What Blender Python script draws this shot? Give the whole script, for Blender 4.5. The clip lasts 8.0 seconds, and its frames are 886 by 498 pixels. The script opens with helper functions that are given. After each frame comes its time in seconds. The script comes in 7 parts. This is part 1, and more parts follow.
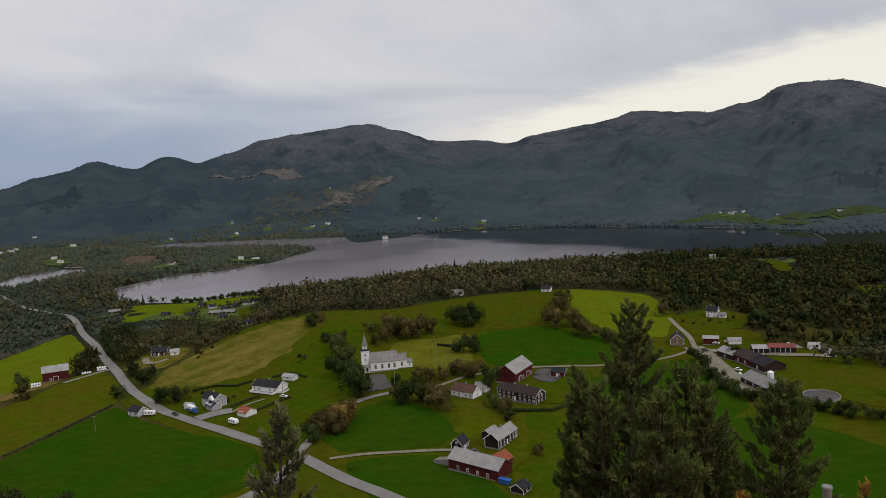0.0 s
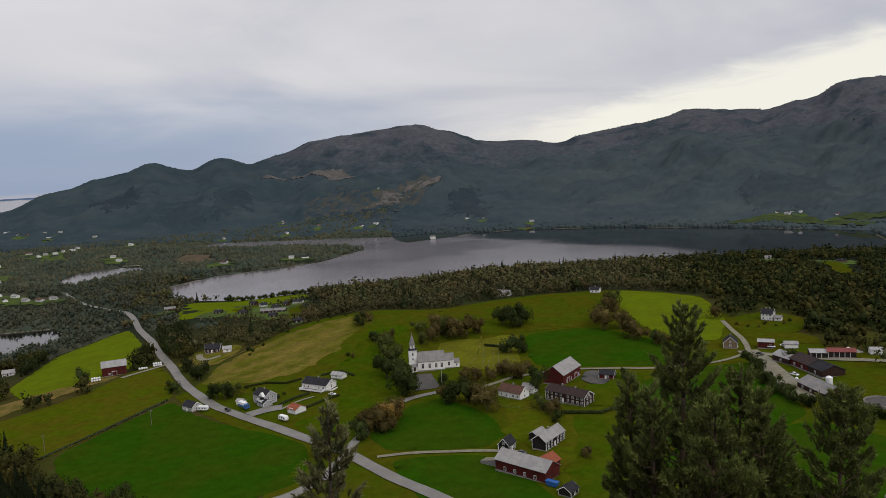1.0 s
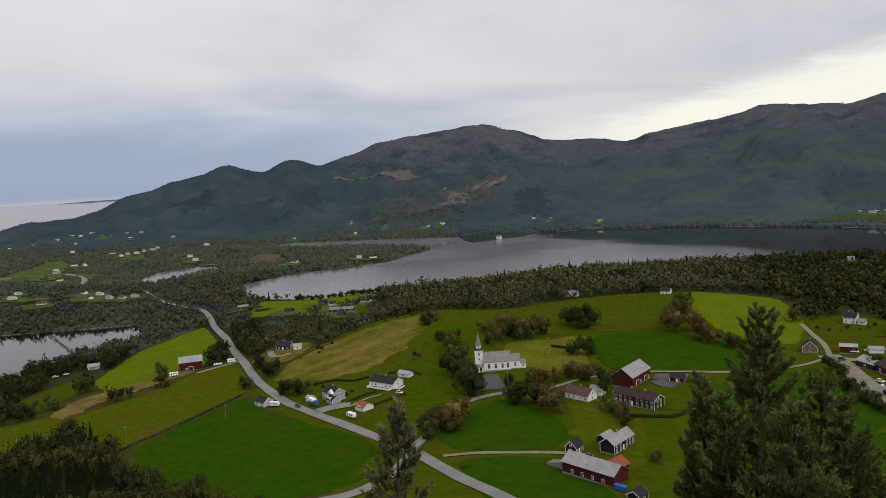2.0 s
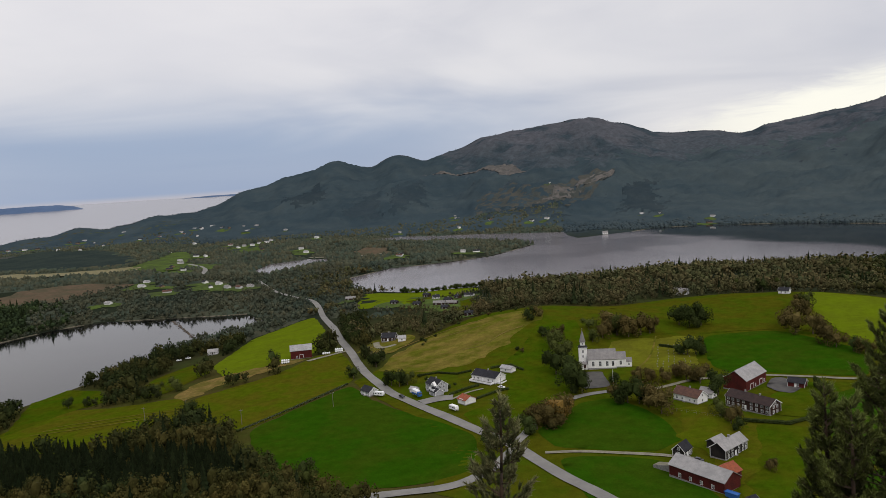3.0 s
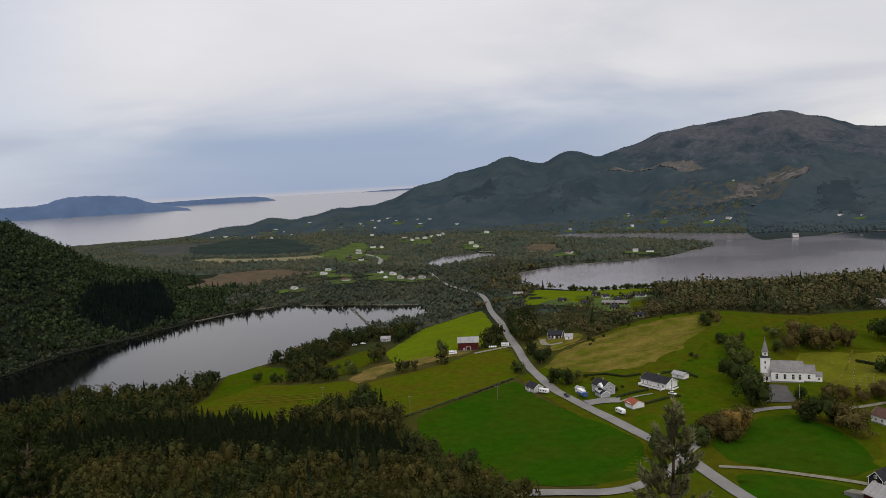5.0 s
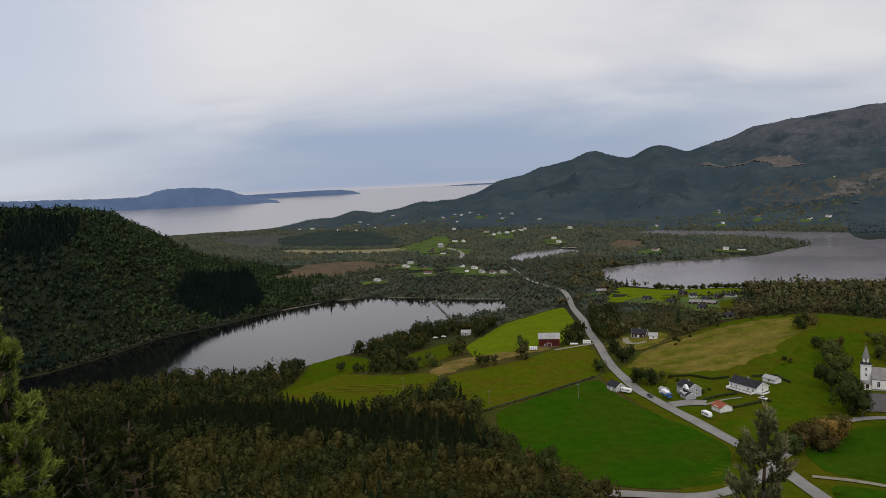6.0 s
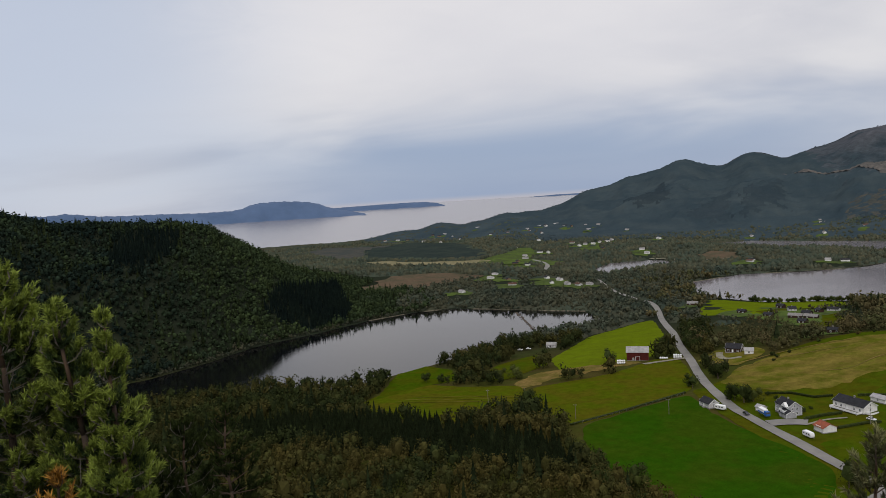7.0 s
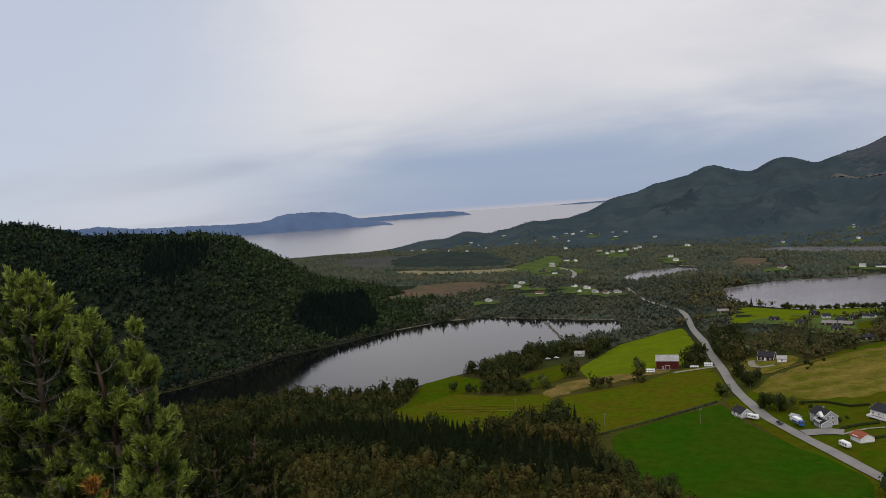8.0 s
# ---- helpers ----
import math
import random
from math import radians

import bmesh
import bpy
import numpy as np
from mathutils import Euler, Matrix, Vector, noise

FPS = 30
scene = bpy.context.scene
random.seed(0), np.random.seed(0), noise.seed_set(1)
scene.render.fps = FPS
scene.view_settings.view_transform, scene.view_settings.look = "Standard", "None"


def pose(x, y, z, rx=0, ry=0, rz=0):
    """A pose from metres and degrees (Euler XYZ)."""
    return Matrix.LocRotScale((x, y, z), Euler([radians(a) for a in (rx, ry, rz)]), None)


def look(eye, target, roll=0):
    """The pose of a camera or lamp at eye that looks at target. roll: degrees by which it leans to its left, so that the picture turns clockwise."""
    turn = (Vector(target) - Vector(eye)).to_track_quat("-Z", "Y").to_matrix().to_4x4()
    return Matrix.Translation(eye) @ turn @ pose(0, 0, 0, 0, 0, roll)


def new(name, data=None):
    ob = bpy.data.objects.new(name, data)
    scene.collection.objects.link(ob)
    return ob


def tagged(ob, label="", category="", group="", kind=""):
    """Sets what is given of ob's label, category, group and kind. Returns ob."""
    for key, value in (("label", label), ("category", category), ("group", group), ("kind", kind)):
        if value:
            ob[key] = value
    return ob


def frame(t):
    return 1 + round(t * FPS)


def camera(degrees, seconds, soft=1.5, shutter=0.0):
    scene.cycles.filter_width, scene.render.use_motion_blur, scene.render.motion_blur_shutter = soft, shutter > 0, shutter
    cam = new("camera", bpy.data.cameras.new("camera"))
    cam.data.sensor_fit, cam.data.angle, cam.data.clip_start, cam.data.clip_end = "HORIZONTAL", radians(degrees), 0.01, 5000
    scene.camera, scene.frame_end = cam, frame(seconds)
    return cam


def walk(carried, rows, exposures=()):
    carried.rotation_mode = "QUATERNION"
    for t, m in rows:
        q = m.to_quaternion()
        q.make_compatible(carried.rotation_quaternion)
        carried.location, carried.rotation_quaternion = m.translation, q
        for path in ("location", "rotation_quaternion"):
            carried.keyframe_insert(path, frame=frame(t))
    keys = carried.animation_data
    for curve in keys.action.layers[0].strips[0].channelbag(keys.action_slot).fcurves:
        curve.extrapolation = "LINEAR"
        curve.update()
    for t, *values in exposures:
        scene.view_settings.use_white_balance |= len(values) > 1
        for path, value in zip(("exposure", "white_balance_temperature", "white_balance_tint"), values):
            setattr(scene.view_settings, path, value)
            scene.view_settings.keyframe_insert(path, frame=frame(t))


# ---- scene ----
# Overlook above a rural valley with lakes, a white church and farms; metres, z up, lake level at z = 0.
# The viewer stands on a steep hillside and turns on the spot, the camera held at arm's length.
EYE = 145.0
cam = camera(62.7, 8.0, soft=0.8)
ROWS = [
    (0.0, 83.8, 2.7, 0.0), (0.5, 84.093, 2.598, 1.859), (1.0, 83.987, 2.914, 3.742),
    (2.3, 84.31, 3.295, 11.14), (2.5, 84.256, 3.226, 12.813), (3.0, 84.339, 3.613, 17.124), (3.5, 84.331, 3.733, 19.963),
    (4.0, 84.28, 3.432, 22.774), (4.5, 84.482, 3.325, 25.967), (5.0, 84.798, 3.104, 30.507),
    (5.2, 84.751, 3.27, 32.14), (6.3, 85.04, 2.726, 39.265), (6.5, 85.433, 2.932, 41.054), (7.0, 85.941, 3.427, 43.617), (7.5, 86.427, 3.73, 45.063),
    (8.0, 86.789, 4.051, 45.66),
]
ARM = 0.35
walk(cam, [(t, pose(-ARM * math.sin(radians(rz)), ARM * math.cos(radians(rz)) - ARM, EYE, rx, ry, rz)) for t, rx, ry, rz in ROWS],
     [(0.0, -0.18), (1.0, -0.13), (2.5, 0.0), (3.5, 0.02), (5.0, 0.0), (6.5, -0.05), (8.0, -0.05)])

# ---- sky, sun ----
SUN_BEARING, SUN_HEIGHT = -140.0, 40.0      # degrees to the left of the first view; above the horizon


def direction(bearing, height):
    a, e = radians(bearing), radians(height)
    return Vector((-math.sin(a) * math.cos(e), math.cos(a) * math.cos(e), math.sin(e)))


def node(tree, kind, *links, **values):
    # a node with its inputs linked (by index or name) or set, and its properties
    n = tree.nodes.new(kind)
    for key, value in values.items():
        if key.startswith("i_"):
            slot = int(key[2:])
            if isinstance(value, bpy.types.NodeSocket):
                tree.links.new(value, n.inputs[slot])
            else:
                n.inputs[slot].default_value = value
        elif key == "operation":
            n.operation = value
        elif key == "blend_type":
            n.blend_type = value
        elif key == "sky_type":
            n.sky_type = value
        elif key == "wave_type":
            n.wave_type = value
        elif key == "noise_dimensions":
            n.noise_dimensions = value
    return n


def math_node(tree, op, a, b=0.0, clamp=False):
    n = node(tree, "ShaderNodeMath", operation=op, i_0=a, i_1=b)
    n.use_clamp = clamp
    return n.outputs[0]


def mix_node(tree, factor, a, b, blend="MIX"):
    n = node(tree, "ShaderNodeMixRGB", blend_type=blend, i_0=factor, i_1=a, i_2=b)
    return n.outputs[0]


def steps(tree, value, low, high):
    # smooth 0 to 1 as value goes from low to high
    n = node(tree, "ShaderNodeMapRange", i_0=value, i_1=low, i_2=high, i_3=0.0, i_4=1.0)
    n.interpolation_type, n.clamp = "SMOOTHSTEP", True
    return n.outputs[0]


world = bpy.data.worlds.new("overcast_sky")
scene.world = world
world.use_nodes = True
wt = world.node_tree
wt.nodes.clear()
coord = node(wt, "ShaderNodeTexCoord").outputs["Generated"]
sep = node(wt, "ShaderNodeSeparateXYZ", i_0=coord)
sx, sy, sz = sep.outputs
lift = math_node(wt, "ADD", math_node(wt, "MAXIMUM", sz, 0.0), 0.13)
flat = node(wt, "ShaderNodeCombineXYZ", i_0=math_node(wt, "DIVIDE", sx, lift), i_1=math_node(wt, "DIVIDE", sy, lift), i_2=0.0).outputs[0]
big = node(wt, "ShaderNodeTexNoise", i_0=flat, i_2=0.55, i_3=4.0, i_4=0.5, i_8=0.5).outputs[0]
fine = node(wt, "ShaderNodeTexNoise", i_0=flat, i_2=2.6, i_3=6.0, i_4=0.6, i_8=0.9).outputs[0]
# small cloud shapes fade out towards the horizon
fluff = math_node(wt, "MULTIPLY", math_node(wt, "SUBTRACT", fine, 0.5), steps(wt, sz, 0.06, 0.34))
cloud = math_node(wt, "ADD", math_node(wt, "MULTIPLY", big, 0.82), math_node(wt, "ADD", 0.09, math_node(wt, "MULTIPLY", fluff, 0.18)))
deck = mix_node(wt, steps(wt, cloud, 0.30, 0.64), (5.6, 5.65, 6.3, 1), (7.9, 7.7, 7.85, 1))
# clear bluer air low down, more of it towards the sea
seaward = node(wt, "ShaderNodeVectorMath", operation="DOT_PRODUCT", i_0=coord, i_1=direction(35, 3)).outputs["Value"]
low = math_node(wt, "SUBTRACT", 1.0, steps(wt, math_node(wt, "ADD", sz, math_node(wt, "MULTIPLY", math_node(wt, "SUBTRACT", big, 0.5), 0.10)), 0.05, 0.15))
deck = mix_node(wt, math_node(wt, "MULTIPLY", low, math_node(wt, "MULTIPLY", steps(wt, seaward, 0.80, 1.0), 0.9)), deck, (2.9, 3.75, 5.5, 1))
# thinner, bluer cloud out to the west
west = node(wt, "ShaderNodeVectorMath", operation="DOT_PRODUCT", i_0=coord, i_1=direction(84, 16)).outputs["Value"]
deck = mix_node(wt, math_node(wt, "MULTIPLY", steps(wt, math_node(wt, "ADD", west, math_node(wt, "MULTIPLY", math_node(wt, "SUBTRACT", big, 0.5), 0.15)), 0.84, 1.0), 0.70), deck, (4.75, 5.6, 7.25, 1))
# thin bright cloud ahead of the viewer
veil = node(wt, "ShaderNodeVectorMath", operation="DOT_PRODUCT", i_0=coord, i_1=direction(38, 17)).outputs["Value"]
veil = steps(wt, math_node(wt, "ADD", veil, math_node(wt, "MULTIPLY", fluff, 0.08)), 0.90, 0.995)
veil = math_node(wt, "MULTIPLY", veil, steps(wt, sz, 0.06, 0.20))
deck = mix_node(wt, math_node(wt, "MULTIPLY", veil, 0.6), deck, (8.7, 8.4, 8.5, 1))
# the break in the cloud over the eastern mountains, a wedge that opens eastwards
east = node(wt, "ShaderNodeVectorMath", operation="DOT_PRODUCT", i_0=coord, i_1=direction(-90, 0)).outputs["Value"]
brim = math_node(wt, "MINIMUM", math_node(wt, "ADD", 0.052, math_node(wt, "MULTIPLY", east, 0.20)), 0.165)
over = math_node(wt, "ADD", math_node(wt, "SUBTRACT", sz, brim), math_node(wt, "MULTIPLY", math_node(wt, "SUBTRACT", fine, 0.5), 0.05))
gap = math_node(wt, "MULTIPLY", math_node(wt, "SUBTRACT", 1.0, steps(wt, over, -0.026, 0.010)), steps(wt, east, -0.10, 0.16))
deck = mix_node(wt, math_node(wt, "MULTIPLY", gap, 0.92), deck, (10.5, 10.2, 9.0, 1))
# pale haze where sea and sky meet
deck = mix_node(wt, math_node(wt, "SUBTRACT", 1.0, steps(wt, sz, -0.007, 0.002)), deck, (5.0, 4.9, 5.5, 1))
# an overcast sky is brighter overhead than low down
rise = math_node(wt, "ADD", 1.0, math_node(wt, "MULTIPLY", steps(wt, sz, 0.40, 0.95), 0.6))
deck = node(wt, "ShaderNodeVectorMath", operation="SCALE", i_0=deck, i_3=rise).outputs[0]
air = node(wt, "ShaderNodeTexSky", sky_type="NISHITA")
air.sun_disc, air.sun_elevation, air.sun_rotation = False, radians(SUN_HEIGHT), radians(-SUN_BEARING)
sky = mix_node(wt, 0.92, air.outputs[0], deck)
back = node(wt, "ShaderNodeBackground", i_0=sky, i_1=0.1)
out = node(wt, "ShaderNodeOutputWorld", i_0=back.outputs[0])

sun = new("sun", bpy.data.lights.new("sun", "SUN"))
sun.data.energy, sun.data.angle, sun.data.color = 1.2, radians(30), (1.0, 0.96, 0.90)
sun.matrix_basis = look((0, 0, 900), Vector((0, 0, 900)) - direction(SUN_BEARING, SUN_HEIGHT))
scene.view_settings.exposure = 0.0


# ---- materials ----
def material(name, base, other=None, rough=0.8, coarse=6.0, grain=0.4, bump=0.3, metal=0.0, boards=0.0, stripes=0.0, axis=0, lift=0.12,
             per_object=0.0, per_island=0.0, tint=None, gloss=0.12, far=None, low=None, mottle=0.1, swath=0.14):
    """base and other: colours mixed by coarse patches (size in metres); grain: size of the fine speckle and relief;
    boards / stripes: spacing of parallel lines; tint: second colour by the mesh's 'tint' values."""
    m = bpy.data.materials.new(name)
    m.use_nodes = True
    t = m.node_tree
    t.nodes.clear()
    xyz = node(t, "ShaderNodeTexCoord").outputs["Object"]
    patch = node(t, "ShaderNodeTexNoise", i_0=xyz, i_2=1.0 / coarse, i_3=4.0, i_4=0.6).outputs[0]
    speck = node(t, "ShaderNodeTexNoise", i_0=xyz, i_2=1.0 / grain, i_3=3.0, i_4=0.65).outputs[0]
    other = other or tuple(c * 0.7 for c in base)
    col = mix_node(t, steps(t, patch, 0.36, 0.64), (*base, 1), (*other, 1))
    if tint:
        a = t.nodes.new("ShaderNodeAttribute")
        a.attribute_name = "tint"
        col = mix_node(t, a.outputs["Fac"], col, (*tint, 1))
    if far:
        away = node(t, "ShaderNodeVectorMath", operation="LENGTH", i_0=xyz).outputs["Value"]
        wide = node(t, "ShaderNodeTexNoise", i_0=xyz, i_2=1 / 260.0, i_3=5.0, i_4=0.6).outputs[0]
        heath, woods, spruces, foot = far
        # higher slopes turn to the heath colour, which also carries painted haze
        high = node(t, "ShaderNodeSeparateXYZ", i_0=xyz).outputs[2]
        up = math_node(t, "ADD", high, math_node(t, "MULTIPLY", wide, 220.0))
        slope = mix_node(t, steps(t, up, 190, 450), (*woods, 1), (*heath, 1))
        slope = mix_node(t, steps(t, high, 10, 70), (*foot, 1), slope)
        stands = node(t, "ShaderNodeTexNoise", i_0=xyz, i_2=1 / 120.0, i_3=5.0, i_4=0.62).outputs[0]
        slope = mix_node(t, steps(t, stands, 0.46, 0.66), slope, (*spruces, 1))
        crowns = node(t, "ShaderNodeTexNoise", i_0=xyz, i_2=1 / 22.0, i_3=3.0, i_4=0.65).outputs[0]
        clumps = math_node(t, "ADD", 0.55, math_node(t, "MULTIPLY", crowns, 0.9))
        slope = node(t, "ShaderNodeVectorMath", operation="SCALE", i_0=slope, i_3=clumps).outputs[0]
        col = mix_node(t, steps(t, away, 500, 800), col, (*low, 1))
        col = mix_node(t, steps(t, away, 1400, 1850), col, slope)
    vary = math_node(t, "ADD", 1.0 - lift, math_node(t, "MULTIPLY", speck, 2 * lift))
    if per_island:
        g = node(t, "ShaderNodeNewGeometry").outputs["Random Per Island"]
        vary = math_node(t, "MULTIPLY", vary, math_node(t, "ADD", 1 - per_island, math_node(t, "MULTIPLY", g, 2 * per_island)))
    if per_object:
        g = node(t, "ShaderNodeObjectInfo").outputs["Random"]
        vary = math_node(t, "MULTIPLY", vary, math_node(t, "ADD", 1 - per_object, math_node(t, "MULTIPLY", g, 2 * per_object)))
    mid = node(t, "ShaderNodeTexNoise", i_0=xyz, i_2=4.5 / coarse, i_3=3.0, i_4=0.6).outputs[0]
    vary = math_node(t, "MULTIPLY", vary, math_node(t, "ADD", 1.0 - mottle, math_node(t, "MULTIPLY", mid, 2 * mottle)))
    height = speck
    if boards or stripes:
        parts = node(t, "ShaderNodeSeparateXYZ", i_0=xyz)
        if stripes:
            along = math_node(t, "ADD", math_node(t, "MULTIPLY", parts.outputs[0], math.cos(radians(axis))), math_node(t, "MULTIPLY", parts.outputs[1], math.sin(radians(axis))))
            along = math_node(t, "ADD", along, math_node(t, "MULTIPLY", patch, coarse * 0.15))
        else:
            along = math_node(t, "ADD", parts.outputs[0], parts.outputs[1])
        wave = math_node(t, "SINE", math_node(t, "MULTIPLY", along, 6.2832 / (boards or stripes)))
        edge = steps(t, wave, -0.95, -0.6 if boards else 0.9)
        vary = math_node(t, "MULTIPLY", vary, math_node(t, "ADD", 0.72 if boards else 1.04 - swath, math_node(t, "MULTIPLY", edge, 0.28 if boards else swath)))
        height = math_node(t, "ADD", math_node(t, "MULTIPLY", speck, 0.4), edge)
    shade = node(t, "ShaderNodeVectorMath", operation="SCALE", i_0=col, i_3=vary).outputs[0]
    relief = node(t, "ShaderNodeBump", i_0=bump, i_1=grain * 0.3)
    t.links.new(height, relief.inputs["Height"])
    if far:
        canopy = node(t, "ShaderNodeBump", i_0=0.22, i_1=6.0)
        t.links.new(math_node(t, "MULTIPLY", crowns, steps(t, away, 1400, 1850)), canopy.inputs["Height"])
        t.links.new(relief.outputs[0], canopy.inputs["Normal"])
        relief = canopy
    p = t.nodes.new("ShaderNodeBsdfPrincipled")
    t.links.new(shade, p.inputs["Base Color"])
    t.links.new(relief.outputs[0], p.inputs["Normal"])
    p.inputs["Roughness"].default_value, p.inputs["Metallic"].default_value = rough, metal
    p.inputs["Specular IOR Level"].default_value = gloss
    o = t.nodes.new("ShaderNodeOutputMaterial")
    t.links.new(p.outputs[0], o.inputs[0])
    return m


# far slope colours are blued for distance haze; heath is also lightened for it
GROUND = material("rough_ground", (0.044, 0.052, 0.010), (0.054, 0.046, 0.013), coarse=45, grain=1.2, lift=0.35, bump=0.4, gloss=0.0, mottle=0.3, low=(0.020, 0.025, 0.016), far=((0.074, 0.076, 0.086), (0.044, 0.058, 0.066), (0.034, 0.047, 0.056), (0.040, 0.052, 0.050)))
GRASS_DEEP = material("lush_meadow", (0.019, 0.058, 0.002), (0.028, 0.054, 0.003), coarse=26, grain=0.9, lift=0.3, mottle=0.35, gloss=0.0)
GRASS_BRIGHT = material("bright_meadow", (0.096, 0.132, 0.005), (0.086, 0.112, 0.006), coarse=24, grain=0.8, lift=0.2, mottle=0.25, gloss=0.0)
GRASS_OLIVE = material("grazed_pasture", (0.056, 0.076, 0.003), (0.068, 0.066, 0.005), coarse=18, grain=0.7, lift=0.35, mottle=0.4, gloss=0.0)
GRASS_DRY = material("dry_grass", (0.142, 0.112, 0.024), (0.078, 0.084, 0.009), coarse=15, grain=0.6, lift=0.35, mottle=0.45, gloss=0.0, stripes=17.0, axis=137, swath=0.16)
LAWN = material("churchyard_grass", (0.110, 0.115, 0.010), (0.092, 0.092, 0.010), coarse=14, grain=0.6, lift=0.3, mottle=0.35, gloss=0.0)
GRASS_FAR = material("far_grass", (0.072, 0.105, 0.026), (0.054, 0.072, 0.026), coarse=26, grain=3, lift=0.4, mottle=0.5, gloss=0.0)
GRASS_DIM = material("far_shore_grass", (0.048, 0.066, 0.026), (0.038, 0.047, 0.022), coarse=26, grain=3, lift=0.4, mottle=0.5, gloss=0.0)
GRASS_SLOPE = material("green_slope", (0.036, 0.066, 0.002), (0.050, 0.063, 0.003), coarse=20, grain=0.7, lift=0.3, mottle=0.4, gloss=0.0)
GRASS_MID = material("farm_grass", (0.044, 0.066, 0.003), (0.058, 0.059, 0.004), coarse=22, grain=0.7, lift=0.35, mottle=0.4, gloss=0.0)
MOOR = material("brown_moor", (0.104, 0.075, 0.050), (0.076, 0.066, 0.042), coarse=30, grain=3, lift=0.4, mottle=0.4, gloss=0.0)
CUT = material("felled_slope", (0.115, 0.105, 0.096), (0.080, 0.077, 0.072), coarse=24, grain=3.0, lift=0.4, mottle=0.4, gloss=0.0)
DRY_STRIP = material("withered_grass", (0.165, 0.115, 0.038), (0.100, 0.085, 0.020), coarse=12, grain=0.6, lift=0.35, mottle=0.5, gloss=0.0)
STUBBLE = material("stubble_field", (0.185, 0.155, 0.080), (0.125, 0.115, 0.050), coarse=12, grain=1.2, lift=0.3, mottle=0.4)
ASPHALT = material("asphalt", (0.21, 0.20, 0.182), (0.175, 0.168, 0.155), coarse=9, grain=0.25, lift=0.1, rough=0.75)
GRAVEL = material("gravel", (0.22, 0.205, 0.150), (0.165, 0.150, 0.105), coarse=3, grain=0.12, lift=0.3)
YARD = material("dark_gravel_yard", (0.070, 0.066, 0.062), (0.088, 0.083, 0.075), coarse=4, grain=0.15, lift=0.2)
ROCK = material("shore_stones", (0.14, 0.12, 0.09), (0.06, 0.06, 0.035), coarse=3, grain=0.4, lift=0.4)
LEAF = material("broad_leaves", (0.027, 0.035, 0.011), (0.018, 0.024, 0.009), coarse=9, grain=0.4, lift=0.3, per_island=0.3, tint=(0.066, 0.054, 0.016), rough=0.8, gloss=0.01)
# lakeside leaves, lightened for distance haze
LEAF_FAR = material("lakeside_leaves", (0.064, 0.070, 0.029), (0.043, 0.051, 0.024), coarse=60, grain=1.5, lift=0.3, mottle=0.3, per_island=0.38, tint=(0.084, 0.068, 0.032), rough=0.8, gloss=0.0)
LEAF_TREE = material("tree_leaves", (0.054, 0.064, 0.016), (0.042, 0.050, 0.014), coarse=2.5, grain=0.4, lift=0.25, per_island=0.28, per_object=0.3, rough=0.8, gloss=0.01)
LEAF_RUST = material("rusty_leaves", (0.078, 0.058, 0.020), (0.056, 0.050, 0.017), coarse=2.5, grain=0.4, lift=0.25, per_island=0.28, per_object=0.25, rough=0.8, gloss=0.01)
LEAF_GOLD = material("golden_leaves", (0.150, 0.085, 0.016), (0.090, 0.068, 0.018), coarse=2.0, grain=0.4, per_island=0.35, rough=0.65)
LEAF_DARK = material("dark_leaves", (0.025, 0.035, 0.010), (0.032, 0.041, 0.012), coarse=2.5, grain=0.4, per_island=0.28, per_object=0.25, rough=0.8, gloss=0.01)
SPRUCE = material("spruce_needles", (0.008, 0.012, 0.005), (0.011, 0.015, 0.006), coarse=8, grain=0.4, lift=0.3, per_island=0.35, tint=(0.022, 0.030, 0.012), gloss=0.01)
PLANTATION = material("plantation_needles", (0.006, 0.010, 0.009), (0.008, 0.013, 0.010), coarse=30, grain=1.0, lift=0.3, per_island=0.3, gloss=0.0)
HILL_WOOD = material("dark_hill_wood", (0.014, 0.022, 0.016), (0.010, 0.017, 0.014), coarse=90, grain=5, lift=0.3, per_island=0.4, tint=(0.034, 0.049, 0.020), gloss=0.0)
# the base holds blue distance haze, the tint a paler haze
HAZY_HILL_TREES = material("mountain_forest", (0.036, 0.052, 0.060), (0.029, 0.044, 0.053), coarse=150, grain=4, lift=0.15, per_island=0.07, tint=(0.070, 0.084, 0.082), gloss=0.0)
DARK_STAND = material("far_spruce_stand", (0.034, 0.045, 0.038), (0.026, 0.036, 0.033), coarse=60, grain=5, lift=0.3, per_island=0.3, gloss=0.0)
# blued for distance haze like the forest round it
HAZY_SPRUCE = material("hazed_mountain_spruce", (0.031, 0.044, 0.052), (0.026, 0.039, 0.047), coarse=90, grain=5, lift=0.15, per_island=0.08, gloss=0.0, tint=(0.054, 0.067, 0.068))
RIDGE_TREES = material("stunted_ridge_trees", (0.030, 0.036, 0.035), (0.022, 0.028, 0.029), coarse=60, grain=5, lift=0.3, per_island=0.3, gloss=0.0)
# pond-side and valley greens are greyed and blued for distance haze
LOW_LEAVES = material("pond_side_leaves", (0.050, 0.064, 0.045), (0.037, 0.050, 0.039), coarse=60, grain=1.5, lift=0.25, mottle=0.3, per_island=0.22, tint=(0.070, 0.068, 0.042), gloss=0.0)
LOW_TREES = material("valley_forest", (0.047, 0.064, 0.047), (0.035, 0.050, 0.039), coarse=90, grain=3, lift=0.35, mottle=0.3, tint=(0.058, 0.054, 0.034), gloss=0.0)
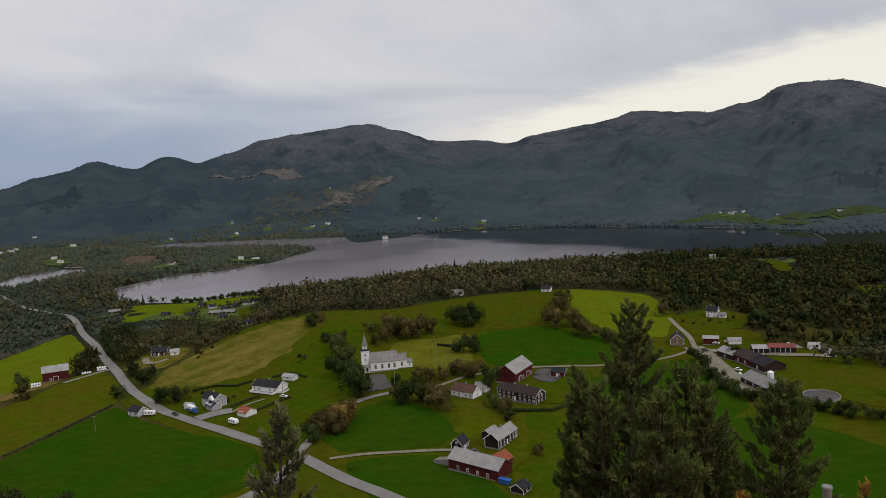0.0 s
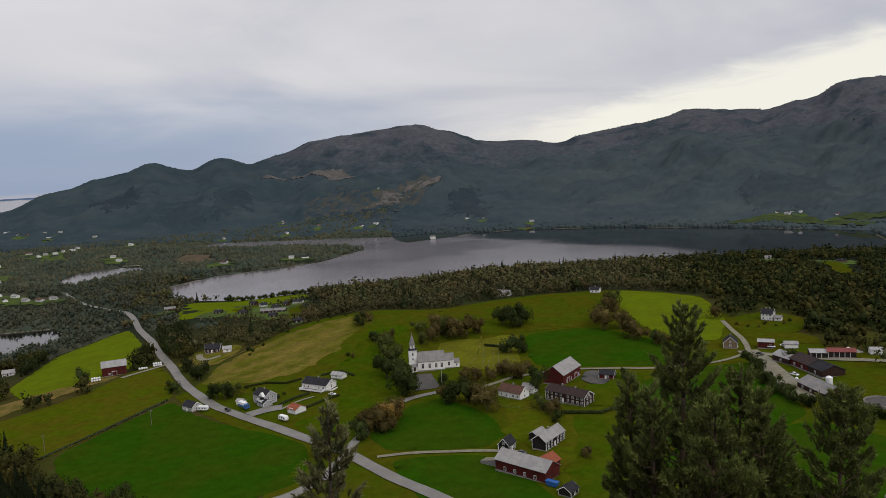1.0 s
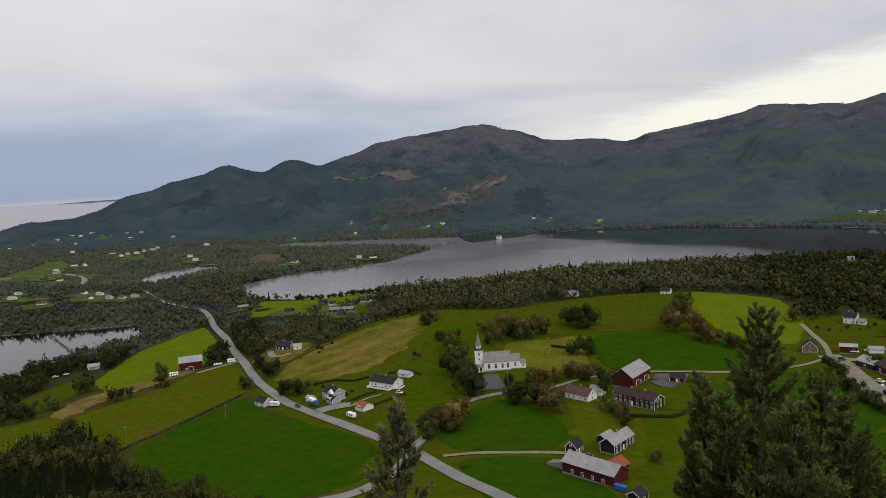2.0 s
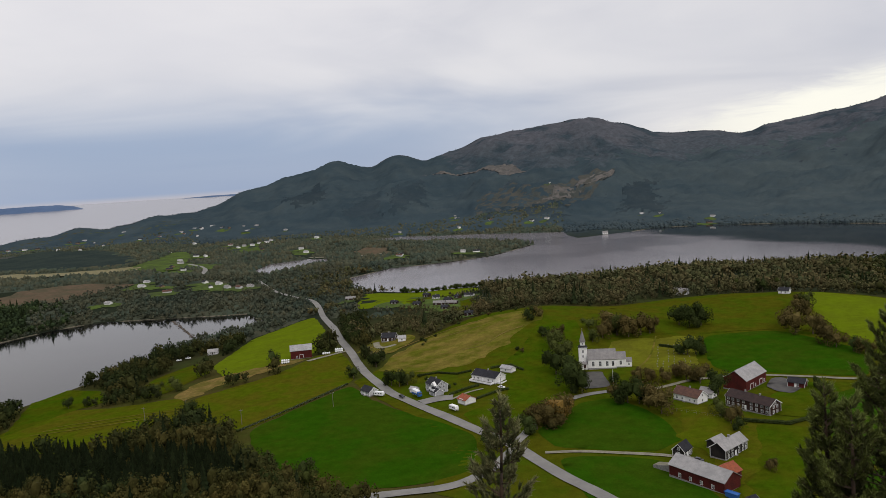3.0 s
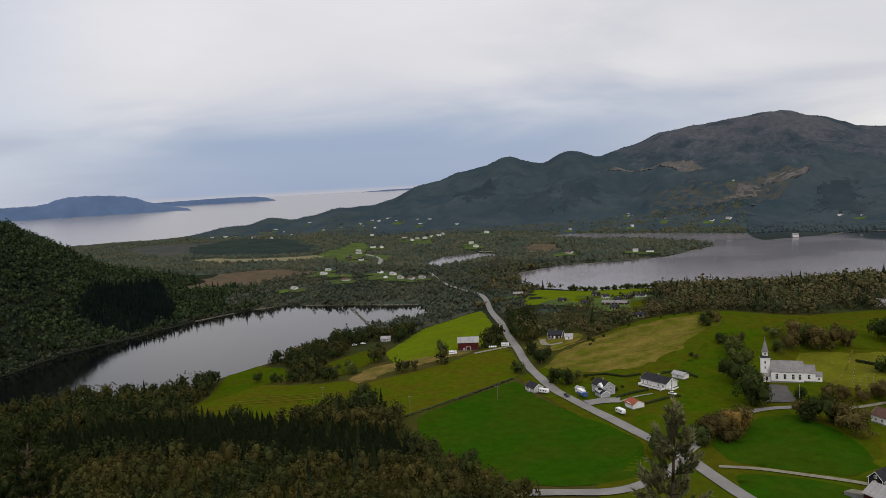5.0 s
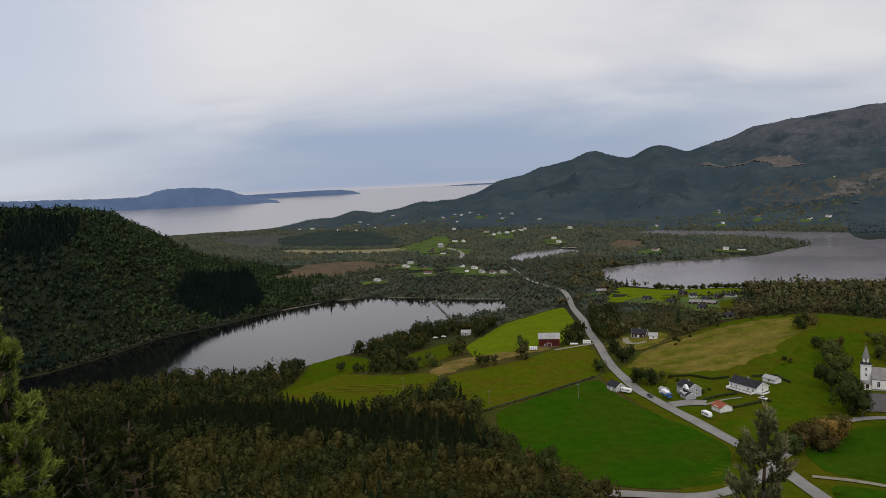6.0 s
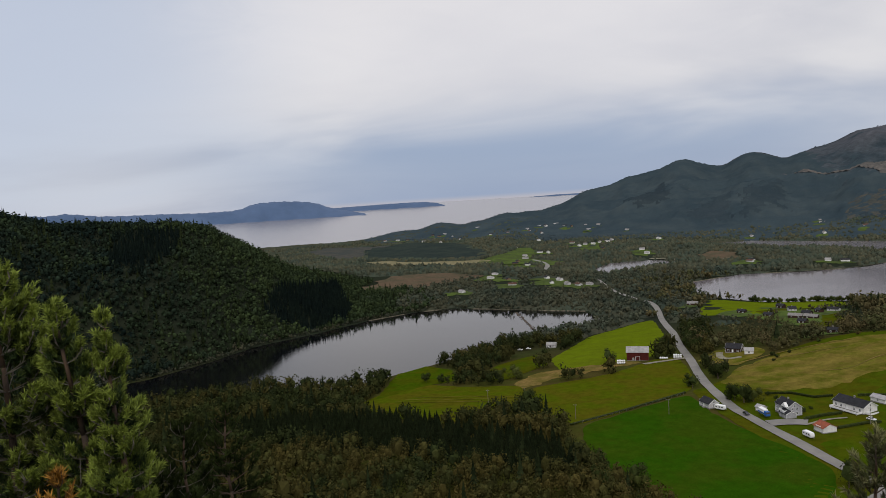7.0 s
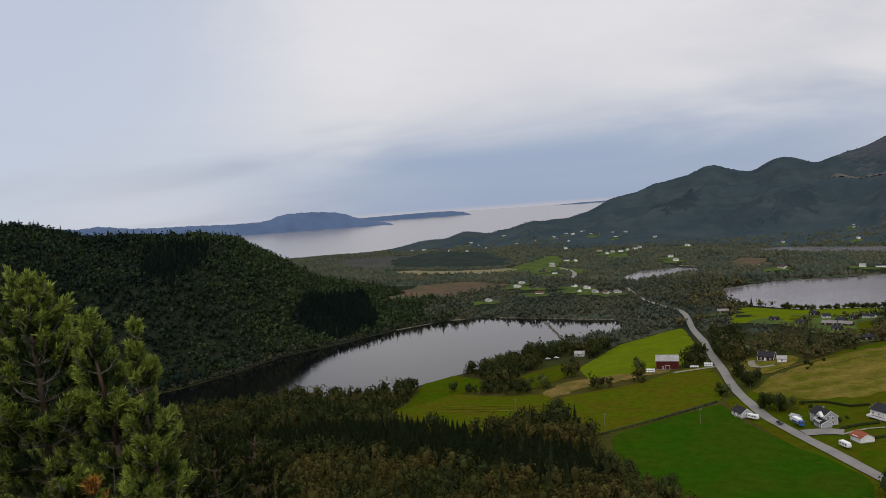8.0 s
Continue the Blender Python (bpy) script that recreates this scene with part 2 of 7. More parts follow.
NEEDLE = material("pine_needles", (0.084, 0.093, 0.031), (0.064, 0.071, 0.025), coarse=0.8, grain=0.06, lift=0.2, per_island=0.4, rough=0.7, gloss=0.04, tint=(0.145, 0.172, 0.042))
# needle base dark for the crown's inner shade, tint bright for its lit tips
NEEDLE_SUNNY = material("lit_pine_needles", (0.026, 0.044, 0.012), (0.018, 0.032, 0.010), coarse=0.7, grain=0.06, lift=0.2, per_island=0.35, rough=0.6, tint=(0.27, 0.335, 0.055))
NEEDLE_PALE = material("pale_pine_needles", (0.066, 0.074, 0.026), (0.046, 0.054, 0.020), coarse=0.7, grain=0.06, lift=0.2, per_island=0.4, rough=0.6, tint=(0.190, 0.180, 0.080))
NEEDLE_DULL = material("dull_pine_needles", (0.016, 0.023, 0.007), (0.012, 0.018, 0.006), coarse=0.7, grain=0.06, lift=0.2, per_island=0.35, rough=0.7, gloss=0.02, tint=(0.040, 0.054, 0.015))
NEEDLE_BROWN = material("withered_needles", (0.20, 0.095, 0.025), (0.13, 0.07, 0.02), coarse=0.6, grain=0.06, per_island=0.4, tint=(0.42, 0.21, 0.035))
BARK = material("bark", (0.110, 0.085, 0.062), (0.070, 0.055, 0.042), coarse=0.5, grain=0.06, lift=0.4, bump=0.8)
PINE_BARK = material("pine_bark", (0.085, 0.055, 0.036), (0.050, 0.038, 0.030), coarse=0.4, grain=0.05, lift=0.4, bump=0.8)
TWIG = material("dry_twigs", (0.19, 0.17, 0.145), (0.09, 0.078, 0.064), coarse=0.4, grain=0.05, lift=0.3)
RED_WOOD = material("red_painted_boards", (0.092, 0.017, 0.014), (0.066, 0.015, 0.013), coarse=3, grain=0.3, boards=0.32, per_object=0.08)
DARK_WOOD = material("dark_brown_boards", (0.035, 0.020, 0.016), (0.050, 0.027, 0.020), coarse=3, grain=0.3, boards=0.3)
BLACK_WOOD = material("tarred_boards", (0.016, 0.015, 0.015), (0.028, 0.024, 0.022), coarse=3, grain=0.3, boards=0.3)
WHITE_WOOD = material("white_painted_boards", (0.80, 0.79, 0.77), (0.72, 0.71, 0.69), coarse=4, grain=0.3, boards=0.3, lift=0.05)
GREY_WOOD = material("pale_grey_boards", (0.58, 0.57, 0.57), (0.50, 0.49, 0.49), coarse=3, grain=0.3, boards=0.3)
TAN_WOOD = material("tan_boards", (0.22, 0.16, 0.10), (0.17, 0.12, 0.08), coarse=3, grain=0.3, boards=0.3)
TRIM = material("white_trim", (0.82, 0.82, 0.81), (0.75, 0.75, 0.74), coarse=1, grain=0.2, lift=0.04)
TIN = material("grey_metal_roof", (0.31, 0.295, 0.285), (0.24, 0.23, 0.225), coarse=3.5, grain=0.5, rough=0.5, boards=0.5, lift=0.08, gloss=0.4)
SLATE = material("dark_slate_roof", (0.036, 0.036, 0.041), (0.027, 0.027, 0.030), coarse=2.5, grain=0.4, boards=0.35, rough=0.9, gloss=0.05)
SLATE_GREY = material("grey_slate_roof", (0.24, 0.225, 0.215), (0.19, 0.18, 0.175), coarse=2.5, grain=0.4, boards=0.4, rough=0.6)
TILE_RED = material("red_tile_roof", (0.30, 0.085, 0.045), (0.22, 0.07, 0.04), coarse=1.5, grain=0.3, boards=0.25)
TILE_BROWN = material("brown_tile_roof", (0.120, 0.062, 0.045), (0.085, 0.048, 0.038), coarse=1.5, grain=0.3, boards=0.25)
TILE_DARK = material("dark_brown_tile_roof", (0.052, 0.034, 0.030), (0.036, 0.026, 0.025), coarse=1.5, grain=0.3, boards=0.25)
VILLA_GREY = material("lilac_grey_boards", (0.42, 0.42, 0.44), (0.36, 0.36, 0.38), coarse=3, grain=0.3, boards=0.3)
PALE_ROOF = material("white_sheet_roof", (0.36, 0.35, 0.345), (0.28, 0.27, 0.265), coarse=2.5, grain=0.4, boards=0.6, rough=0.5)
RED_SHEET = material("red_sheet_roof", (0.23, 0.062, 0.055), (0.17, 0.05, 0.045), coarse=2.5, grain=0.4, boards=0.6, rough=0.5)
STONE = material("stone_plinth", (0.26, 0.25, 0.24), (0.19, 0.18, 0.17), coarse=0.8, grain=0.15, lift=0.3, bump=0.8)
GLASS = material("window_pane", (0.025, 0.028, 0.032), (0.018, 0.02, 0.024), coarse=2, grain=0.5, rough=0.08, gloss=0.6, bump=0.02)
PLASTIC = material("white_bale_wrap", (0.82, 0.83, 0.84), (0.74, 0.75, 0.76), coarse=0.8, grain=0.15, rough=0.4)
BLUE = material("blue_paint", (0.035, 0.12, 0.36), (0.03, 0.10, 0.30), coarse=1, grain=0.2, rough=0.4, lift=0.05)
WHITE_CAR = material("white_car_paint", (0.80, 0.80, 0.80), (0.76, 0.76, 0.76), coarse=2, grain=0.4, rough=0.3, lift=0.03, gloss=0.5)
BLACK_CAR = material("dark_car_paint", (0.02, 0.02, 0.023), (0.025, 0.025, 0.028), coarse=2, grain=0.4, rough=0.25, lift=0.03, gloss=0.5)
RUBBER = material("tyre_rubber", (0.018, 0.018, 0.018), (0.024, 0.024, 0.024), coarse=0.3, grain=0.05)
CONCRETE = material("concrete", (0.27, 0.26, 0.24), (0.20, 0.19, 0.18), coarse=2, grain=0.2)
POST_WOOD = material("weathered_wood", (0.21, 0.19, 0.165), (0.15, 0.135, 0.12), coarse=0.3, grain=0.04, lift=0.3, bump=0.6)
BROWN_SLOPE = material("brown_heath_slope", (0.066, 0.064, 0.055), (0.048, 0.054, 0.050), coarse=50, grain=6, lift=0.3, mottle=0.3, gloss=0.0)
# the blue of distance haze is put into the islands' colour
HAZY_ISLE = material("haze_blue_island", (0.075, 0.118, 0.205), (0.062, 0.102, 0.182), coarse=260, grain=40, lift=0.12, bump=0.1)


def water_material(name, base, rough, ripple, streaks=1.0, sheltered=False):
    m = bpy.data.materials.new(name)
    m.use_nodes = True
    t = m.node_tree
    p = t.nodes["Principled BSDF"]
    xyz = node(t, "ShaderNodeTexCoord").outputs["Object"]
    broad = node(t, "ShaderNodeTexNoise", i_0=xyz, i_2=0.006, i_3=4.0, i_4=0.6).outputs[0]
    small = node(t, "ShaderNodeTexNoise", i_0=xyz, i_2=0.5, i_3=4.0, i_4=0.6).outputs[0]
    relief = node(t, "ShaderNodeBump", i_0=ripple, i_1=0.25)
    t.links.new(small, relief.inputs["Height"])
    t.links.new(relief.outputs[0], p.inputs["Normal"])
    chop = math_node(t, "ADD", rough * 0.5, math_node(t, "MULTIPLY", steps(t, broad, 0.38, 0.62), rough * streaks))
    p.inputs["Base Color"].default_value, p.inputs["IOR"].default_value = (*base, 1), 1.333
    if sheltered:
        # calm water in the eastern mountain's lee; its dark reflection painted into the base
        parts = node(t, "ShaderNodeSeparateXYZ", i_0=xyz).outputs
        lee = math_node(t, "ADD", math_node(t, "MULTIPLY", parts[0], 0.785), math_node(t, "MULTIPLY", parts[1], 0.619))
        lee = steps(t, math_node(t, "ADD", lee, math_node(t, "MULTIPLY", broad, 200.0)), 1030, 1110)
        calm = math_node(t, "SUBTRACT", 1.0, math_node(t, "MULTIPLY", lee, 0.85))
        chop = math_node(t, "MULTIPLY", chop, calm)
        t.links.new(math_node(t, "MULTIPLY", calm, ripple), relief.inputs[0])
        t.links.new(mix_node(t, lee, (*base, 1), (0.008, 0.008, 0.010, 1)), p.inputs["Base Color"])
    t.links.new(chop, p.inputs["Roughness"])
    return m


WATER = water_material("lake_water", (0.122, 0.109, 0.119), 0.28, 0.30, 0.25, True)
STILL = water_material("sheltered_water", (0.003, 0.003, 0.004), 0.07, 0.10)
SEA = water_material("sea_water", (0.20, 0.195, 0.215), 0.45, 0.0, 0.0)


# ---- building of meshes ----
def mesh_from(name, verts, faces, mats, smooth=False, face_mats=None, tint=None):
    """A mesh from arrays: verts (n, 3), faces (m, 3) or (m, 4)."""
    verts, faces = np.asarray(verts, np.float32), np.asarray(faces, np.int32)
    me = bpy.data.meshes.new(name)
    k = faces.shape[1]
    me.vertices.add(len(verts)), me.loops.add(faces.size), me.polygons.add(len(faces))
    me.vertices.foreach_set("co", verts.ravel())
    me.loops.foreach_set("vertex_index", faces.ravel())
    me.polygons.foreach_set("loop_start", np.arange(0, faces.size, k, dtype=np.int32))
    if face_mats is not None:
        me.polygons.foreach_set("material_index", np.asarray(face_mats, np.int32))
    me.polygons.foreach_set("use_smooth", np.full(len(faces), smooth))
    for m in mats:
        me.materials.append(m)
    if tint is not None:
        me.attributes.new("tint", "FLOAT", "POINT").data.foreach_set("value", np.asarray(tint, np.float32))
    me.update(calc_edges=True)
    me.validate()
    return me


def part(name, me, parent, label="", m=None):
    """Links a mesh as one object under a thing or a part."""
    ob = new(name, me)
    ob.parent = parent
    if m is not None:
        ob.matrix_basis = m
    return tagged(ob, label) if label else ob


def thing(name, label, category, m, group=""):
    ob = new(name)
    ob.empty_display_size = 0.5
    ob.matrix_basis = m
    return tagged(ob, label, category, group)


class Shape:
    """Collects boxes, prisms and tubes into one mesh."""

    def __init__(self):
        self.v, self.f = [], []

    def add(self, verts, faces):
        n = len(self.v)
        self.v += [tuple(p) for p in verts]
        self.f += [tuple(n + i for i in f) for f in faces]
        return self

    def box(self, x0, y0, z0, x1, y1, z1):
        return self.add([(x, y, z) for z in (z0, z1) for x, y in ((x0, y0), (x1, y0), (x1, y1), (x0, y1))],
                        [(3, 2, 1, 0), (4, 5, 6, 7), (0, 1, 5, 4), (1, 2, 6, 5), (2, 3, 7, 6), (3, 0, 4, 7)])

    def prism(self, outline, y0, y1, axis="y"):
        # outline of (a, z) pairs, pushed along y (or along x)
        n = len(outline)
        at = (lambda a, z, s: (a, s, z)) if axis == "y" else (lambda a, z, s: (s, a, z))
        verts = [at(a, z, y0) for a, z in outline] + [at(a, z, y1) for a, z in outline]
        sides = [(i, (i + 1) % n, n + (i + 1) % n, n + i) for i in range(n)]
        return self.add(verts, [tuple(range(n))[::-1], tuple(range(n, 2 * n))] + sides)

    def tube(self, p, q, r0, r1, n=8, cap=True):
        p, q = Vector(p), Vector(q)
        side = (q - p).normalized().orthogonal().normalized()
        up = (q - p).normalized().cross(side)
        ring = [side * math.cos(6.2832 * i / n) + up * math.sin(6.2832 * i / n) for i in range(n)]
        faces = [(i, (i + 1) % n, n + (i + 1) % n, n + i) for i in range(n)]
        if cap:
            faces += [tuple(range(n))[::-1], tuple(range(n, 2 * n))]
        return self.add([p + d * r0 for d in ring] + [q + d * r1 for d in ring], faces)

    def mesh(self, name, mat, smooth=False, bevel=0.0):
        bm = bmesh.new()
        vs = [bm.verts.new(p) for p in self.v]
        for f in self.f:
            bm.faces.new([vs[i] for i in f])
        bmesh.ops.recalc_face_normals(bm, faces=bm.faces)
        if bevel:
            bmesh.ops.bevel(bm, geom=[e for e in bm.edges if e.calc_face_angle(0) > 0.5], offset=bevel, segments=2, affect="EDGES")
        me = bpy.data.meshes.new(name)
        bm.to_mesh(me)
        bm.free()
        me.materials.append(mat)
        if smooth:
            me.polygons.foreach_set("use_smooth", np.full(len(me.polygons), True))
        return me


def height(x, y):
    return float(ground_z(x, y))
# ---- the lie of the land ----
LAKE_WEST = [(-610, 120), (-640, 216), (-632, 273), (-646, 337), (-672, 404), (-671, 477), (-680, 569), (-671, 637), (-645, 685),
             (-559, 704), (-475, 731), (-425, 690), (-430, 640), (-452, 590), (-440, 500), (-446, 412), (-450, 340), (-505, 318), (-570, 190)]
LAKE_MAIN = [(-405, 885), (-312, 868), (-213, 922), (-114, 945), (7, 1040), (175, 1064), (350, 1088), (540, 1075), (625, 1190), (690, 1388),
             (478, 1567), (278, 1688), (83, 1736), (-39, 1708), (-80, 1640), (-130, 1590), (-185, 1533), (-215, 1600), (-235, 1690), (-413, 1720),
             (-493, 1722), (-663, 1738), (-725, 1650), (-600, 1585), (-430, 1560), (-300, 1500), (-258, 1432), (-304, 1248), (-361, 1174), (-443, 1113), (-470, 1010)]
POND = [(-640, 1060), (-700, 1091), (-731, 1220), (-684, 1290), (-622, 1276), (-630, 1175)]
LAKES = [LAKE_WEST, LAKE_MAIN, POND]

# bearing to the left in degrees, height of the skyline ridge
RIDGE = [(-90, 300), (-60, 330), (-36, 335), (-31.1, 352), (-30.2, 375), (-29.2, 394), (-28.5, 401), (-27.1, 401), (-25.4, 397), (-24.7, 394), (-24.1, 379), (-23.6, 359),
         (-23, 346), (-21.7, 341), (-20.6, 322), (-19.8, 317), (-19, 326), (-17.4, 327), (-16.4, 331), (-15.8, 339), (-14.4, 338), (-13.4, 318), (-11.7, 301), (-10.4, 294),
         (-8.9, 280), (-7.8, 272), (-6.7, 265), (-6, 248), (-5, 240), (-4.3, 247), (-3.4, 258), (-0.4, 262), (1.1, 270), (2, 290), (3.1, 311), (4.2, 320), (5.3, 339), (6.7, 346),
         (7.9, 335), (9.2, 329), (10.5, 316), (11.7, 316), (12.6, 304), (14.1, 296), (15.1, 269), (15.9, 253), (16.4, 250), (17.4, 232)]
# its western end, two knolls and the low coast hills
RIDGE_WEST = [(18.5, 215), (19.4, 232), (20, 242), (20.6, 247), (21.2, 242), (21.9, 224), (22.4, 206), (22.8, 202), (23.5, 208), (24.2, 218), (24.9, 230), (25.5, 235), (26, 228),
              (26.8, 207), (27.8, 195), (28.6, 187), (29.6, 179), (30.3, 162), (30.8, 153), (32.7, 135), (33.6, 113), (34.3, 95), (35.2, 84), (36.1, 71), (37, 74), (37.8, 68),
              (38.7, 73), (39.6, 65), (40.5, 51), (41.4, 48), (42, 39), (42.6, 41), (43.3, 50), (44.1, 53), (44.8, 44), (45.6, 31), (46.5, 31), (47.6, 29), (49.1, 15), (50.4, 4),
              (51.5, 1), (80, 1), (90, 200)]
WEST_HILL = [(44, 0), (50, 2), (52.5, 13), (56, 38), (58.5, 73), (60, 89), (61, 101), (61.6, 110), (62.4, 112), (64.4, 120), (66.4, 121), (68.3, 122), (70.2, 125), (72, 126), (72.7, 132),
             (74, 138), (75.4, 145), (77, 149), (90, 166), (110, 150), (130, 0)]


def ease(u):
    u = np.clip(u, 0, 1)
    return u * u * (3 - 2 * u)


def profile(bearing, table):
    # rounded interpolation: the mean of a few shifted linear ones
    a = np.array(table, float)
    return sum(np.interp(bearing + s, a[:, 0], a[:, 1]) for s in (-0.22, 0.0, 0.22)) / 3


def waves(x, y, size, seed):
    # gentle pseudo-random relief between about -1 and 1
    total = 0
    rng = np.random.RandomState(seed)
    for k in range(5):
        a, b, c = rng.uniform(0, 6.28, 3)
        s = size / (1.0 + 0.8 * k)
        total = total + np.sin((x * math.cos(a) + y * math.sin(a)) * 6.28 / s + b + 1.3 * np.sin((y * math.cos(a) - x * math.sin(a)) * 4.1 / s + c)) / (1 + 0.8 * k)
    return total / 2.3


def shore_distance(x, y, outline):
    # metres to the outline, negative inside
    best = np.full(np.shape(x), 1e18)
    inside = np.zeros(np.shape(x), bool)
    for (ax, ay), (bx, by) in zip(outline, outline[1:] + outline[:1]):
        dx, dy = bx - ax, by - ay
        u = np.clip(((x - ax) * dx + (y - ay) * dy) / (dx * dx + dy * dy), 0, 1)
        best = np.minimum(best, (x - ax - u * dx) ** 2 + (y - ay - u * dy) ** 2)
        if dy:
            inside ^= ((ay > y) != (by > y)) & (x < ax + (y - ay) * dx / dy)
    return np.where(inside, -1, 1) * np.sqrt(best)


# sea level climbs with range so shores and horizon fit the camera's view
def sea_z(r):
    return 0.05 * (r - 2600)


def ground_z(x, y):
    x, y = np.asarray(x, float), np.asarray(y, float)
    r = np.hypot(x, y) + 1e-6
    bearing = np.degrees(np.arctan2(-x, y))
    # farm plateau, knoll by the church, lowland
    h = np.clip(22 + 0.034 * x, 6, 32) + 16 * np.exp(-((x + 105) / 85) ** 2 - ((y - 560) / 85) ** 2)
    h = h + 6 * np.exp(-((x - 60) / 120) ** 2 - ((y - 640) / 70) ** 2)
    # the wooded land falls away towards the main lake
    h = h - np.maximum(h - 12, 0) * ease((r - 640) / 260) * ease((x + 60) / 160)
    far = ease((r - 1000) / 400)
    h = h * (1 - far) + far * (8 + 5 * waves(x, y, 500, 3))
    h = h + 0.8 * waves(x, y, 160, 5)
    d = np.minimum.reduce([shore_distance(x, y, lake) for lake in LAKES])
    h = np.where(d > 0, 0.4 + h * ease(d / 170 + 0.04), np.maximum(-4, d * 0.25) - 0.2)
    # mountains
    foot = np.interp(bearing, [-60, -35, -26, -17, -9, 0, 8, 15, 25, 31, 36, 41, 46, 50, 80], [1400, 1440, 1570, 1670, 1750, 1800, 1810, 1860, 1920, 2050, 2200, 2330, 2420, 2500, 2550])
    crest = np.interp(bearing, [31, 41, 50], [3000, 2740, 2680])
    u = (r - foot) / (crest - foot)
    w = np.clip(u, 0, 1)
    u = np.clip(u, -1, 9)
    g = np.where(u < 1, 0.45 * w + 0.55 * ease(w) + 0.11 * waves(x, y, 620, 8) * w * (1 - w) * 4 + 0.05 * waves(x, y, 230, 2) * w * (1 - w) * 4, np.maximum(0, 1 - 0.9 * (u - 1)))
    g = np.where(u > 0, g, 0)
    # tree canopy on the slopes
    rough = np.sin(x * 0.31 + 2.1 * np.sin(y * 0.17)) + np.sin(y * 0.27 + 1.7 * np.sin(x * 0.21)) + np.sin((x + y) * 0.43 + 1.3 * np.sin((x - y) * 0.13))
    g = g + np.where((u > 0) & (u < 1), 0.0035 * rough * np.clip(w * 4, 0, 1), 0)
    h = h * (1 - np.clip(w * 3, 0, 1)) + np.where(u > 0, profile(bearing, RIDGE + RIDGE_WEST) * g + 8 * (1 - w) * np.clip(w * 3, 0, 1), 0)
    # hill across the western lake
    foot = np.interp(bearing, [45, 50, 54, 62, 71, 90], [960, 905, 845, 750, 690, 640])
    hill_top = np.interp(bearing, [50, 58, 64], [1210, 1120, 1040])
    u = (r - foot) / (hill_top - foot)
    w = np.clip(u, 0, 1)
    g = np.where(u < 1, np.sin(w * 1.5708) ** 0.95 + 0.09 * waves(x, y, 240, 6) * w * (1 - w) * 4, 1 - ease((r - hill_top) / 600))
    h = h + np.where(u > 0, profile(bearing, WEST_HILL) * g, 0)
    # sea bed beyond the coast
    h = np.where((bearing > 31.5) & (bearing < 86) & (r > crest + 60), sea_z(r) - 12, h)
    # the viewer's own hillside
    steep = np.interp(bearing, [-180, -100, -70, -40, 40, 60, 90, 120, 180], [-0.15, -0.1, 0.45, 0.62, 0.62, 0.40, 0.36, -0.1, -0.15])
    own = 143.3 - steep * np.minimum(r, 420) + 1.2 * waves(x, y, 60, 4) * ease(r / 30)
    k = 10.0
    return np.maximum(h, own) + k * 0.25 * np.maximum(0, 1 - np.abs(h - own) / k) ** 2 * ease(r / 60)

# ---- ground sheet, water ----
bearings = np.concatenate([np.arange(-180, -40, 4.0), np.arange(-40, 84, 0.36), np.arange(84, 180, 4.0)])
radii = np.concatenate([np.geomspace(0.6, 150, 40), np.arange(153, 345, 3.0), np.arange(347, 1000, 5.0), np.arange(1004, 1700, 11.0), np.arange(1710, 3300, 18.0), np.linspace(3320, 4900, 20)])
bb, rr = np.meshgrid(np.radians(bearings), radii, indexing="ij")
gx, gy = -np.sin(bb) * rr, np.cos(bb) * rr
gz = ground_z(gx, gy)
nb, nr = bb.shape
ids = np.arange(nb * nr).reshape(nb, nr)
nxt = np.roll(ids, -1, axis=0)
quads = np.stack([ids[:, :-1], ids[:, 1:], nxt[:, 1:], nxt[:, :-1]], -1).reshape(-1, 4)[:, ::-1]
# the first ring is drawn in to a point under the viewer
gx[:, 0], gy[:, 0], gz[:, 0] = 0, 0, 143.3
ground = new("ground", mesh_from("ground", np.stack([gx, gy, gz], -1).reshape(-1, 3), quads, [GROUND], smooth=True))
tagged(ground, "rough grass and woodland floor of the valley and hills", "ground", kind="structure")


def smooth_outline(outline, step, wobble, seed):
    # points along a closed outline, rounded at its corners and made a little uneven
    pts = np.array(outline, float)
    for cut in (0.12, 0.25):
        nx = np.roll(pts, -1, axis=0)
        pts = np.stack([(1 - cut) * pts + cut * nx, cut * pts + (1 - cut) * nx], 1).reshape(-1, 2)
    made = []
    for a, b in zip(pts, np.roll(pts, -1, axis=0)):
        n = max(1, int(np.hypot(*(b - a)) / step))
        made += [a + (b - a) * k / n for k in range(n)]
    pts = np.array(made)
    pts[:, 0] += wobble * waves(pts[:, 0], pts[:, 1], step * 5, seed)
    pts[:, 1] += wobble * waves(pts[:, 0], pts[:, 1], step * 5, seed + 1)
    return [tuple(p) for p in pts]


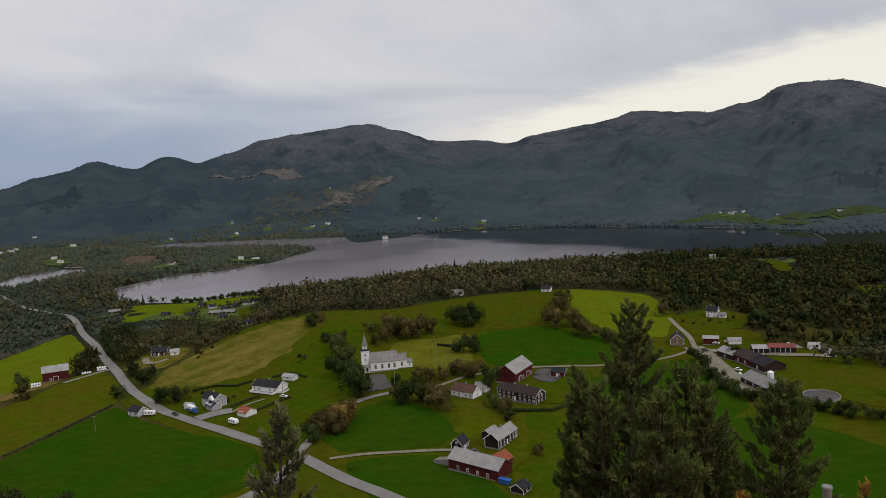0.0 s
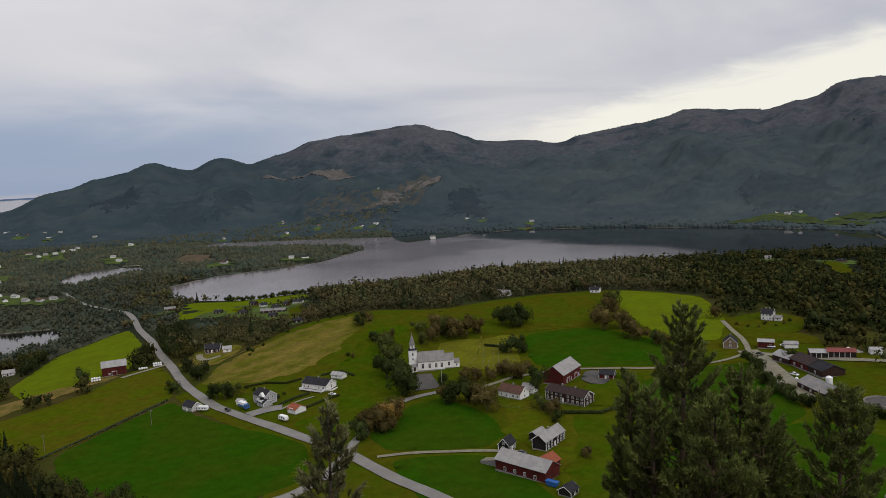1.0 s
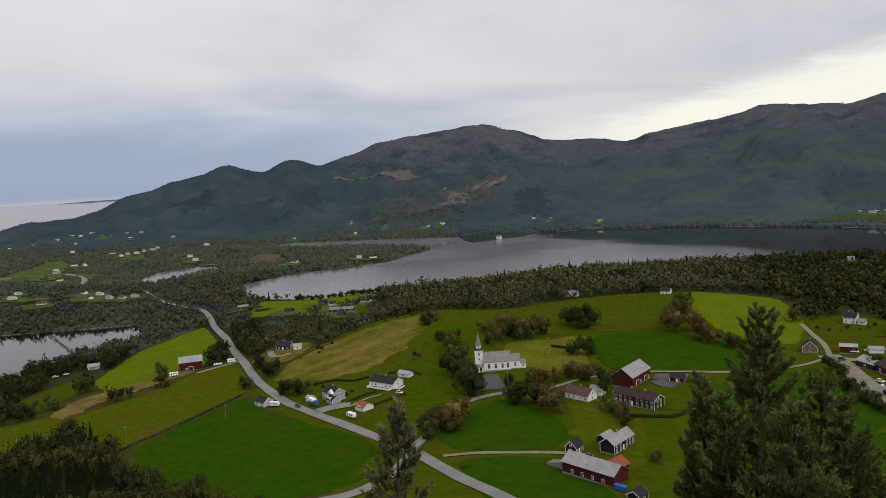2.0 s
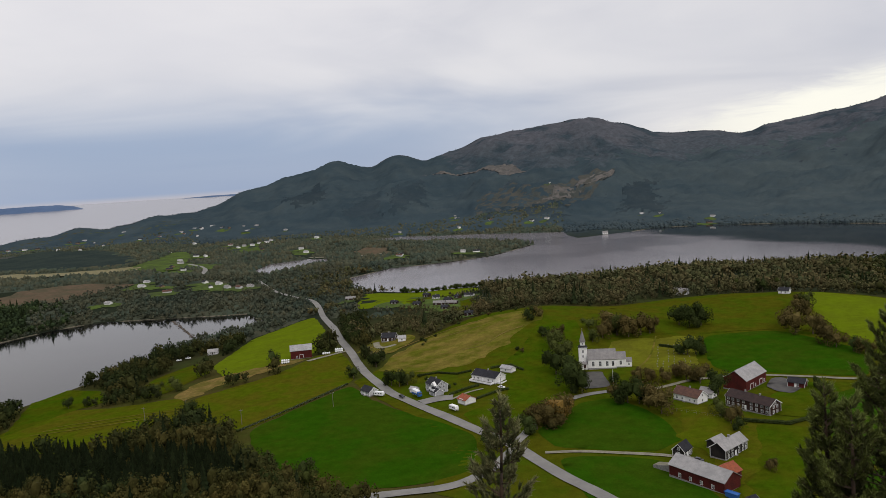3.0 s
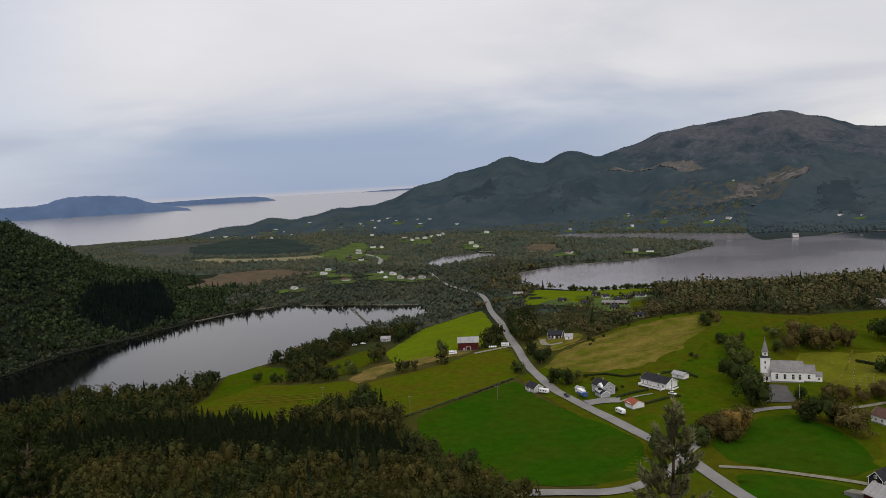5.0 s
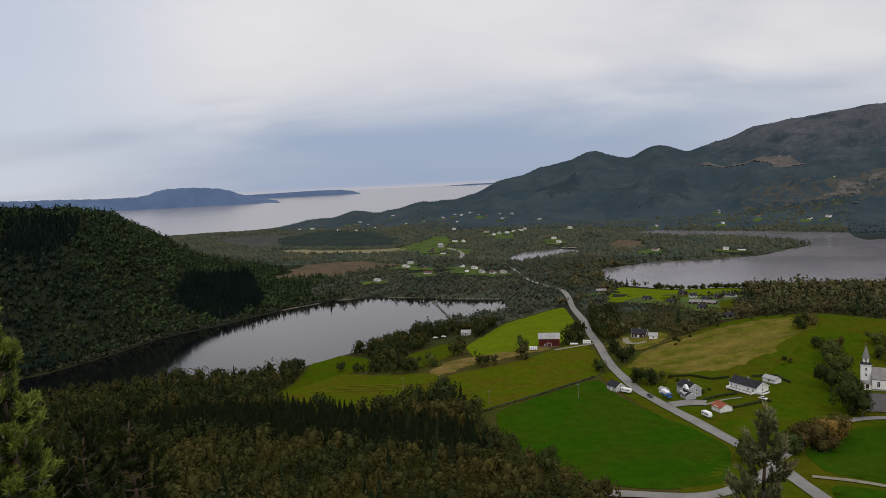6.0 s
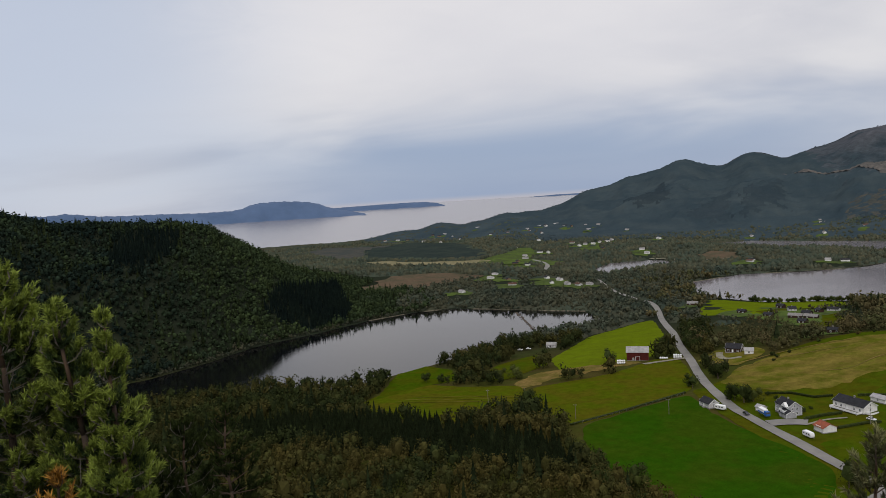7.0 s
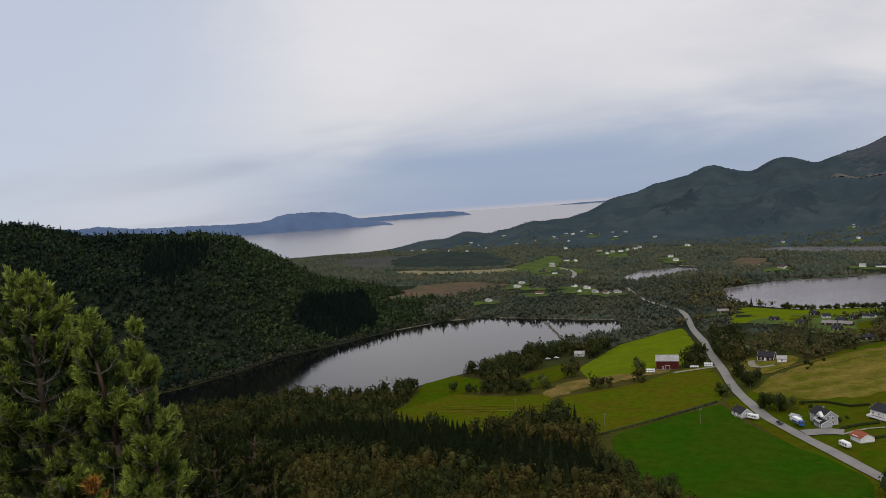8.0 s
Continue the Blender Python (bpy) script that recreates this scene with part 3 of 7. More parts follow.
def sheet(name, outline, mat, cell, above, wobble=0.0, seed=1, flat=None):
    """A sheet that lies on the land (or level at z = flat) inside an outline."""
    edge = smooth_outline(outline, max(cell, 4.0), wobble, seed) if wobble else list(outline)
    a = np.array(edge)
    xs = np.arange(a[:, 0].min() - cell, a[:, 0].max() + 2 * cell, cell)
    ys = np.arange(a[:, 1].min() - cell, a[:, 1].max() + 2 * cell, cell)
    x, y = np.meshgrid(xs, ys, indexing="ij")
    keep = shore_distance(x[:-1, :-1] + cell / 2, y[:-1, :-1] + cell / 2, edge) < 0
    d = shore_distance(x, y, edge)
    # pull points near the rim on to it
    pull = np.abs(d) < 0.75 * cell
    best = np.full(x.shape, 1e18)
    px, py = x.copy(), y.copy()
    for (ax, ay), (bx, by) in zip(edge, edge[1:] + edge[:1]):
        dx, dy = bx - ax, by - ay
        u = np.clip(((x - ax) * dx + (y - ay) * dy) / max(dx * dx + dy * dy, 1e-9), 0, 1)
        qx, qy = ax + u * dx, ay + u * dy
        e = (x - qx) ** 2 + (y - qy) ** 2
        closer = e < best
        best = np.where(closer, e, best)
        px, py = np.where(closer, qx, px), np.where(closer, qy, py)
    x, y = np.where(pull, px, x), np.where(pull, py, y)
    z = np.full(x.shape, flat) if flat is not None else ground_z(x, y) + above
    ids = np.arange(x.size).reshape(x.shape)
    q = np.stack([ids[:-1, :-1], ids[1:, :-1], ids[1:, 1:], ids[:-1, 1:]], -1)[keep]
    used, inv = np.unique(q, return_inverse=True)
    v = np.stack([x.ravel(), y.ravel(), z.ravel()], -1)[used]
    return new(name, mesh_from(name, v, inv.reshape(-1, 4), [mat], smooth=True))


for outline, label in ((LAKE_WEST, "dark still lake below a wooded hill"), (LAKE_MAIN, "broad grey lake at the foot of the mountains"), (POND, "small pale lake among low woods")):
    a = np.array(outline, float)
    v = np.concatenate([a, np.zeros((len(a), 1))], 1)
    bm = bmesh.new()
    bmesh.ops.triangulate(bm, faces=[bm.faces.new([bm.verts.new(p) for p in v])])
    bmesh.ops.recalc_face_normals(bm, faces=bm.faces)
    if sum(f.normal.z for f in bm.faces) < 0:
        bmesh.ops.reverse_faces(bm, faces=bm.faces)
    me = bpy.data.meshes.new("lake")
    bm.to_mesh(me)
    bm.free()
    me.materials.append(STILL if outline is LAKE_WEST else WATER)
    tagged(new("lake", me), label, "lake", kind="structure")

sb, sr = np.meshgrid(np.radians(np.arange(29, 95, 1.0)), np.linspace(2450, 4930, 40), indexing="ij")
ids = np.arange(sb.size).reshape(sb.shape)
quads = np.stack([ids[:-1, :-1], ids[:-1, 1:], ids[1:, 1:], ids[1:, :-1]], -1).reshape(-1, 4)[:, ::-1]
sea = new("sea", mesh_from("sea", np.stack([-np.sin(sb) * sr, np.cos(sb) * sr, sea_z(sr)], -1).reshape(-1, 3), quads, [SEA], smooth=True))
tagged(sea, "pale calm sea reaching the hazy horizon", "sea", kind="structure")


def island(label, skyline, near, depth):
    """A low far island: skyline of (bearing, height above its shore), standing at the range near, depth metres deep."""
    table = np.array(skyline, float)
    bs = np.linspace(table[0, 0], table[-1, 0], 260)
    top = np.interp(bs, table[:, 0], table[:, 1])
    top = top * (1 + 0.015 * np.sin(bs * 7.0) + 0.012 * np.sin(bs * 17.0))
    rows = []
    for k, s in ((0.0, -0.06), (0.08, 0.12), (0.3, 0.55), (0.55, 0.9), (0.75, 1.0), (1.0, 0.6)):
        r = near + depth * k + 12 * np.sin(bs * 3.0)
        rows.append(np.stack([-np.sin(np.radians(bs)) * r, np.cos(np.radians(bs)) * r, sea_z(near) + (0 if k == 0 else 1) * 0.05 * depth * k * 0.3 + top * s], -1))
    v = np.stack(rows, 1)
    ids = np.arange(v.shape[0] * v.shape[1]).reshape(v.shape[:2])
    q = np.stack([ids[:-1, :-1], ids[:-1, 1:], ids[1:, 1:], ids[1:, :-1]], -1).reshape(-1, 4)[:, ::-1]
    return tagged(new("island", mesh_from("island", v.reshape(-1, 3), q, [HAZY_ISLE], smooth=True)), label, "island", kind="structure")


island("wooded island with a flat-topped hill, painted haze-blue", [(49.6, 2), (50.4, 14), (51.2, 28), (52.1, 42), (52.7, 56), (53.4, 78), (54.2, 90), (55.1, 97), (56.4, 101), (57.5, 100), (58.1, 96), (58.6, 86), (59.1, 72), (59.8, 64), (62, 62), (65, 70), (67.2, 72), (69, 78), (70.4, 94), (71.1, 100), (72.4, 92), (73.6, 102), (74.9, 122), (77, 128), (84, 112)], 4050, 260)
island("long low headland across the sea, painted haze-blue", [(43.5, 1), (44.1, 18), (45, 29), (46.5, 31), (48, 30), (50, 27), (52.5, 24), (54, 20)], 4470, 120)
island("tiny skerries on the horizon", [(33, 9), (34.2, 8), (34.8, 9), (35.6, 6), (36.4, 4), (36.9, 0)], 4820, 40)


# ---- fields and meadows ----
HEATH = [(-500, 1900), (-560, 2120), (-470, 2240), (-364, 2090), (-260, 2200), (-140, 2250), (-195, 2130), (-260, 1950), (-365, 1880)]
HEATH_SEA = [(-1764, 1168), (-1829, 1413), (-1646, 1536), (-1296, 1285), (-1305, 1105), (-1467, 1060)]
FIELDS = [
    ("grassland", "green grassland round the church and farms", GRASS_MID, [(-195, 436), (-190, 505), (-172, 548), (-148, 580), (-107, 588), (-60, 588), (-5, 652), (44, 664), (100, 668), (174, 622), (168, 540), (203, 470), (194, 440), (224, 410), (238, 350), (188, 300), (176, 262), (149, 207), (60, 217), (0, 237), (-60, 257), (-95, 262), (-100, 300), (-120, 340), (-165, 385), (-200, 420)]),
    ("meadow", "deep green mown field beside the road", GRASS_DEEP, [(-223, 331), (-212, 369), (-198, 414), (-176, 390), (-145, 364), (-121, 351), (-93, 332), (-83, 287), (-100, 272), (-133, 262), (-158, 276), (-184, 288)]),
    ("pasture", "olive grazed pasture with tussocks", GRASS_OLIVE, [(-286, 365), (-300, 388), (-268, 444), (-262, 497), (-250, 507), (-215, 459), (-200, 423), (-213, 372), (-225, 332), (-256, 343)]),
    ("meadow", "bright green field sloping to the lake", GRASS_BRIGHT, [(-351, 483), (-380, 598), (-374, 706), (-294, 576), (-268, 520), (-282, 468), (-309, 439)]),
    ("dry_grass_strip", "strip of dry yellow grass by the pasture", DRY_STRIP, [(-316, 390), (-327, 424), (-314, 446), (-290, 470), (-272, 488), (-263, 482), (-282, 454), (-296, 424), (-304, 386)]),
    ("meadow", "olive hay field with tractor marks", GRASS_OLIVE, [(-395, 314), (-417, 381), (-350, 383), (-309, 394), (-276, 349), (-293, 294), (-362, 296)]),
    ("meadow", "small green field near the lake", GRASS_SLOPE, [(-395, 330), (-417, 360), (-470, 434), (-411, 431), (-376, 398), (-392, 379)]),
    ("meadow", "small green field among trees", GRASS_MID, [(-360, 404), (-384, 453), (-380, 506), (-337, 463), (-336, 435), (-336, 408)]),
    ("meadow", "bright green field behind a dark tree row", GRASS_BRIGHT, [(-377, 851), (-337, 864), (-290, 888), (-250, 896), (-222, 890), (-224, 806), (-238, 770), (-262, 735), (-285, 700), (-322, 712)]),
    ("dry_meadow", "brownish dry meadow on the knoll", GRASS_DRY, [(-192, 446), (-198, 483), (-178, 525), (-143, 556), (-105, 566), (-94, 537), (-109, 512), (-115, 482), (-130, 454), (-164, 435)]),
    ("meadow", "green slope between villas and church", GRASS_SLOPE, [(-110, 360), (-88, 389), (-108, 451), (-100, 478), (-96, 535), (-67, 539), (-60, 480), (-50, 410), (-69, 352), (-82, 332), (-96, 346)]),
    ("meadow", "deep green field below the church", GRASS_DEEP, [(-66, 337), (-50, 378), (-32, 389), (-7, 357), (2, 327), (-7, 314), (-52, 315)]),
    ("meadow", "deep green field in front of the red barn", GRASS_DEEP, [(-51, 304), (-27, 309), (-7, 305), (15, 270), (20, 256), (-2, 244), (-26, 251)]),
    ("farm_lawn", "green grass beside the farm", GRASS_SLOPE, [(24, 340), (44, 352), (60, 330), (52, 290), (36, 256), (21, 250), (24, 284), (30, 310)]),
    ("farm_lawn", "olive farmyard grass with worn patches", GRASS_OLIVE, [(2, 327), (-1, 371), (20, 367), (34, 345), (32, 312), (24, 282), (21, 262), (21, 274), (13, 306)]),
    ("churchyard_lawn", "light green churchyard lawn", LAWN, [(-43, 500), (-9, 512), (14, 526), (13, 454), (5, 430), (-20, 445), (-36, 452)]),
    ("meadow", "deep green field behind the farm", GRASS_DEEP, [(18, 521), (69, 536), (108, 484), (100, 424), (50, 436), (30, 434), (20, 451)]),
    ("meadow", "rolling green meadow above the church", GRASS_MID, [(-67, 539), (-49, 585), (-2, 650), (44, 660), (96, 636), (105, 527), (70, 540), (19, 527), (-15, 521), (-43, 497)]),
    ("meadow", "bright green meadow beside the thicket", GRASS_BRIGHT, [(102, 663), (173, 618), (166, 534), (143, 472), (111, 488), (99, 584)]),
    ("meadow", "green strip by the farm lane", GRASS_MID, [(167, 517), (178, 507), (203, 464), (190, 450), (173, 463), (161, 480)]),
    ("meadow", "green field below the lane", GRASS_DEEP, [(95, 412), (127, 418), (146, 418), (142, 358), (140, 333), (126, 318), (70, 300), (60, 340), (72, 390)]),
    ("meadow", "pale green field behind the sheds", GRASS_MID, [(177, 393), (204, 367), (236, 350), (202, 312), (184, 332), (163, 349)]),
    ("meadow", "deep green field in the corner of the valley", GRASS_DEEP, [(136, 323), (154, 306), (175, 265), (149, 218), (90, 235), (60, 280), (70, 300)]),
    ("farm_lawn", "green lawn round the big farmhouse", GRASS_SLOPE, [(40, 362), (48, 395), (62, 420), (84, 412), (72, 385), (60, 355)]),
    ("garden_lawn", "lawn round the white house above the lane", GRASS_MID, [(163, 500), (198, 482), (216, 520), (198, 548), (163, 532)]),
    ("garden_lawn", "worn lawn in front of the grove houses", GRASS_DRY, [(-232, 496), (-198, 490), (-192, 530), (-206, 545), (-234, 540)]),
    ("garden_lawn", "green gardens of the hamlet behind the knoll", GRASS_MID, [(-282, 735), (-225, 690), (-192, 645), (-178, 690), (-215, 752), (-262, 772)]),
    ("clearing", "small green clearing in the wood", GRASS_MID, [(391, 895), (412, 902), (416, 873), (399, 805), (350, 735), (344, 760)]),
    ("clearing", "small green field far in the wood", GRASS_MID, [(344, 611), (388, 638), (342, 562), (327, 557)]),
    ("far_fields", "green fields along the far shore", GRASS_DIM, [(481, 1601), (585, 1562), (629, 1493), (696, 1418), (719, 1418), (664, 1493), (652, 1549), (604, 1646)]),
    ("far_fields", "green fields above the far shore", GRASS_DIM, [(664, 1500), (710, 1493), (751, 1460), (854, 1409), (830, 1345), (758, 1410)]),
    ("village_green", "green gardens and fields of the far village", GRASS_FAR, [(-1048, 1296), (-1122, 1480), (-984, 1340), (-931, 1226), (-810, 1175), (-779, 1111), (-942, 1094), (-994, 1137)]),
    ("village_green", "green gardens of the far village", GRASS_FAR, [(-959, 1430), (-929, 1510), (-855, 1414), (-895, 1368)]),
    ("village_green", "green hillside field of the far village", GRASS_FAR, [(-1593, 1763), (-1633, 1908), (-1515, 1810), (-1411, 1596)]),
    ("village_green", "green strip of field in the far village", GRASS_FAR, [(-1329, 1908), (-1218, 1918), (-1191, 1874), (-1280, 1868)]),
    ("moor", "brown heath between the low woods and the sea", BROWN_SLOPE, HEATH_SEA),
    ("moor", "brown moor in the low woods", MOOR, [(-848, 690), (-945, 811), (-970, 899), (-894, 953), (-795, 924), (-791, 856), (-801, 788)]),
    ("moor", "brown bog beside the causeway", MOOR, [(-612, 1342), (-614, 1388), (-557, 1388), (-486, 1250), (-531, 1251)]),
    ("stubble_strip", "pale stubble strip in the low woods", STUBBLE, [(-1253, 1040), (-1098, 1086), (-980, 1154), (-939, 1094), (-1044, 1032), (-1184, 1001)]),
    ("heath_slope", "brownish heath slope with few trees on the mountain", BROWN_SLOPE, HEATH),
]
CLEAR = []
for k, (name, label, mat, outline) in enumerate(FIELDS):
    away_off = np.hypot(*np.mean(outline, axis=0))
    ob = sheet(name, outline, mat, 4.0 if away_off < 750 else 14.0, 0.16 + 0.010 * k if away_off < 900 else (1.5 if away_off < 1800 else 1.8), wobble=(4.5 if name in ("dry_meadow", "farm_lawn", "dry_grass_strip", "churchyard_lawn") else 1.2) if away_off < 750 else 16.0, seed=10 + k)
    tagged(ob, label, "field", kind="structure")
    if name not in ("grassland", "heath_slope"):
        CLEAR.append((outline, -8.0 if name == "village_green" or "hamlet" in label else (-45.0 if outline is HEATH_SEA else 3.0)))


# ---- roads ----
def ribbon(name, label, line, width, mat, above, category="road", kind="structure"):
    """A road that follows the land along a line of points."""
    pts = [np.array(p, float) for p in line]
    for _ in range(3):
        pts = [pts[0]] + [q for a, b in zip(pts, pts[1:]) for q in (0.75 * a + 0.25 * b, 0.25 * a + 0.75 * b)] + [pts[-1]]
    dense = []
    for a, b in zip(pts, pts[1:]):
        n = max(1, int(np.hypot(*(b - a)) / 3.0))
        dense += [a + (b - a) * k / n for k in range(n)]
    c = np.array(dense + [pts[-1]])
    d = np.gradient(c, axis=0)
    d /= np.linalg.norm(d, axis=1, keepdims=True) + 1e-9
    s = np.stack([-d[:, 1], d[:, 0]], -1)
    w = width * (1 + 0.06 * waves(c[:, 0], c[:, 1], 25, 7))[:, None]
    cols = [c + s * w * k for k in (-0.5, -0.17, 0.17, 0.5)]
    mid = ground_z(c[:, 0], c[:, 1])
    v = np.stack([np.concatenate([q, np.maximum(ground_z(q[:, 0], q[:, 1]), mid - 0.4)[:, None] + above * (1 if i in (1, 2) else 0.85)], 1) for i, q in enumerate(cols)], 1)
    ids = np.arange(v.shape[0] * 4).reshape(-1, 4)
    q = np.stack([ids[:-1, :-1], ids[:-1, 1:], ids[1:, 1:], ids[1:, :-1]], -1).reshape(-1, 4)[:, ::-1]
    ROAD_LINES.append((c, width / 2 + 3.0))
    return tagged(new(name, mesh_from(name, v.reshape(-1, 3), q, [mat], smooth=True)), label, category, kind=kind)


ROAD_LINES = []
MAIN_ROAD = [(-8, 246), (-26, 266), (-49, 289), (-71, 316), (-95, 339), (-116, 356), (-158, 390), (-188, 426), (-210, 457), (-239, 504), (-267, 546), (-302, 605), (-350, 680), (-392, 752), (-420, 790), (-447, 809), (-520, 865), (-600, 960), (-650, 1010)]
ribbon("road", "winding grey asphalt country road", MAIN_ROAD, 6.2, ASPHALT, 0.65)
ribbon("road", "grey asphalt side road up to the church", [(-72, 315), (-71, 322), (-69, 335), (-68, 352), (-63, 372), (-50, 392), (-34, 399), (-14, 399)], 4.6, ASPHALT, 0.60)
ribbon("road", "asphalt side road along the field", [(-70, 313), (-72, 304), (-75, 288), (-86, 270), (-104, 263), (-125, 256)], 6.0, ASPHALT, 0.70)
ribbon("gravel_track", "pale gravel track across the fields", [(-56, 309), (-42, 312), (-22, 312), (-4, 309), (8, 306)], 2.6, GRAVEL, 0.60)
ribbon("gravel_track", "pale gravel lane past the farms", [(-14, 399), (-2, 409), (10, 421), (40, 431), (60, 428), (97, 420), (128, 423), (151, 442)], 3.0, GRAVEL, 0.65)
ribbon("gravel_track", "pale gravel lane up to the white house", [(151, 442), (158, 470), (159, 500), (161, 525)], 3.4, GRAVEL, 0.70)
ribbon("gravel_track", "worn gravel yard between the sheds", [(151, 446), (152, 425), (149, 405), (149, 383), (146, 352)], 12.0, GRAVEL, 0.70)
ribbon("gravel_track", "gravel yard along the long shed", [(152, 440), (172, 424), (200, 408), (216, 400)], 6.0, GRAVEL, 0.75)
ribbon("gravel_track", "gravel drive to the red barn", [(-242, 507), (-248, 500), (-256, 488), (-262, 477)], 4.0, GRAVEL, 0.60)
ribbon("gravel_track", "gravel drive to the houses in the grove", [(-206, 516), (-214, 508), (-222, 516), (-228, 530)], 5.0, GRAVEL, 0.60)
ribbon("gravel_track", "gravel path through the churchyard", [(-22, 440), (-14, 470), (-12, 515)], 1.2, GRASS_DRY, 0.55)
ribbon("gravel_track", "paved drive of the villa", [(-138, 378), (-130, 386), (-122, 388)], 9.0, ASPHALT, 0.72)
ribbon("gravel_track", "narrow garden path between villas", [(-122, 384), (-116, 397), (-108, 404)], 1.8, GRAVEL, 0.60)
ribbon("road", "far road through the village", [(-690, 1020), (-760, 1040), (-800, 1120), (-900, 1200)], 9.0, ASPHALT, 1.6)
FELLED = [[(-821, 2452), (-739, 2396), (-685, 2402), (-650, 2440), (-600, 2447), (-600, 2432), (-652, 2422), (-685, 2388), (-739, 2380), (-815, 2440)], [(-600, 2450), (-540, 2478), (-480, 2400), (-425, 2290), (-470, 2285), (-515, 2300), (-545, 2390), (-600, 2428)],
          [(-318, 2093), (-304, 2115), (-258, 2140), (-238, 2130), (-271, 2090), (-307, 2042), (-353, 1996), (-347, 2018), (-313, 2055)], [(-264, 2148), (-231, 2196), (-160, 2226), (-146, 2214), (-208, 2158), (-243, 2136)]]
for k, outline in enumerate(FELLED):
    tagged(sheet("felled_slope", outline, CUT, 7.0, 2.2, wobble=4.0, seed=60 + k), "bare felled strip with a track on the mountain", "field", kind="structure")
    CLEAR.append((outline, 2.0))
ribbon("causeway", "causeway across the pond", [(-690, 1300), (-620, 1290), (-520, 1275)], 8.0, GRAVEL, 1.6)
sheet("church_yard", [(-50, 402), (-54, 434), (-42, 436), (-34, 406)], YARD, 3.0, 0.56, wobble=0.8, seed=3)
tagged(bpy.data.objects["church_yard"], "dark gravel forecourt below the church", "yard", kind="structure")
sheet("farm_yard", [(46, 408), (50, 424), (57, 425), (63, 404), (56, 394), (49, 400)], YARD, 3.0, 0.56, wobble=0.8, seed=4)
tagged(bpy.data.objects["farm_yard"], "grey gravel farmyard by the red barn", "yard", kind="structure")

for line in (LAKE_WEST[6:11], LAKE_MAIN[8:15], LAKE_MAIN[25:]):
    ribbon("shore", "pale stony shore of the lake", line, 1.4, ROCK, 0.4, "shore")
for line, width in (([(-205, 490), (-197, 505), (-180, 527), (-157, 542), (-141, 550)], 2.0), ([(-196, 484), (-180, 508), (-157, 521), (-140, 530)], 1.5), ([(-142, 483), (-127, 489), (-120, 509), (-106, 521)], 1.2)):
    ribbon("dry_strip", "straw-coloured mown strip across the dry meadow", line, width * 0.8, DRY_STRIP, 0.5, "field")
for off in (0, 7, 15):
    ribbon("tractor_mark", "pale tractor mark across the hay field", [(-372 + off * 0.4, 330 + off), (-330, 338 + off), (-292 + off * 0.3, 352 + off)], 0.9, GRASS_DRY, 0.56, "field")

# ---- trees ----
def blobs(rng, centres, sizes):
    # uneven eight-sided leaf clumps
    g = 0.8507, 0.5257
    base = np.array([(-g[1], g[0], 0), (g[1], g[0], 0), (-g[1], -g[0], 0), (g[1], -g[0], 0), (0, -g[1], g[0]), (0, g[1], g[0]), (0, -g[1], -g[0]), (0, g[1], -g[0]), (g[0], 0, -g[1]), (g[0], 0, g[1]), (-g[0], 0, -g[1]), (-g[0], 0, g[1])])
    tri = np.array([(0, 11, 5), (0, 5, 1), (0, 1, 7), (0, 7, 10), (0, 10, 11), (1, 5, 9), (5, 11, 4), (11, 10, 2), (10, 7, 6), (7, 1, 8), (3, 9, 4), (3, 4, 2), (3, 2, 6), (3, 6, 8), (3, 8, 9), (4, 9, 5), (2, 4, 11), (6, 2, 10), (8, 6, 7), (9, 8, 1)])
    v, f = [], []
    for k, (c, s) in enumerate(zip(centres, sizes)):
        a = rng.uniform(0, 6.28)
        turn = np.array([(math.cos(a), -math.sin(a), 0), (math.sin(a), math.cos(a), 0), (0, 0, 1)])
        v.append((base * rng.uniform(0.75, 1.25, (12, 1)) @ turn.T) * s + c)
        f.append(tri + 12 * k)
    return np.concatenate(v), np.concatenate(f)


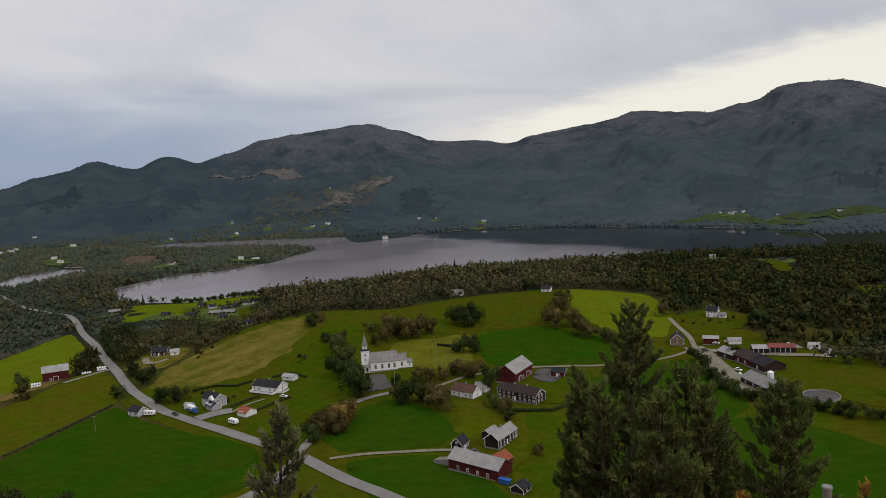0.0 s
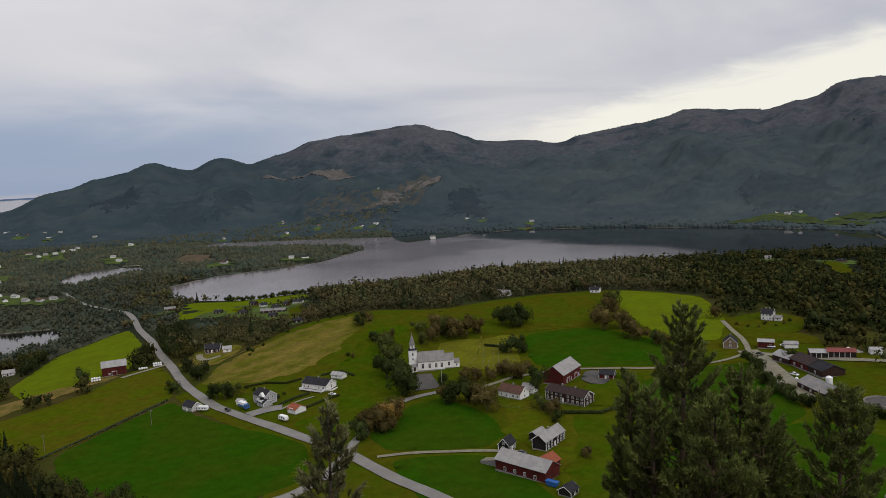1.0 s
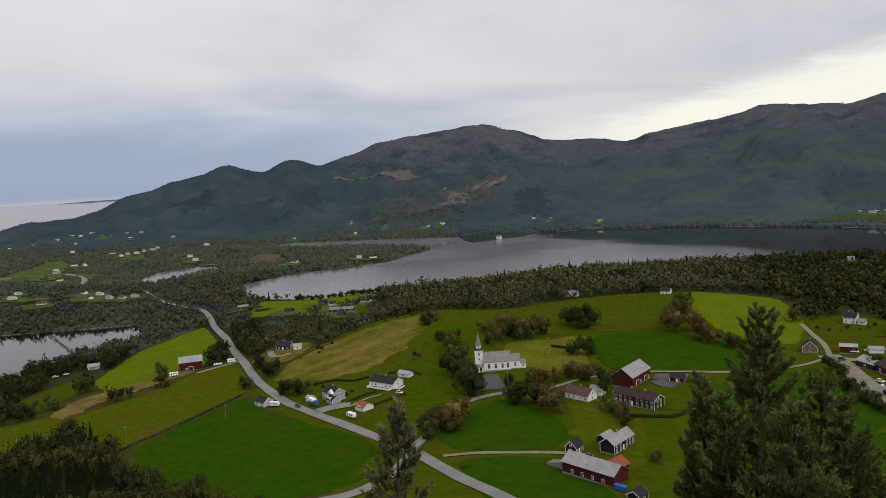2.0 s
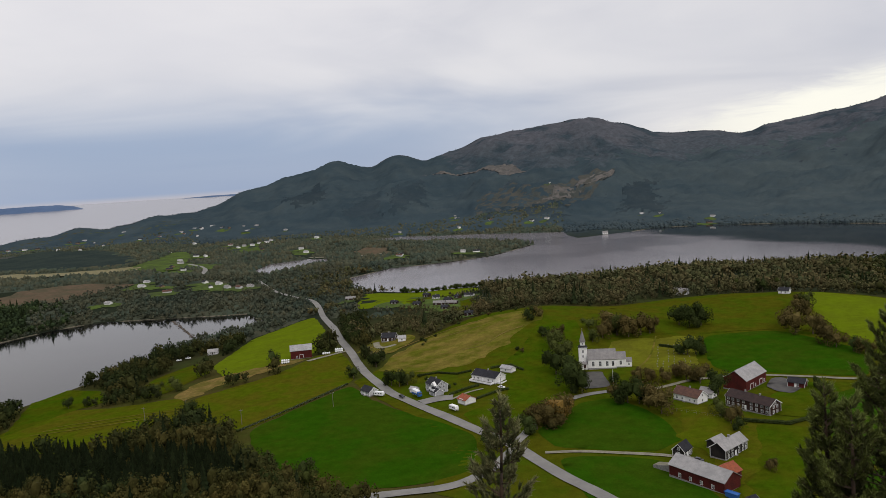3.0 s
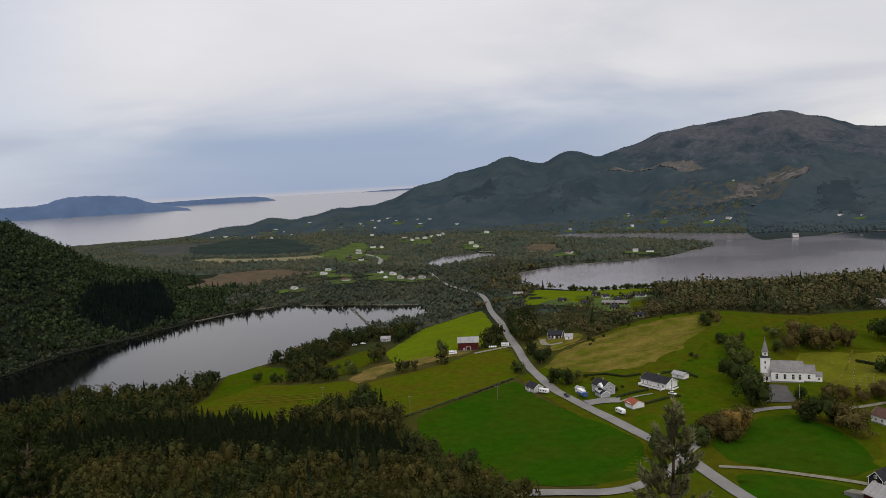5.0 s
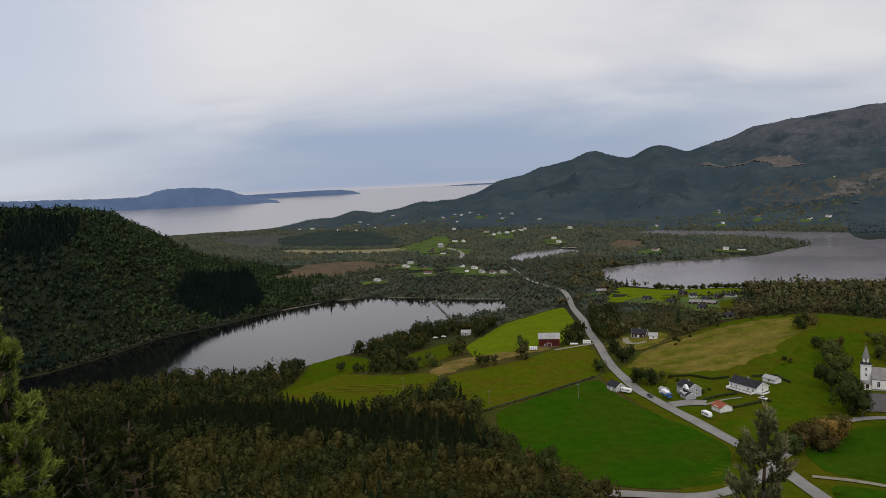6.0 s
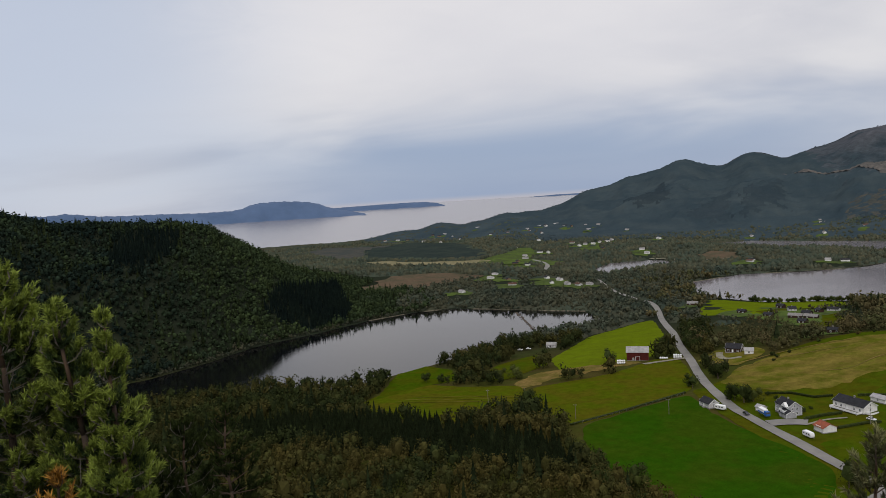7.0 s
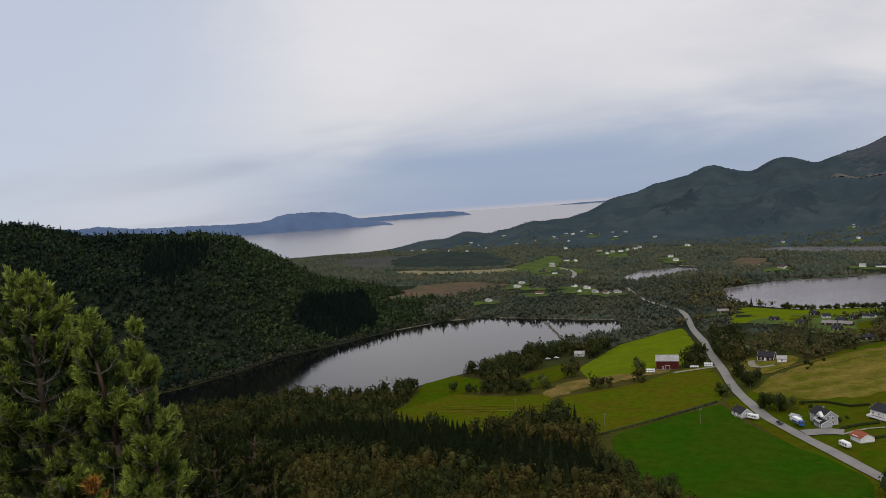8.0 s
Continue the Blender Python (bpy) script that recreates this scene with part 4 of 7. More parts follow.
def leaf_crown(seed, count, size, wide, tall, base, core=3, heart=0.29):
    """A broad-leaved crown of many loose leaf sprays round a few limbs; unit height 1, trunk below base."""
    rng = np.random.RandomState(seed)
    lobes = [(0.0, 0.0, base + tall * 0.5, 1.0)]
    for _ in range(6):
        a, h = rng.uniform(0, 6.28), rng.uniform(0.15, 0.8)
        q = wide * 0.5 * rng.uniform(0.7, 1.0) * math.sin(3.14 * (0.2 + 0.65 * h))
        lobes.append((q * math.cos(a), q * math.sin(a), base + tall * h, rng.uniform(0.45, 0.75)))
    pick = rng.randint(0, len(lobes), count)
    d = rng.normal(size=(count, 3))
    d /= np.linalg.norm(d, axis=1, keepdims=True)
    L = np.array(lobes)[pick]
    rad = np.stack([wide * 0.42 * L[:, 3], wide * 0.42 * L[:, 3], tall * 0.45 * L[:, 3]], -1) * (rng.uniform(0.55, 1.08, count) ** 0.6)[:, None]
    c = L[:, :3] + d * rad
    # each spray: a bent pair of triangles turned about at random, leaning outwards
    n = d + rng.normal(scale=0.6, size=(count, 3)) + (0, 0, 0.3)
    n /= np.linalg.norm(n, axis=1, keepdims=True)
    s = np.cross(n, rng.normal(size=(count, 3)))
    s /= np.linalg.norm(s, axis=1, keepdims=True)
    t = np.cross(n, s)
    k = (size * rng.uniform(0.6, 1.35, count))[:, None]
    v = np.stack([c - s * k, c + t * k * 0.75 + n * k * 0.2, c + s * k, c - t * k * 0.75 - n * k * 0.25], 1).reshape(-1, 3)
    i = np.arange(count) * 4
    f = np.concatenate([np.stack([i, i + 1, i + 2], -1), np.stack([i, i + 2, i + 3], -1)])
    if core:
        inner = lobes[:int(core)]
        cv, cf = blobs(rng, [l[:3] for l in inner], [(wide * heart * l[3], wide * heart * l[3], tall * (heart + 0.03) * l[3]) for l in inner])
        f = np.concatenate([f, cf + len(v)])
        v = np.concatenate([v, cv])
    v[:, 2] = np.maximum(v[:, 2], base * 0.4)
    return v, f


def dome_crown(seed, wide, tall, sides=5):
    """A small uneven rounded crown for far slopes; unit height about 1."""
    rng = np.random.RandomState(seed)
    a = (np.arange(sides) + rng.uniform(-0.25, 0.25, sides)) * 6.2832 / sides
    v = [(0, 0, tall * rng.uniform(0.95, 1.1))]
    for z, q in ((0.55, 0.5), (-0.1, 0.42)):
        v += [(wide * q * k * math.cos(b), wide * q * k * math.sin(b), tall * z * rng.uniform(0.85, 1.15)) for b, k in zip(a, rng.uniform(0.8, 1.2, sides))]
    f = [(0, 1 + k, 1 + (k + 1) % sides) for k in range(sides)]
    for k in range(sides):
        p, q = 1 + k, 1 + (k + 1) % sides
        f += [(p, p + sides, q), (q, p + sides, q + sides)]
    return np.array(v), np.array(f)


def spruce_crown(seed, tiers, fronds, wide=0.34):
    """A spruce of drooping fronds in tiers; unit height 1."""
    rng = np.random.RandomState(seed)
    v, f = [], []
    for k in range(tiers):
        u = (k + 0.5) / tiers
        z, reach = 0.08 + 0.9 * u, wide * 0.5 * (1 - u) ** 0.85 + 0.012
        for j in range(fronds):
            a = 6.2832 * (j + rng.uniform(-0.3, 0.3)) / fronds + k * 1.1
            r, w = reach * rng.uniform(0.75, 1.2), reach * 2.6 / fronds
            dx, dy = math.cos(a), math.sin(a)
            drop = 0.05 + 0.25 * r
            top = z + 1.15 / tiers
            n = len(v)
            v += [(0, 0, top), (dx * r * 0.6 - dy * w, dy * r * 0.6 + dx * w, z - drop * 0.2), (dx * r, dy * r, z - drop * 0.5), (dx * r * 0.6 + dy * w, dy * r * 0.6 - dx * w, z - drop * 0.2)]
            f += [(n, n + 1, n + 2), (n, n + 2, n + 3)]
    return np.array(v), np.array(f)


def trunk_shape(h, r, lean=0.0, limbs=0, seed=0):
    rng = random.Random(seed)
    s = Shape()
    pts = [(lean * u * u, 0.3 * lean * math.sin(3 * u), h * u) for u in (0, 0.3, 0.6, 1.0)]
    for (a, b), (r0, r1) in zip(zip(pts, pts[1:]), ((r * 1.2, r * 0.85), (r * 0.85, r * 0.55), (r * 0.55, r * 0.15))):
        s.tube(a, b, r0, r1, 7)
    for _ in range(limbs):
        u = rng.uniform(0.3, 0.75)
        a = rng.uniform(0, 6.28)
        q = h * 0.32 * (1.1 - u)
        s.tube((0, 0, h * u), (q * math.cos(a), q * math.sin(a), h * u + q * 1.0), r * 0.35, r * 0.08, 5)
    return s


def wood(name, label, protos, mat, x, y, tall, seed, tint=None, sink=0.3, squat=(0.85, 1.2), smooth=True):
    """One mesh of a whole wood: copies of unit trees at the points x, y with heights tall."""
    rng = np.random.RandomState(seed)
    n = len(x)
    z = ground_z(x, y) - sink
    pick, turn, fat = rng.randint(0, len(protos), n), rng.uniform(0, 6.28, n), rng.uniform(*squat, n)
    tint = rng.uniform(0, 1, n) if tint is None else tint
    vs, fs, ts, off = [], [], [], 0
    for k, (pv, pf) in enumerate(protos):
        i = np.where(pick == k)[0]
        if not len(i):
            continue
        c, s = np.cos(turn[i])[:, None], np.sin(turn[i])[:, None]
        h = tall[i][:, None]
        q = np.stack([(pv[:, 0] * c - pv[:, 1] * s) * h * fat[i][:, None] + x[i][:, None], (pv[:, 0] * s + pv[:, 1] * c) * h * fat[i][:, None] + y[i][:, None], pv[:, 2] * h + z[i][:, None]], -1)
        vs.append(q.reshape(-1, 3))
        fs.append((pf[None] + (np.arange(len(i)) * len(pv))[:, None, None]).reshape(-1, 3) + off)
        ts.append(np.repeat(tint[i], len(pv)))
        off += q.shape[0] * q.shape[1]
    ob = new(name, mesh_from(name, np.concatenate(vs), np.concatenate(fs), [mat], smooth=smooth, tint=np.concatenate(ts)))
    return tagged(ob, label, "forest", kind="stuff")


def crowns(x, y, cell, seed):
    """Height 0 to 1 of rounded crowns round jittered points, one to a cell."""
    best = np.full(x.shape, 9.0)
    cx, cy = np.floor(x / cell), np.floor(y / cell)
    for i in (-1, 0, 1):
        for j in (-1, 0, 1):
            u, v = cx + i, cy + j
            p = np.modf(np.abs(np.sin(u * 127.1 + v * 311.7 + seed) * 43758.5))[0]
            q = np.modf(np.abs(np.sin(u * 269.5 + v * 183.3 + seed) * 43758.5))[0]
            best = np.minimum(best, np.hypot(x / cell - u - p, y / cell - v - q) * (0.8 + 0.5 * p))
    return np.sqrt(np.maximum(0, 1 - (best / 0.95) ** 2))


def polar_grid(b0, b1, db, r0, r1, dr):
    b, r = np.meshgrid(np.arange(b0, b1, db), np.arange(r0, r1, dr), indexing="ij")
    return -np.sin(np.radians(b)) * r, np.cos(np.radians(b)) * r, b, r


def canopy(name, label, mat, x, y, z, cover, lift, shade, which):
    """The closed roof of a far wood: a grid of crowns over the land where cover is above nothing."""
    v = np.stack([x, y, z + lift * cover - 1.2 * (cover < 0.05)], -1).reshape(-1, 3)
    ids = np.arange(x.size).reshape(x.shape)
    quads = np.stack([ids[:-1, :-1], ids[:-1, 1:], ids[1:, 1:], ids[1:, :-1]], -1)[:, :, ::-1]
    grown = np.maximum.reduce([cover[:-1, :-1], cover[1:, :-1], cover[:-1, 1:], cover[1:, 1:]]) > 0.05
    used, inv = np.unique(quads[grown & which[:-1, :-1]], return_inverse=True)
    return tagged(new(name, mesh_from(name, v[used], inv.reshape(-1, 4), [mat], smooth=True, tint=shade.ravel()[used])), label, "forest", kind="stuff")


# open land where no wood grows
GRASSLAND = [(-195, 432), (-192, 505), (-174, 550), (-148, 584), (-107, 592), (-60, 592), (-5, 655), (44, 668), (100, 672), (178, 624), (170, 540), (205, 470), (196, 440),
             (200, 392), (240, 362), (190, 300), (178, 262), (149, 205), (60, 215), (0, 235), (-60, 255), (-100, 258), (-128, 256), (-165, 272), (-205, 300), (-228, 326), (-226, 380), (-214, 430)]
CLEAR.append((GRASSLAND, 0.0))
CLEAR.append(([(-330, 388), (-334, 440), (-302, 480), (-272, 504), (-252, 486), (-284, 440), (-300, 380)], 0.0))
CLEAR.append(([(-305, 425), (-345, 480), (-321, 508), (-283, 480), (-273, 430)], 2.0))
CLEAR.append(([(-416, 508), (-376, 536), (-352, 508), (-384, 484)], 0.0))
CLEAR.append(([(-230, 500), (-198, 498), (-196, 530), (-232, 538)], 0.0))
CLEAR.append(([(160, 505), (198, 486), (214, 520), (196, 548), (160, 532)], 0.0))
CLEAR.append(([(-345, 645), (-300, 630), (-262, 690), (-270, 740), (-320, 715)], 0.0))
HOUSE_SPOTS = [(220, 412, 13)]


def open_land(x, y):
    bad = np.zeros(len(x), bool)
    for lake in LAKES:
        bad |= shore_distance(x, y, lake) < 3
    for outline, rim in CLEAR:
        a = np.array(outline)
        box = (x > a[:, 0].min() - 20) & (x < a[:, 0].max() + 20) & (y > a[:, 1].min() - 20) & (y < a[:, 1].max() + 20)
        i = np.where(box)[0]
        if len(i):
            bad[i] |= shore_distance(x[i], y[i], outline) < rim
    for c, rim in ROAD_LINES:
        for p in c[::2]:
            bad |= (x - p[0]) ** 2 + (y - p[1]) ** 2 < rim * rim
    for hx, hy, hr in HOUSE_SPOTS:
        bad |= (x - hx) ** 2 + (y - hy) ** 2 < hr * hr
    return bad


def spread_points(seed, b0, b1, r0, r1, spacing):
    """Jittered points over a sector of bearings and ranges, clear of fields, roads, water and houses."""
    rng = np.random.RandomState(seed)
    x0, x1, y0, y1 = -r1, r1, -100, r1
    gx, gy = np.meshgrid(np.arange(x0, x1, spacing), np.arange(y0, y1, spacing))
    x = gx.ravel() + rng.uniform(-0.55, 0.55, gx.size) * spacing
    y = gy.ravel() + rng.uniform(-0.55, 0.55, gx.size) * spacing
    r, b = np.hypot(x, y), np.degrees(np.arctan2(-x, y))
    ok = (r > r0) & (r < r1) & (b > b0) & (b < b1)
    x, y = x[ok], y[ok]
    ok = ~open_land(x, y)
    return x[ok], y[ok]

# ---- buildings ----
def window_mesh(w, h, mullions=1, mat=TRIM):
    s = Shape()
    t = 0.11
    s.box(-w / 2 - t, -0.08, -t, -w / 2, 0.05, h + t).box(w / 2, -0.08, -t, w / 2 + t, 0.05, h + t)
    s.box(-w / 2, -0.08, h, w / 2, 0.05, h + t).box(-w / 2 - t - 0.04, -0.13, -t - 0.06, w / 2 + t + 0.04, 0.05, -t)
    s.box(-w / 2, -0.06, h * 0.62, w / 2, 0.02, h * 0.62 + 0.06)
    for k in range(mullions):
        c = -w / 2 + w * (k + 1) / (mullions + 1)
        s.box(c - 0.035, -0.055, 0, c + 0.035, 0.02, h)
    return s.mesh("window", mat)


WINDOWS = {}
LAST_HOUSE = []


def add_window(wall, m, w, h, mullions=1):
    key = (w, h, mullions)
    if key not in WINDOWS:
        WINDOWS[key] = (window_mesh(w, h, mullions), Shape().box(-w / 2, -0.03, 0, w / 2, -0.01, h).mesh("pane", GLASS))
    frame_mesh, pane = WINDOWS[key]
    ob = part("window", frame_mesh, wall, "", m)
    part("pane", pane, ob)


def gable_walls(L, W, H, rise, sink=1.2):
    # closed gabled block; ridge along x
    return Shape().prism([(0, -sink), (W, -sink), (W, H), (W / 2, H + rise), (0, H)], 0, L, "x")


def roof_slab(L, W, H, rise, side, over=0.45, thick=0.16, ends=0.45):
    slope = math.hypot(W / 2, rise)
    nx, nz = rise / slope, (W / 2) / slope
    eave = (-over * (W / 2) / slope, H - over * rise / slope)
    out = [(eave[0], eave[1] + 0.03), (W / 2, H + rise + 0.03), (W / 2, H + rise + 0.03 + thick / nz), (eave[0] - nx * thick, eave[1] + 0.03 + nz * thick)]
    if side:
        out = [(W - a, z) for a, z in out]
    return Shape().prism(out, -ends, L + ends, "x")


def house(name, label, category, x, y, angle, L, W, H, rise, wall, roof, windows=(), storeys=1, ends=0, door=True, chimney=0, trim=None, group="", plinth=True, big_door=0):
    """A gabled building. (x, y): the corner at one end of its front wall, angle: where that wall runs, in degrees.
    windows: places along the front as fractions; ends: windows on each gable."""
    a = radians(angle)
    spots = [(x + u * math.cos(a) * L - v * math.sin(a) * W, y + u * math.sin(a) * L + v * math.cos(a) * W) for u in (0, 1) for v in (0, 1)]
    z = sum(height(*p) for p in spots) / 4 + 0.25
    HOUSE_SPOTS.append((sum(p[0] for p in spots) / 4, sum(p[1] for p in spots) / 4, max(L, W) * 0.62 + 3))
    ob = thing(name, label, category, pose(x, y, z, 0, 0, angle), group)
    body = part("wall", gable_walls(L, W, H, rise).mesh("wall", wall), ob)
    for side in (0, 1):
        part("roof", roof_slab(L, W, H, rise, side).mesh("roof", roof), ob)
    part("ridge_cap", Shape().prism([(W / 2 - 0.22, H + rise + 0.10), (W / 2, H + rise + 0.30), (W / 2 + 0.22, H + rise + 0.10)], -0.46, L + 0.46, "x").mesh("ridge_cap", roof), ob)
    if plinth:
        part("plinth", Shape().box(-0.06, -0.06, -1.25, L + 0.06, W + 0.06, 0.35).mesh("plinth", STONE), ob)
    if trim:
        board = Shape().box(-0.09, -0.09, 0.36, 0.09, 0.09, H).mesh("corner_board", trim)
        for cx in (0, L):
            for cy in (0, W):
                part("corner_board", board, body, "", pose(cx, cy, 0))
        slope = math.hypot(W / 2, rise)
        for cx in (-0.50, L + 0.43):
            for side in (0, 1):
                p = [(-0.42, H - 0.42 * rise / (W / 2) - 0.12), (W / 2, H + rise - 0.12), (W / 2, H + rise + 0.2), (-0.42, H - 0.42 * rise / (W / 2) + 0.2)]
                part("barge_board", Shape().prism([(W - u, v) for u, v in p] if side else p, cx, cx + 0.07, "x").mesh("barge_board", trim), ob)
    ww, wh = (1.0, 1.25)
    lift = 0.95 if H / storeys > 2.3 else 0.7
    for k in range(storeys):
        for u in windows:
            add_window(body, pose(u * L, -0.012, lift + k * H / storeys), ww, wh)
            add_window(body, pose(u * L, W + 0.012, lift + k * H / storeys, 0, 0, 180), ww, wh)
        for j in range(ends):
            v = (j + 1) / (ends + 1)
            add_window(body, pose(-0.012, v * W, lift + k * H / storeys, 0, 0, -90), ww, wh)
            add_window(body, pose(L + 0.012, v * W, lift + k * H / storeys, 0, 0, 90), ww, wh)
    if ends and rise > 2:
        add_window(body, pose(-0.012, W / 2, H + 0.2, 0, 0, -90), 0.9, 1.0)
        add_window(body, pose(L + 0.012, W / 2, H + 0.2, 0, 0, 90), 0.9, 1.0)
    if door:
        d = part("door", Shape().box(0.46 * L - 0.5, -0.07, 0.3, 0.46 * L + 0.5, 0.03, 2.35).mesh("door", trim or BLACK_WOOD), ob)
        part("step", Shape().box(0.46 * L - 0.8, -0.9, -0.9, 0.46 * L + 0.8, -0.07, 0.28).mesh("step", CONCRETE), d)
    for k in range(big_door):
        u = (k + 0.6) / (big_door + 0.2)
        d = part("barn_door", Shape().box(u * L - 1.5, -0.1, 0.3, u * L + 1.5, 0.03, 3.0).mesh("barn_door", wall), ob)
        part("door_frame", Shape().box(u * L - 1.68, -0.13, 0.3, u * L - 1.5, 0.03, 3.18).box(u * L + 1.5, -0.13, 0.3, u * L + 1.68, 0.03, 3.18).box(u * L - 1.5, -0.13, 3.0, u * L + 1.5, 0.03, 3.18).mesh("door_frame", TRIM), d)
    for k in range(chimney):
        u = (k + 1) / (chimney + 1)
        c = part("chimney", Shape().box(u * L - 0.35, W / 2 - 0.35, H + rise - 0.6, u * L + 0.35, W / 2 + 0.35, H + rise + 0.95).mesh("chimney", STONE), ob)
        part("chimney_cap", Shape().box(u * L - 0.43, W / 2 - 0.43, H + rise + 0.95, u * L + 0.43, W / 2 + 0.43, H + rise + 1.06).mesh("chimney_cap", CONCRETE), c)
    LAST_HOUSE[:] = [ob]
    return ob


def terrace(ob, x0, x1, y0, z, y1=-0.02):
    """A railed wooden terrace along the front of a house, from y0 to the wall at y1."""
    deck = part("terrace", Shape().box(x0, y0, z - 0.2, x1, y1, z).mesh("terrace", POST_WOOD), ob)
    for k in (0.03, 0.5, 0.97):
        part("terrace_post", Shape().box(x0 + (x1 - x0) * k - 0.07, y0 + 0.02, z - 3.2, x0 + (x1 - x0) * k + 0.07, y0 + 0.16, z - 0.2).mesh("terrace_post", TRIM), deck)
    for box in ((x0, y0 - 0.05, x1, y0 + 0.05), (x0 - 0.05, y0 + 0.06, x0 + 0.05, y1), (x1 - 0.05, y0 + 0.06, x1 + 0.05, y1)):
        part("railing", Shape().box(box[0], box[1], z + 0.02, box[2], box[3], z + 1.0).mesh("railing", TRIM), deck, "white board railing")


def shed_front(ob, L, bays, h):
    """Black panels that paint the shade of open bays, with pale posts between them, along the front of a machine shed.
    """
    for k in range(bays):
        x0, x1 = 0.25 + (L - 0.5) * k / bays, 0.25 + (L - 0.5) * (k + 1) / bays
        part("bay", Shape().box(x0 + 0.2, -0.06, 0.36, x1 - 0.2, 0.0, h).mesh("bay", BLACK_WOOD), ob, "black panel painted in for a shaded opening")
        part("bay_post", Shape().box(x0 - 0.14, -0.16, 0.0, x0 + 0.14, -0.02, h + 0.2).mesh("bay_post", GREY_WOOD), ob)


def barn_ramp(ob, x0, x1, y0, y1, z0, z1):
    """A stone-walled ramp that climbs to the barn's end, from x0 (low) to x1."""
    part("ramp", Shape().prism([(x0, -1.4), (x1, -1.4), (x1, z1), (x0, z0)], y0, y1).mesh("ramp", STONE), ob, "grey stone ramp")
    part("ramp_deck", Shape().prism([(x0, z0 + 0.02), (x1, z1 + 0.02), (x1, z1 + 0.14), (x0, z0 + 0.14)], y0 + 0.25, y1 - 0.25).mesh("ramp_deck", GRAVEL), ob)


# the church: tower, nave, chancel, sacristy along one axis
def church(x, y, angle):
    z = height(x + 12, y + 6) + 0.35
    HOUSE_SPOTS.append((x + 14, y + 7, 20))
    ob = thing("church", "white wooden church with a grey roof and spired tower", "church", pose(x, y, z, 0, 0, angle))
    # nave
    nave = part("nave", Shape().prism([(0, -1.5), (11.5, -1.5), (11.5, 5.8), (5.75, 10.6), (0, 5.8)], 5.2, 22, "x").mesh("nave", WHITE_WOOD), ob)
    for side in (0, 1):
        r = roof_slab(16.8, 11.5, 5.8, 4.8, side, 0.5, 0.2, 0.25)
        r.v = [(a + 5.2, b, c) for a, b, c in r.v]
        part("nave_roof", r.mesh("nave_roof", SLATE_GREY), ob)
    part("plinth", Shape().box(-0.1, 3.2, -1.6, 5.2, 8.4, 0.4).box(5.2, -0.08, -1.6, 22.1, 11.6, 0.4).box(22.1, 1.9, -1.6, 28, 9.6, 0.4).mesh("plinth", STONE), ob)
    for u in (8.2, 12.4, 16.6, 20.0):
        for py, turn in ((-0.012, 0), (11.512, 180)):
            add_window(nave, pose(u, py, 1.5, 0, 0, turn), 1.35, 2.9, 1)
            part("window_head", Shape().prism([(u - 0.8, 4.5), (u + 0.8, 4.5), (u + 0.5, 4.95), (u, 5.15), (u - 0.5, 4.95)], py - 0.07, py + 0.07).mesh("window_head", TRIM), nave)
    # chancel and sacristy, stepped down
    def block(name, x0, x1, y0, y1, H, rise):
        b = part(name, Shape().prism([(y0, -1.5), (y1, -1.5), (y1, H), ((y0 + y1) / 2, H + rise), (y0, H)], x0, x1, "x").mesh(name, WHITE_WOOD), ob)
        for side in (0, 1):
            r = roof_slab(x1 - x0, y1 - y0, H, rise, side, 0.4, 0.18, 0.2)
            r.v = [(a + x0, c + y0, d) for a, c, d in r.v]
            part(name + "_roof", r.mesh(name + "_roof", SLATE_GREY), ob)
        return b
    chancel = block("chancel", 22.02, 28.0, 2.0, 9.5, 5.2, 3.4)
    add_window(chancel, pose(24.8, 1.988, 1.6, 0, 0, 0), 1.2, 2.4)
    sacristy = block("sacristy", 28.02, 31.6, 3.2, 8.3, 3.0, 1.8)
    add_window(sacristy, pose(29.8, 3.188, 0.9, 0, 0, 0), 0.9, 1.3)
    transept = block("porch", 1.0, 5.1, 0.8, 3.18, 2.9, 0.9)
    part("porch_door", Shape().box(2.4, 0.72, 0.1, 3.8, 0.82, 2.4).mesh("porch_door", DARK_WOOD), transept)
    # tower
    tower = part("tower", Shape().box(0, 3.25, -1.5, 5.0, 8.25, 12.2).mesh("tower", WHITE_WOOD), ob)
    for zz, ww, hh in ((2.0, 1.0, 1.9), (6.3, 0.8, 1.4), (9.3, 0.9, 1.6)):
        add_window(tower, pose(2.5, 3.238, zz), ww, hh)
        add_window(tower, pose(-0.012, 5.75, zz, 0, 0, -90), ww, hh)
    part("cornice", Shape().box(-0.3, 2.95, 12.2, 5.3, 8.55, 12.5).mesh("cornice", TRIM), ob)
    part("tower_roof", Shape().add([(-0.3, 2.95, 12.5), (5.3, 2.95, 12.5), (5.3, 8.55, 12.5), (-0.3, 8.55, 12.5), (1.0, 4.25, 13.6), (4.0, 4.25, 13.6), (4.0, 7.25, 13.6), (1.0, 7.25, 13.6)],
         [(0, 1, 5, 4), (1, 2, 6, 5), (2, 3, 7, 6), (3, 0, 4, 7), (4, 5, 6, 7), (3, 2, 1, 0)]).mesh("tower_roof", SLATE), ob)
    lantern = part("belfry", Shape().box(1.1, 4.35, 13.6, 3.9, 7.15, 15.6).mesh("belfry", WHITE_WOOD), ob)
    add_window(lantern, pose(2.5, 4.338, 14.0), 0.8, 1.2)
    add_window(lantern, pose(1.088, 5.75, 14.0, 0, 0, -90), 0.8, 1.2)
    spire = Shape()
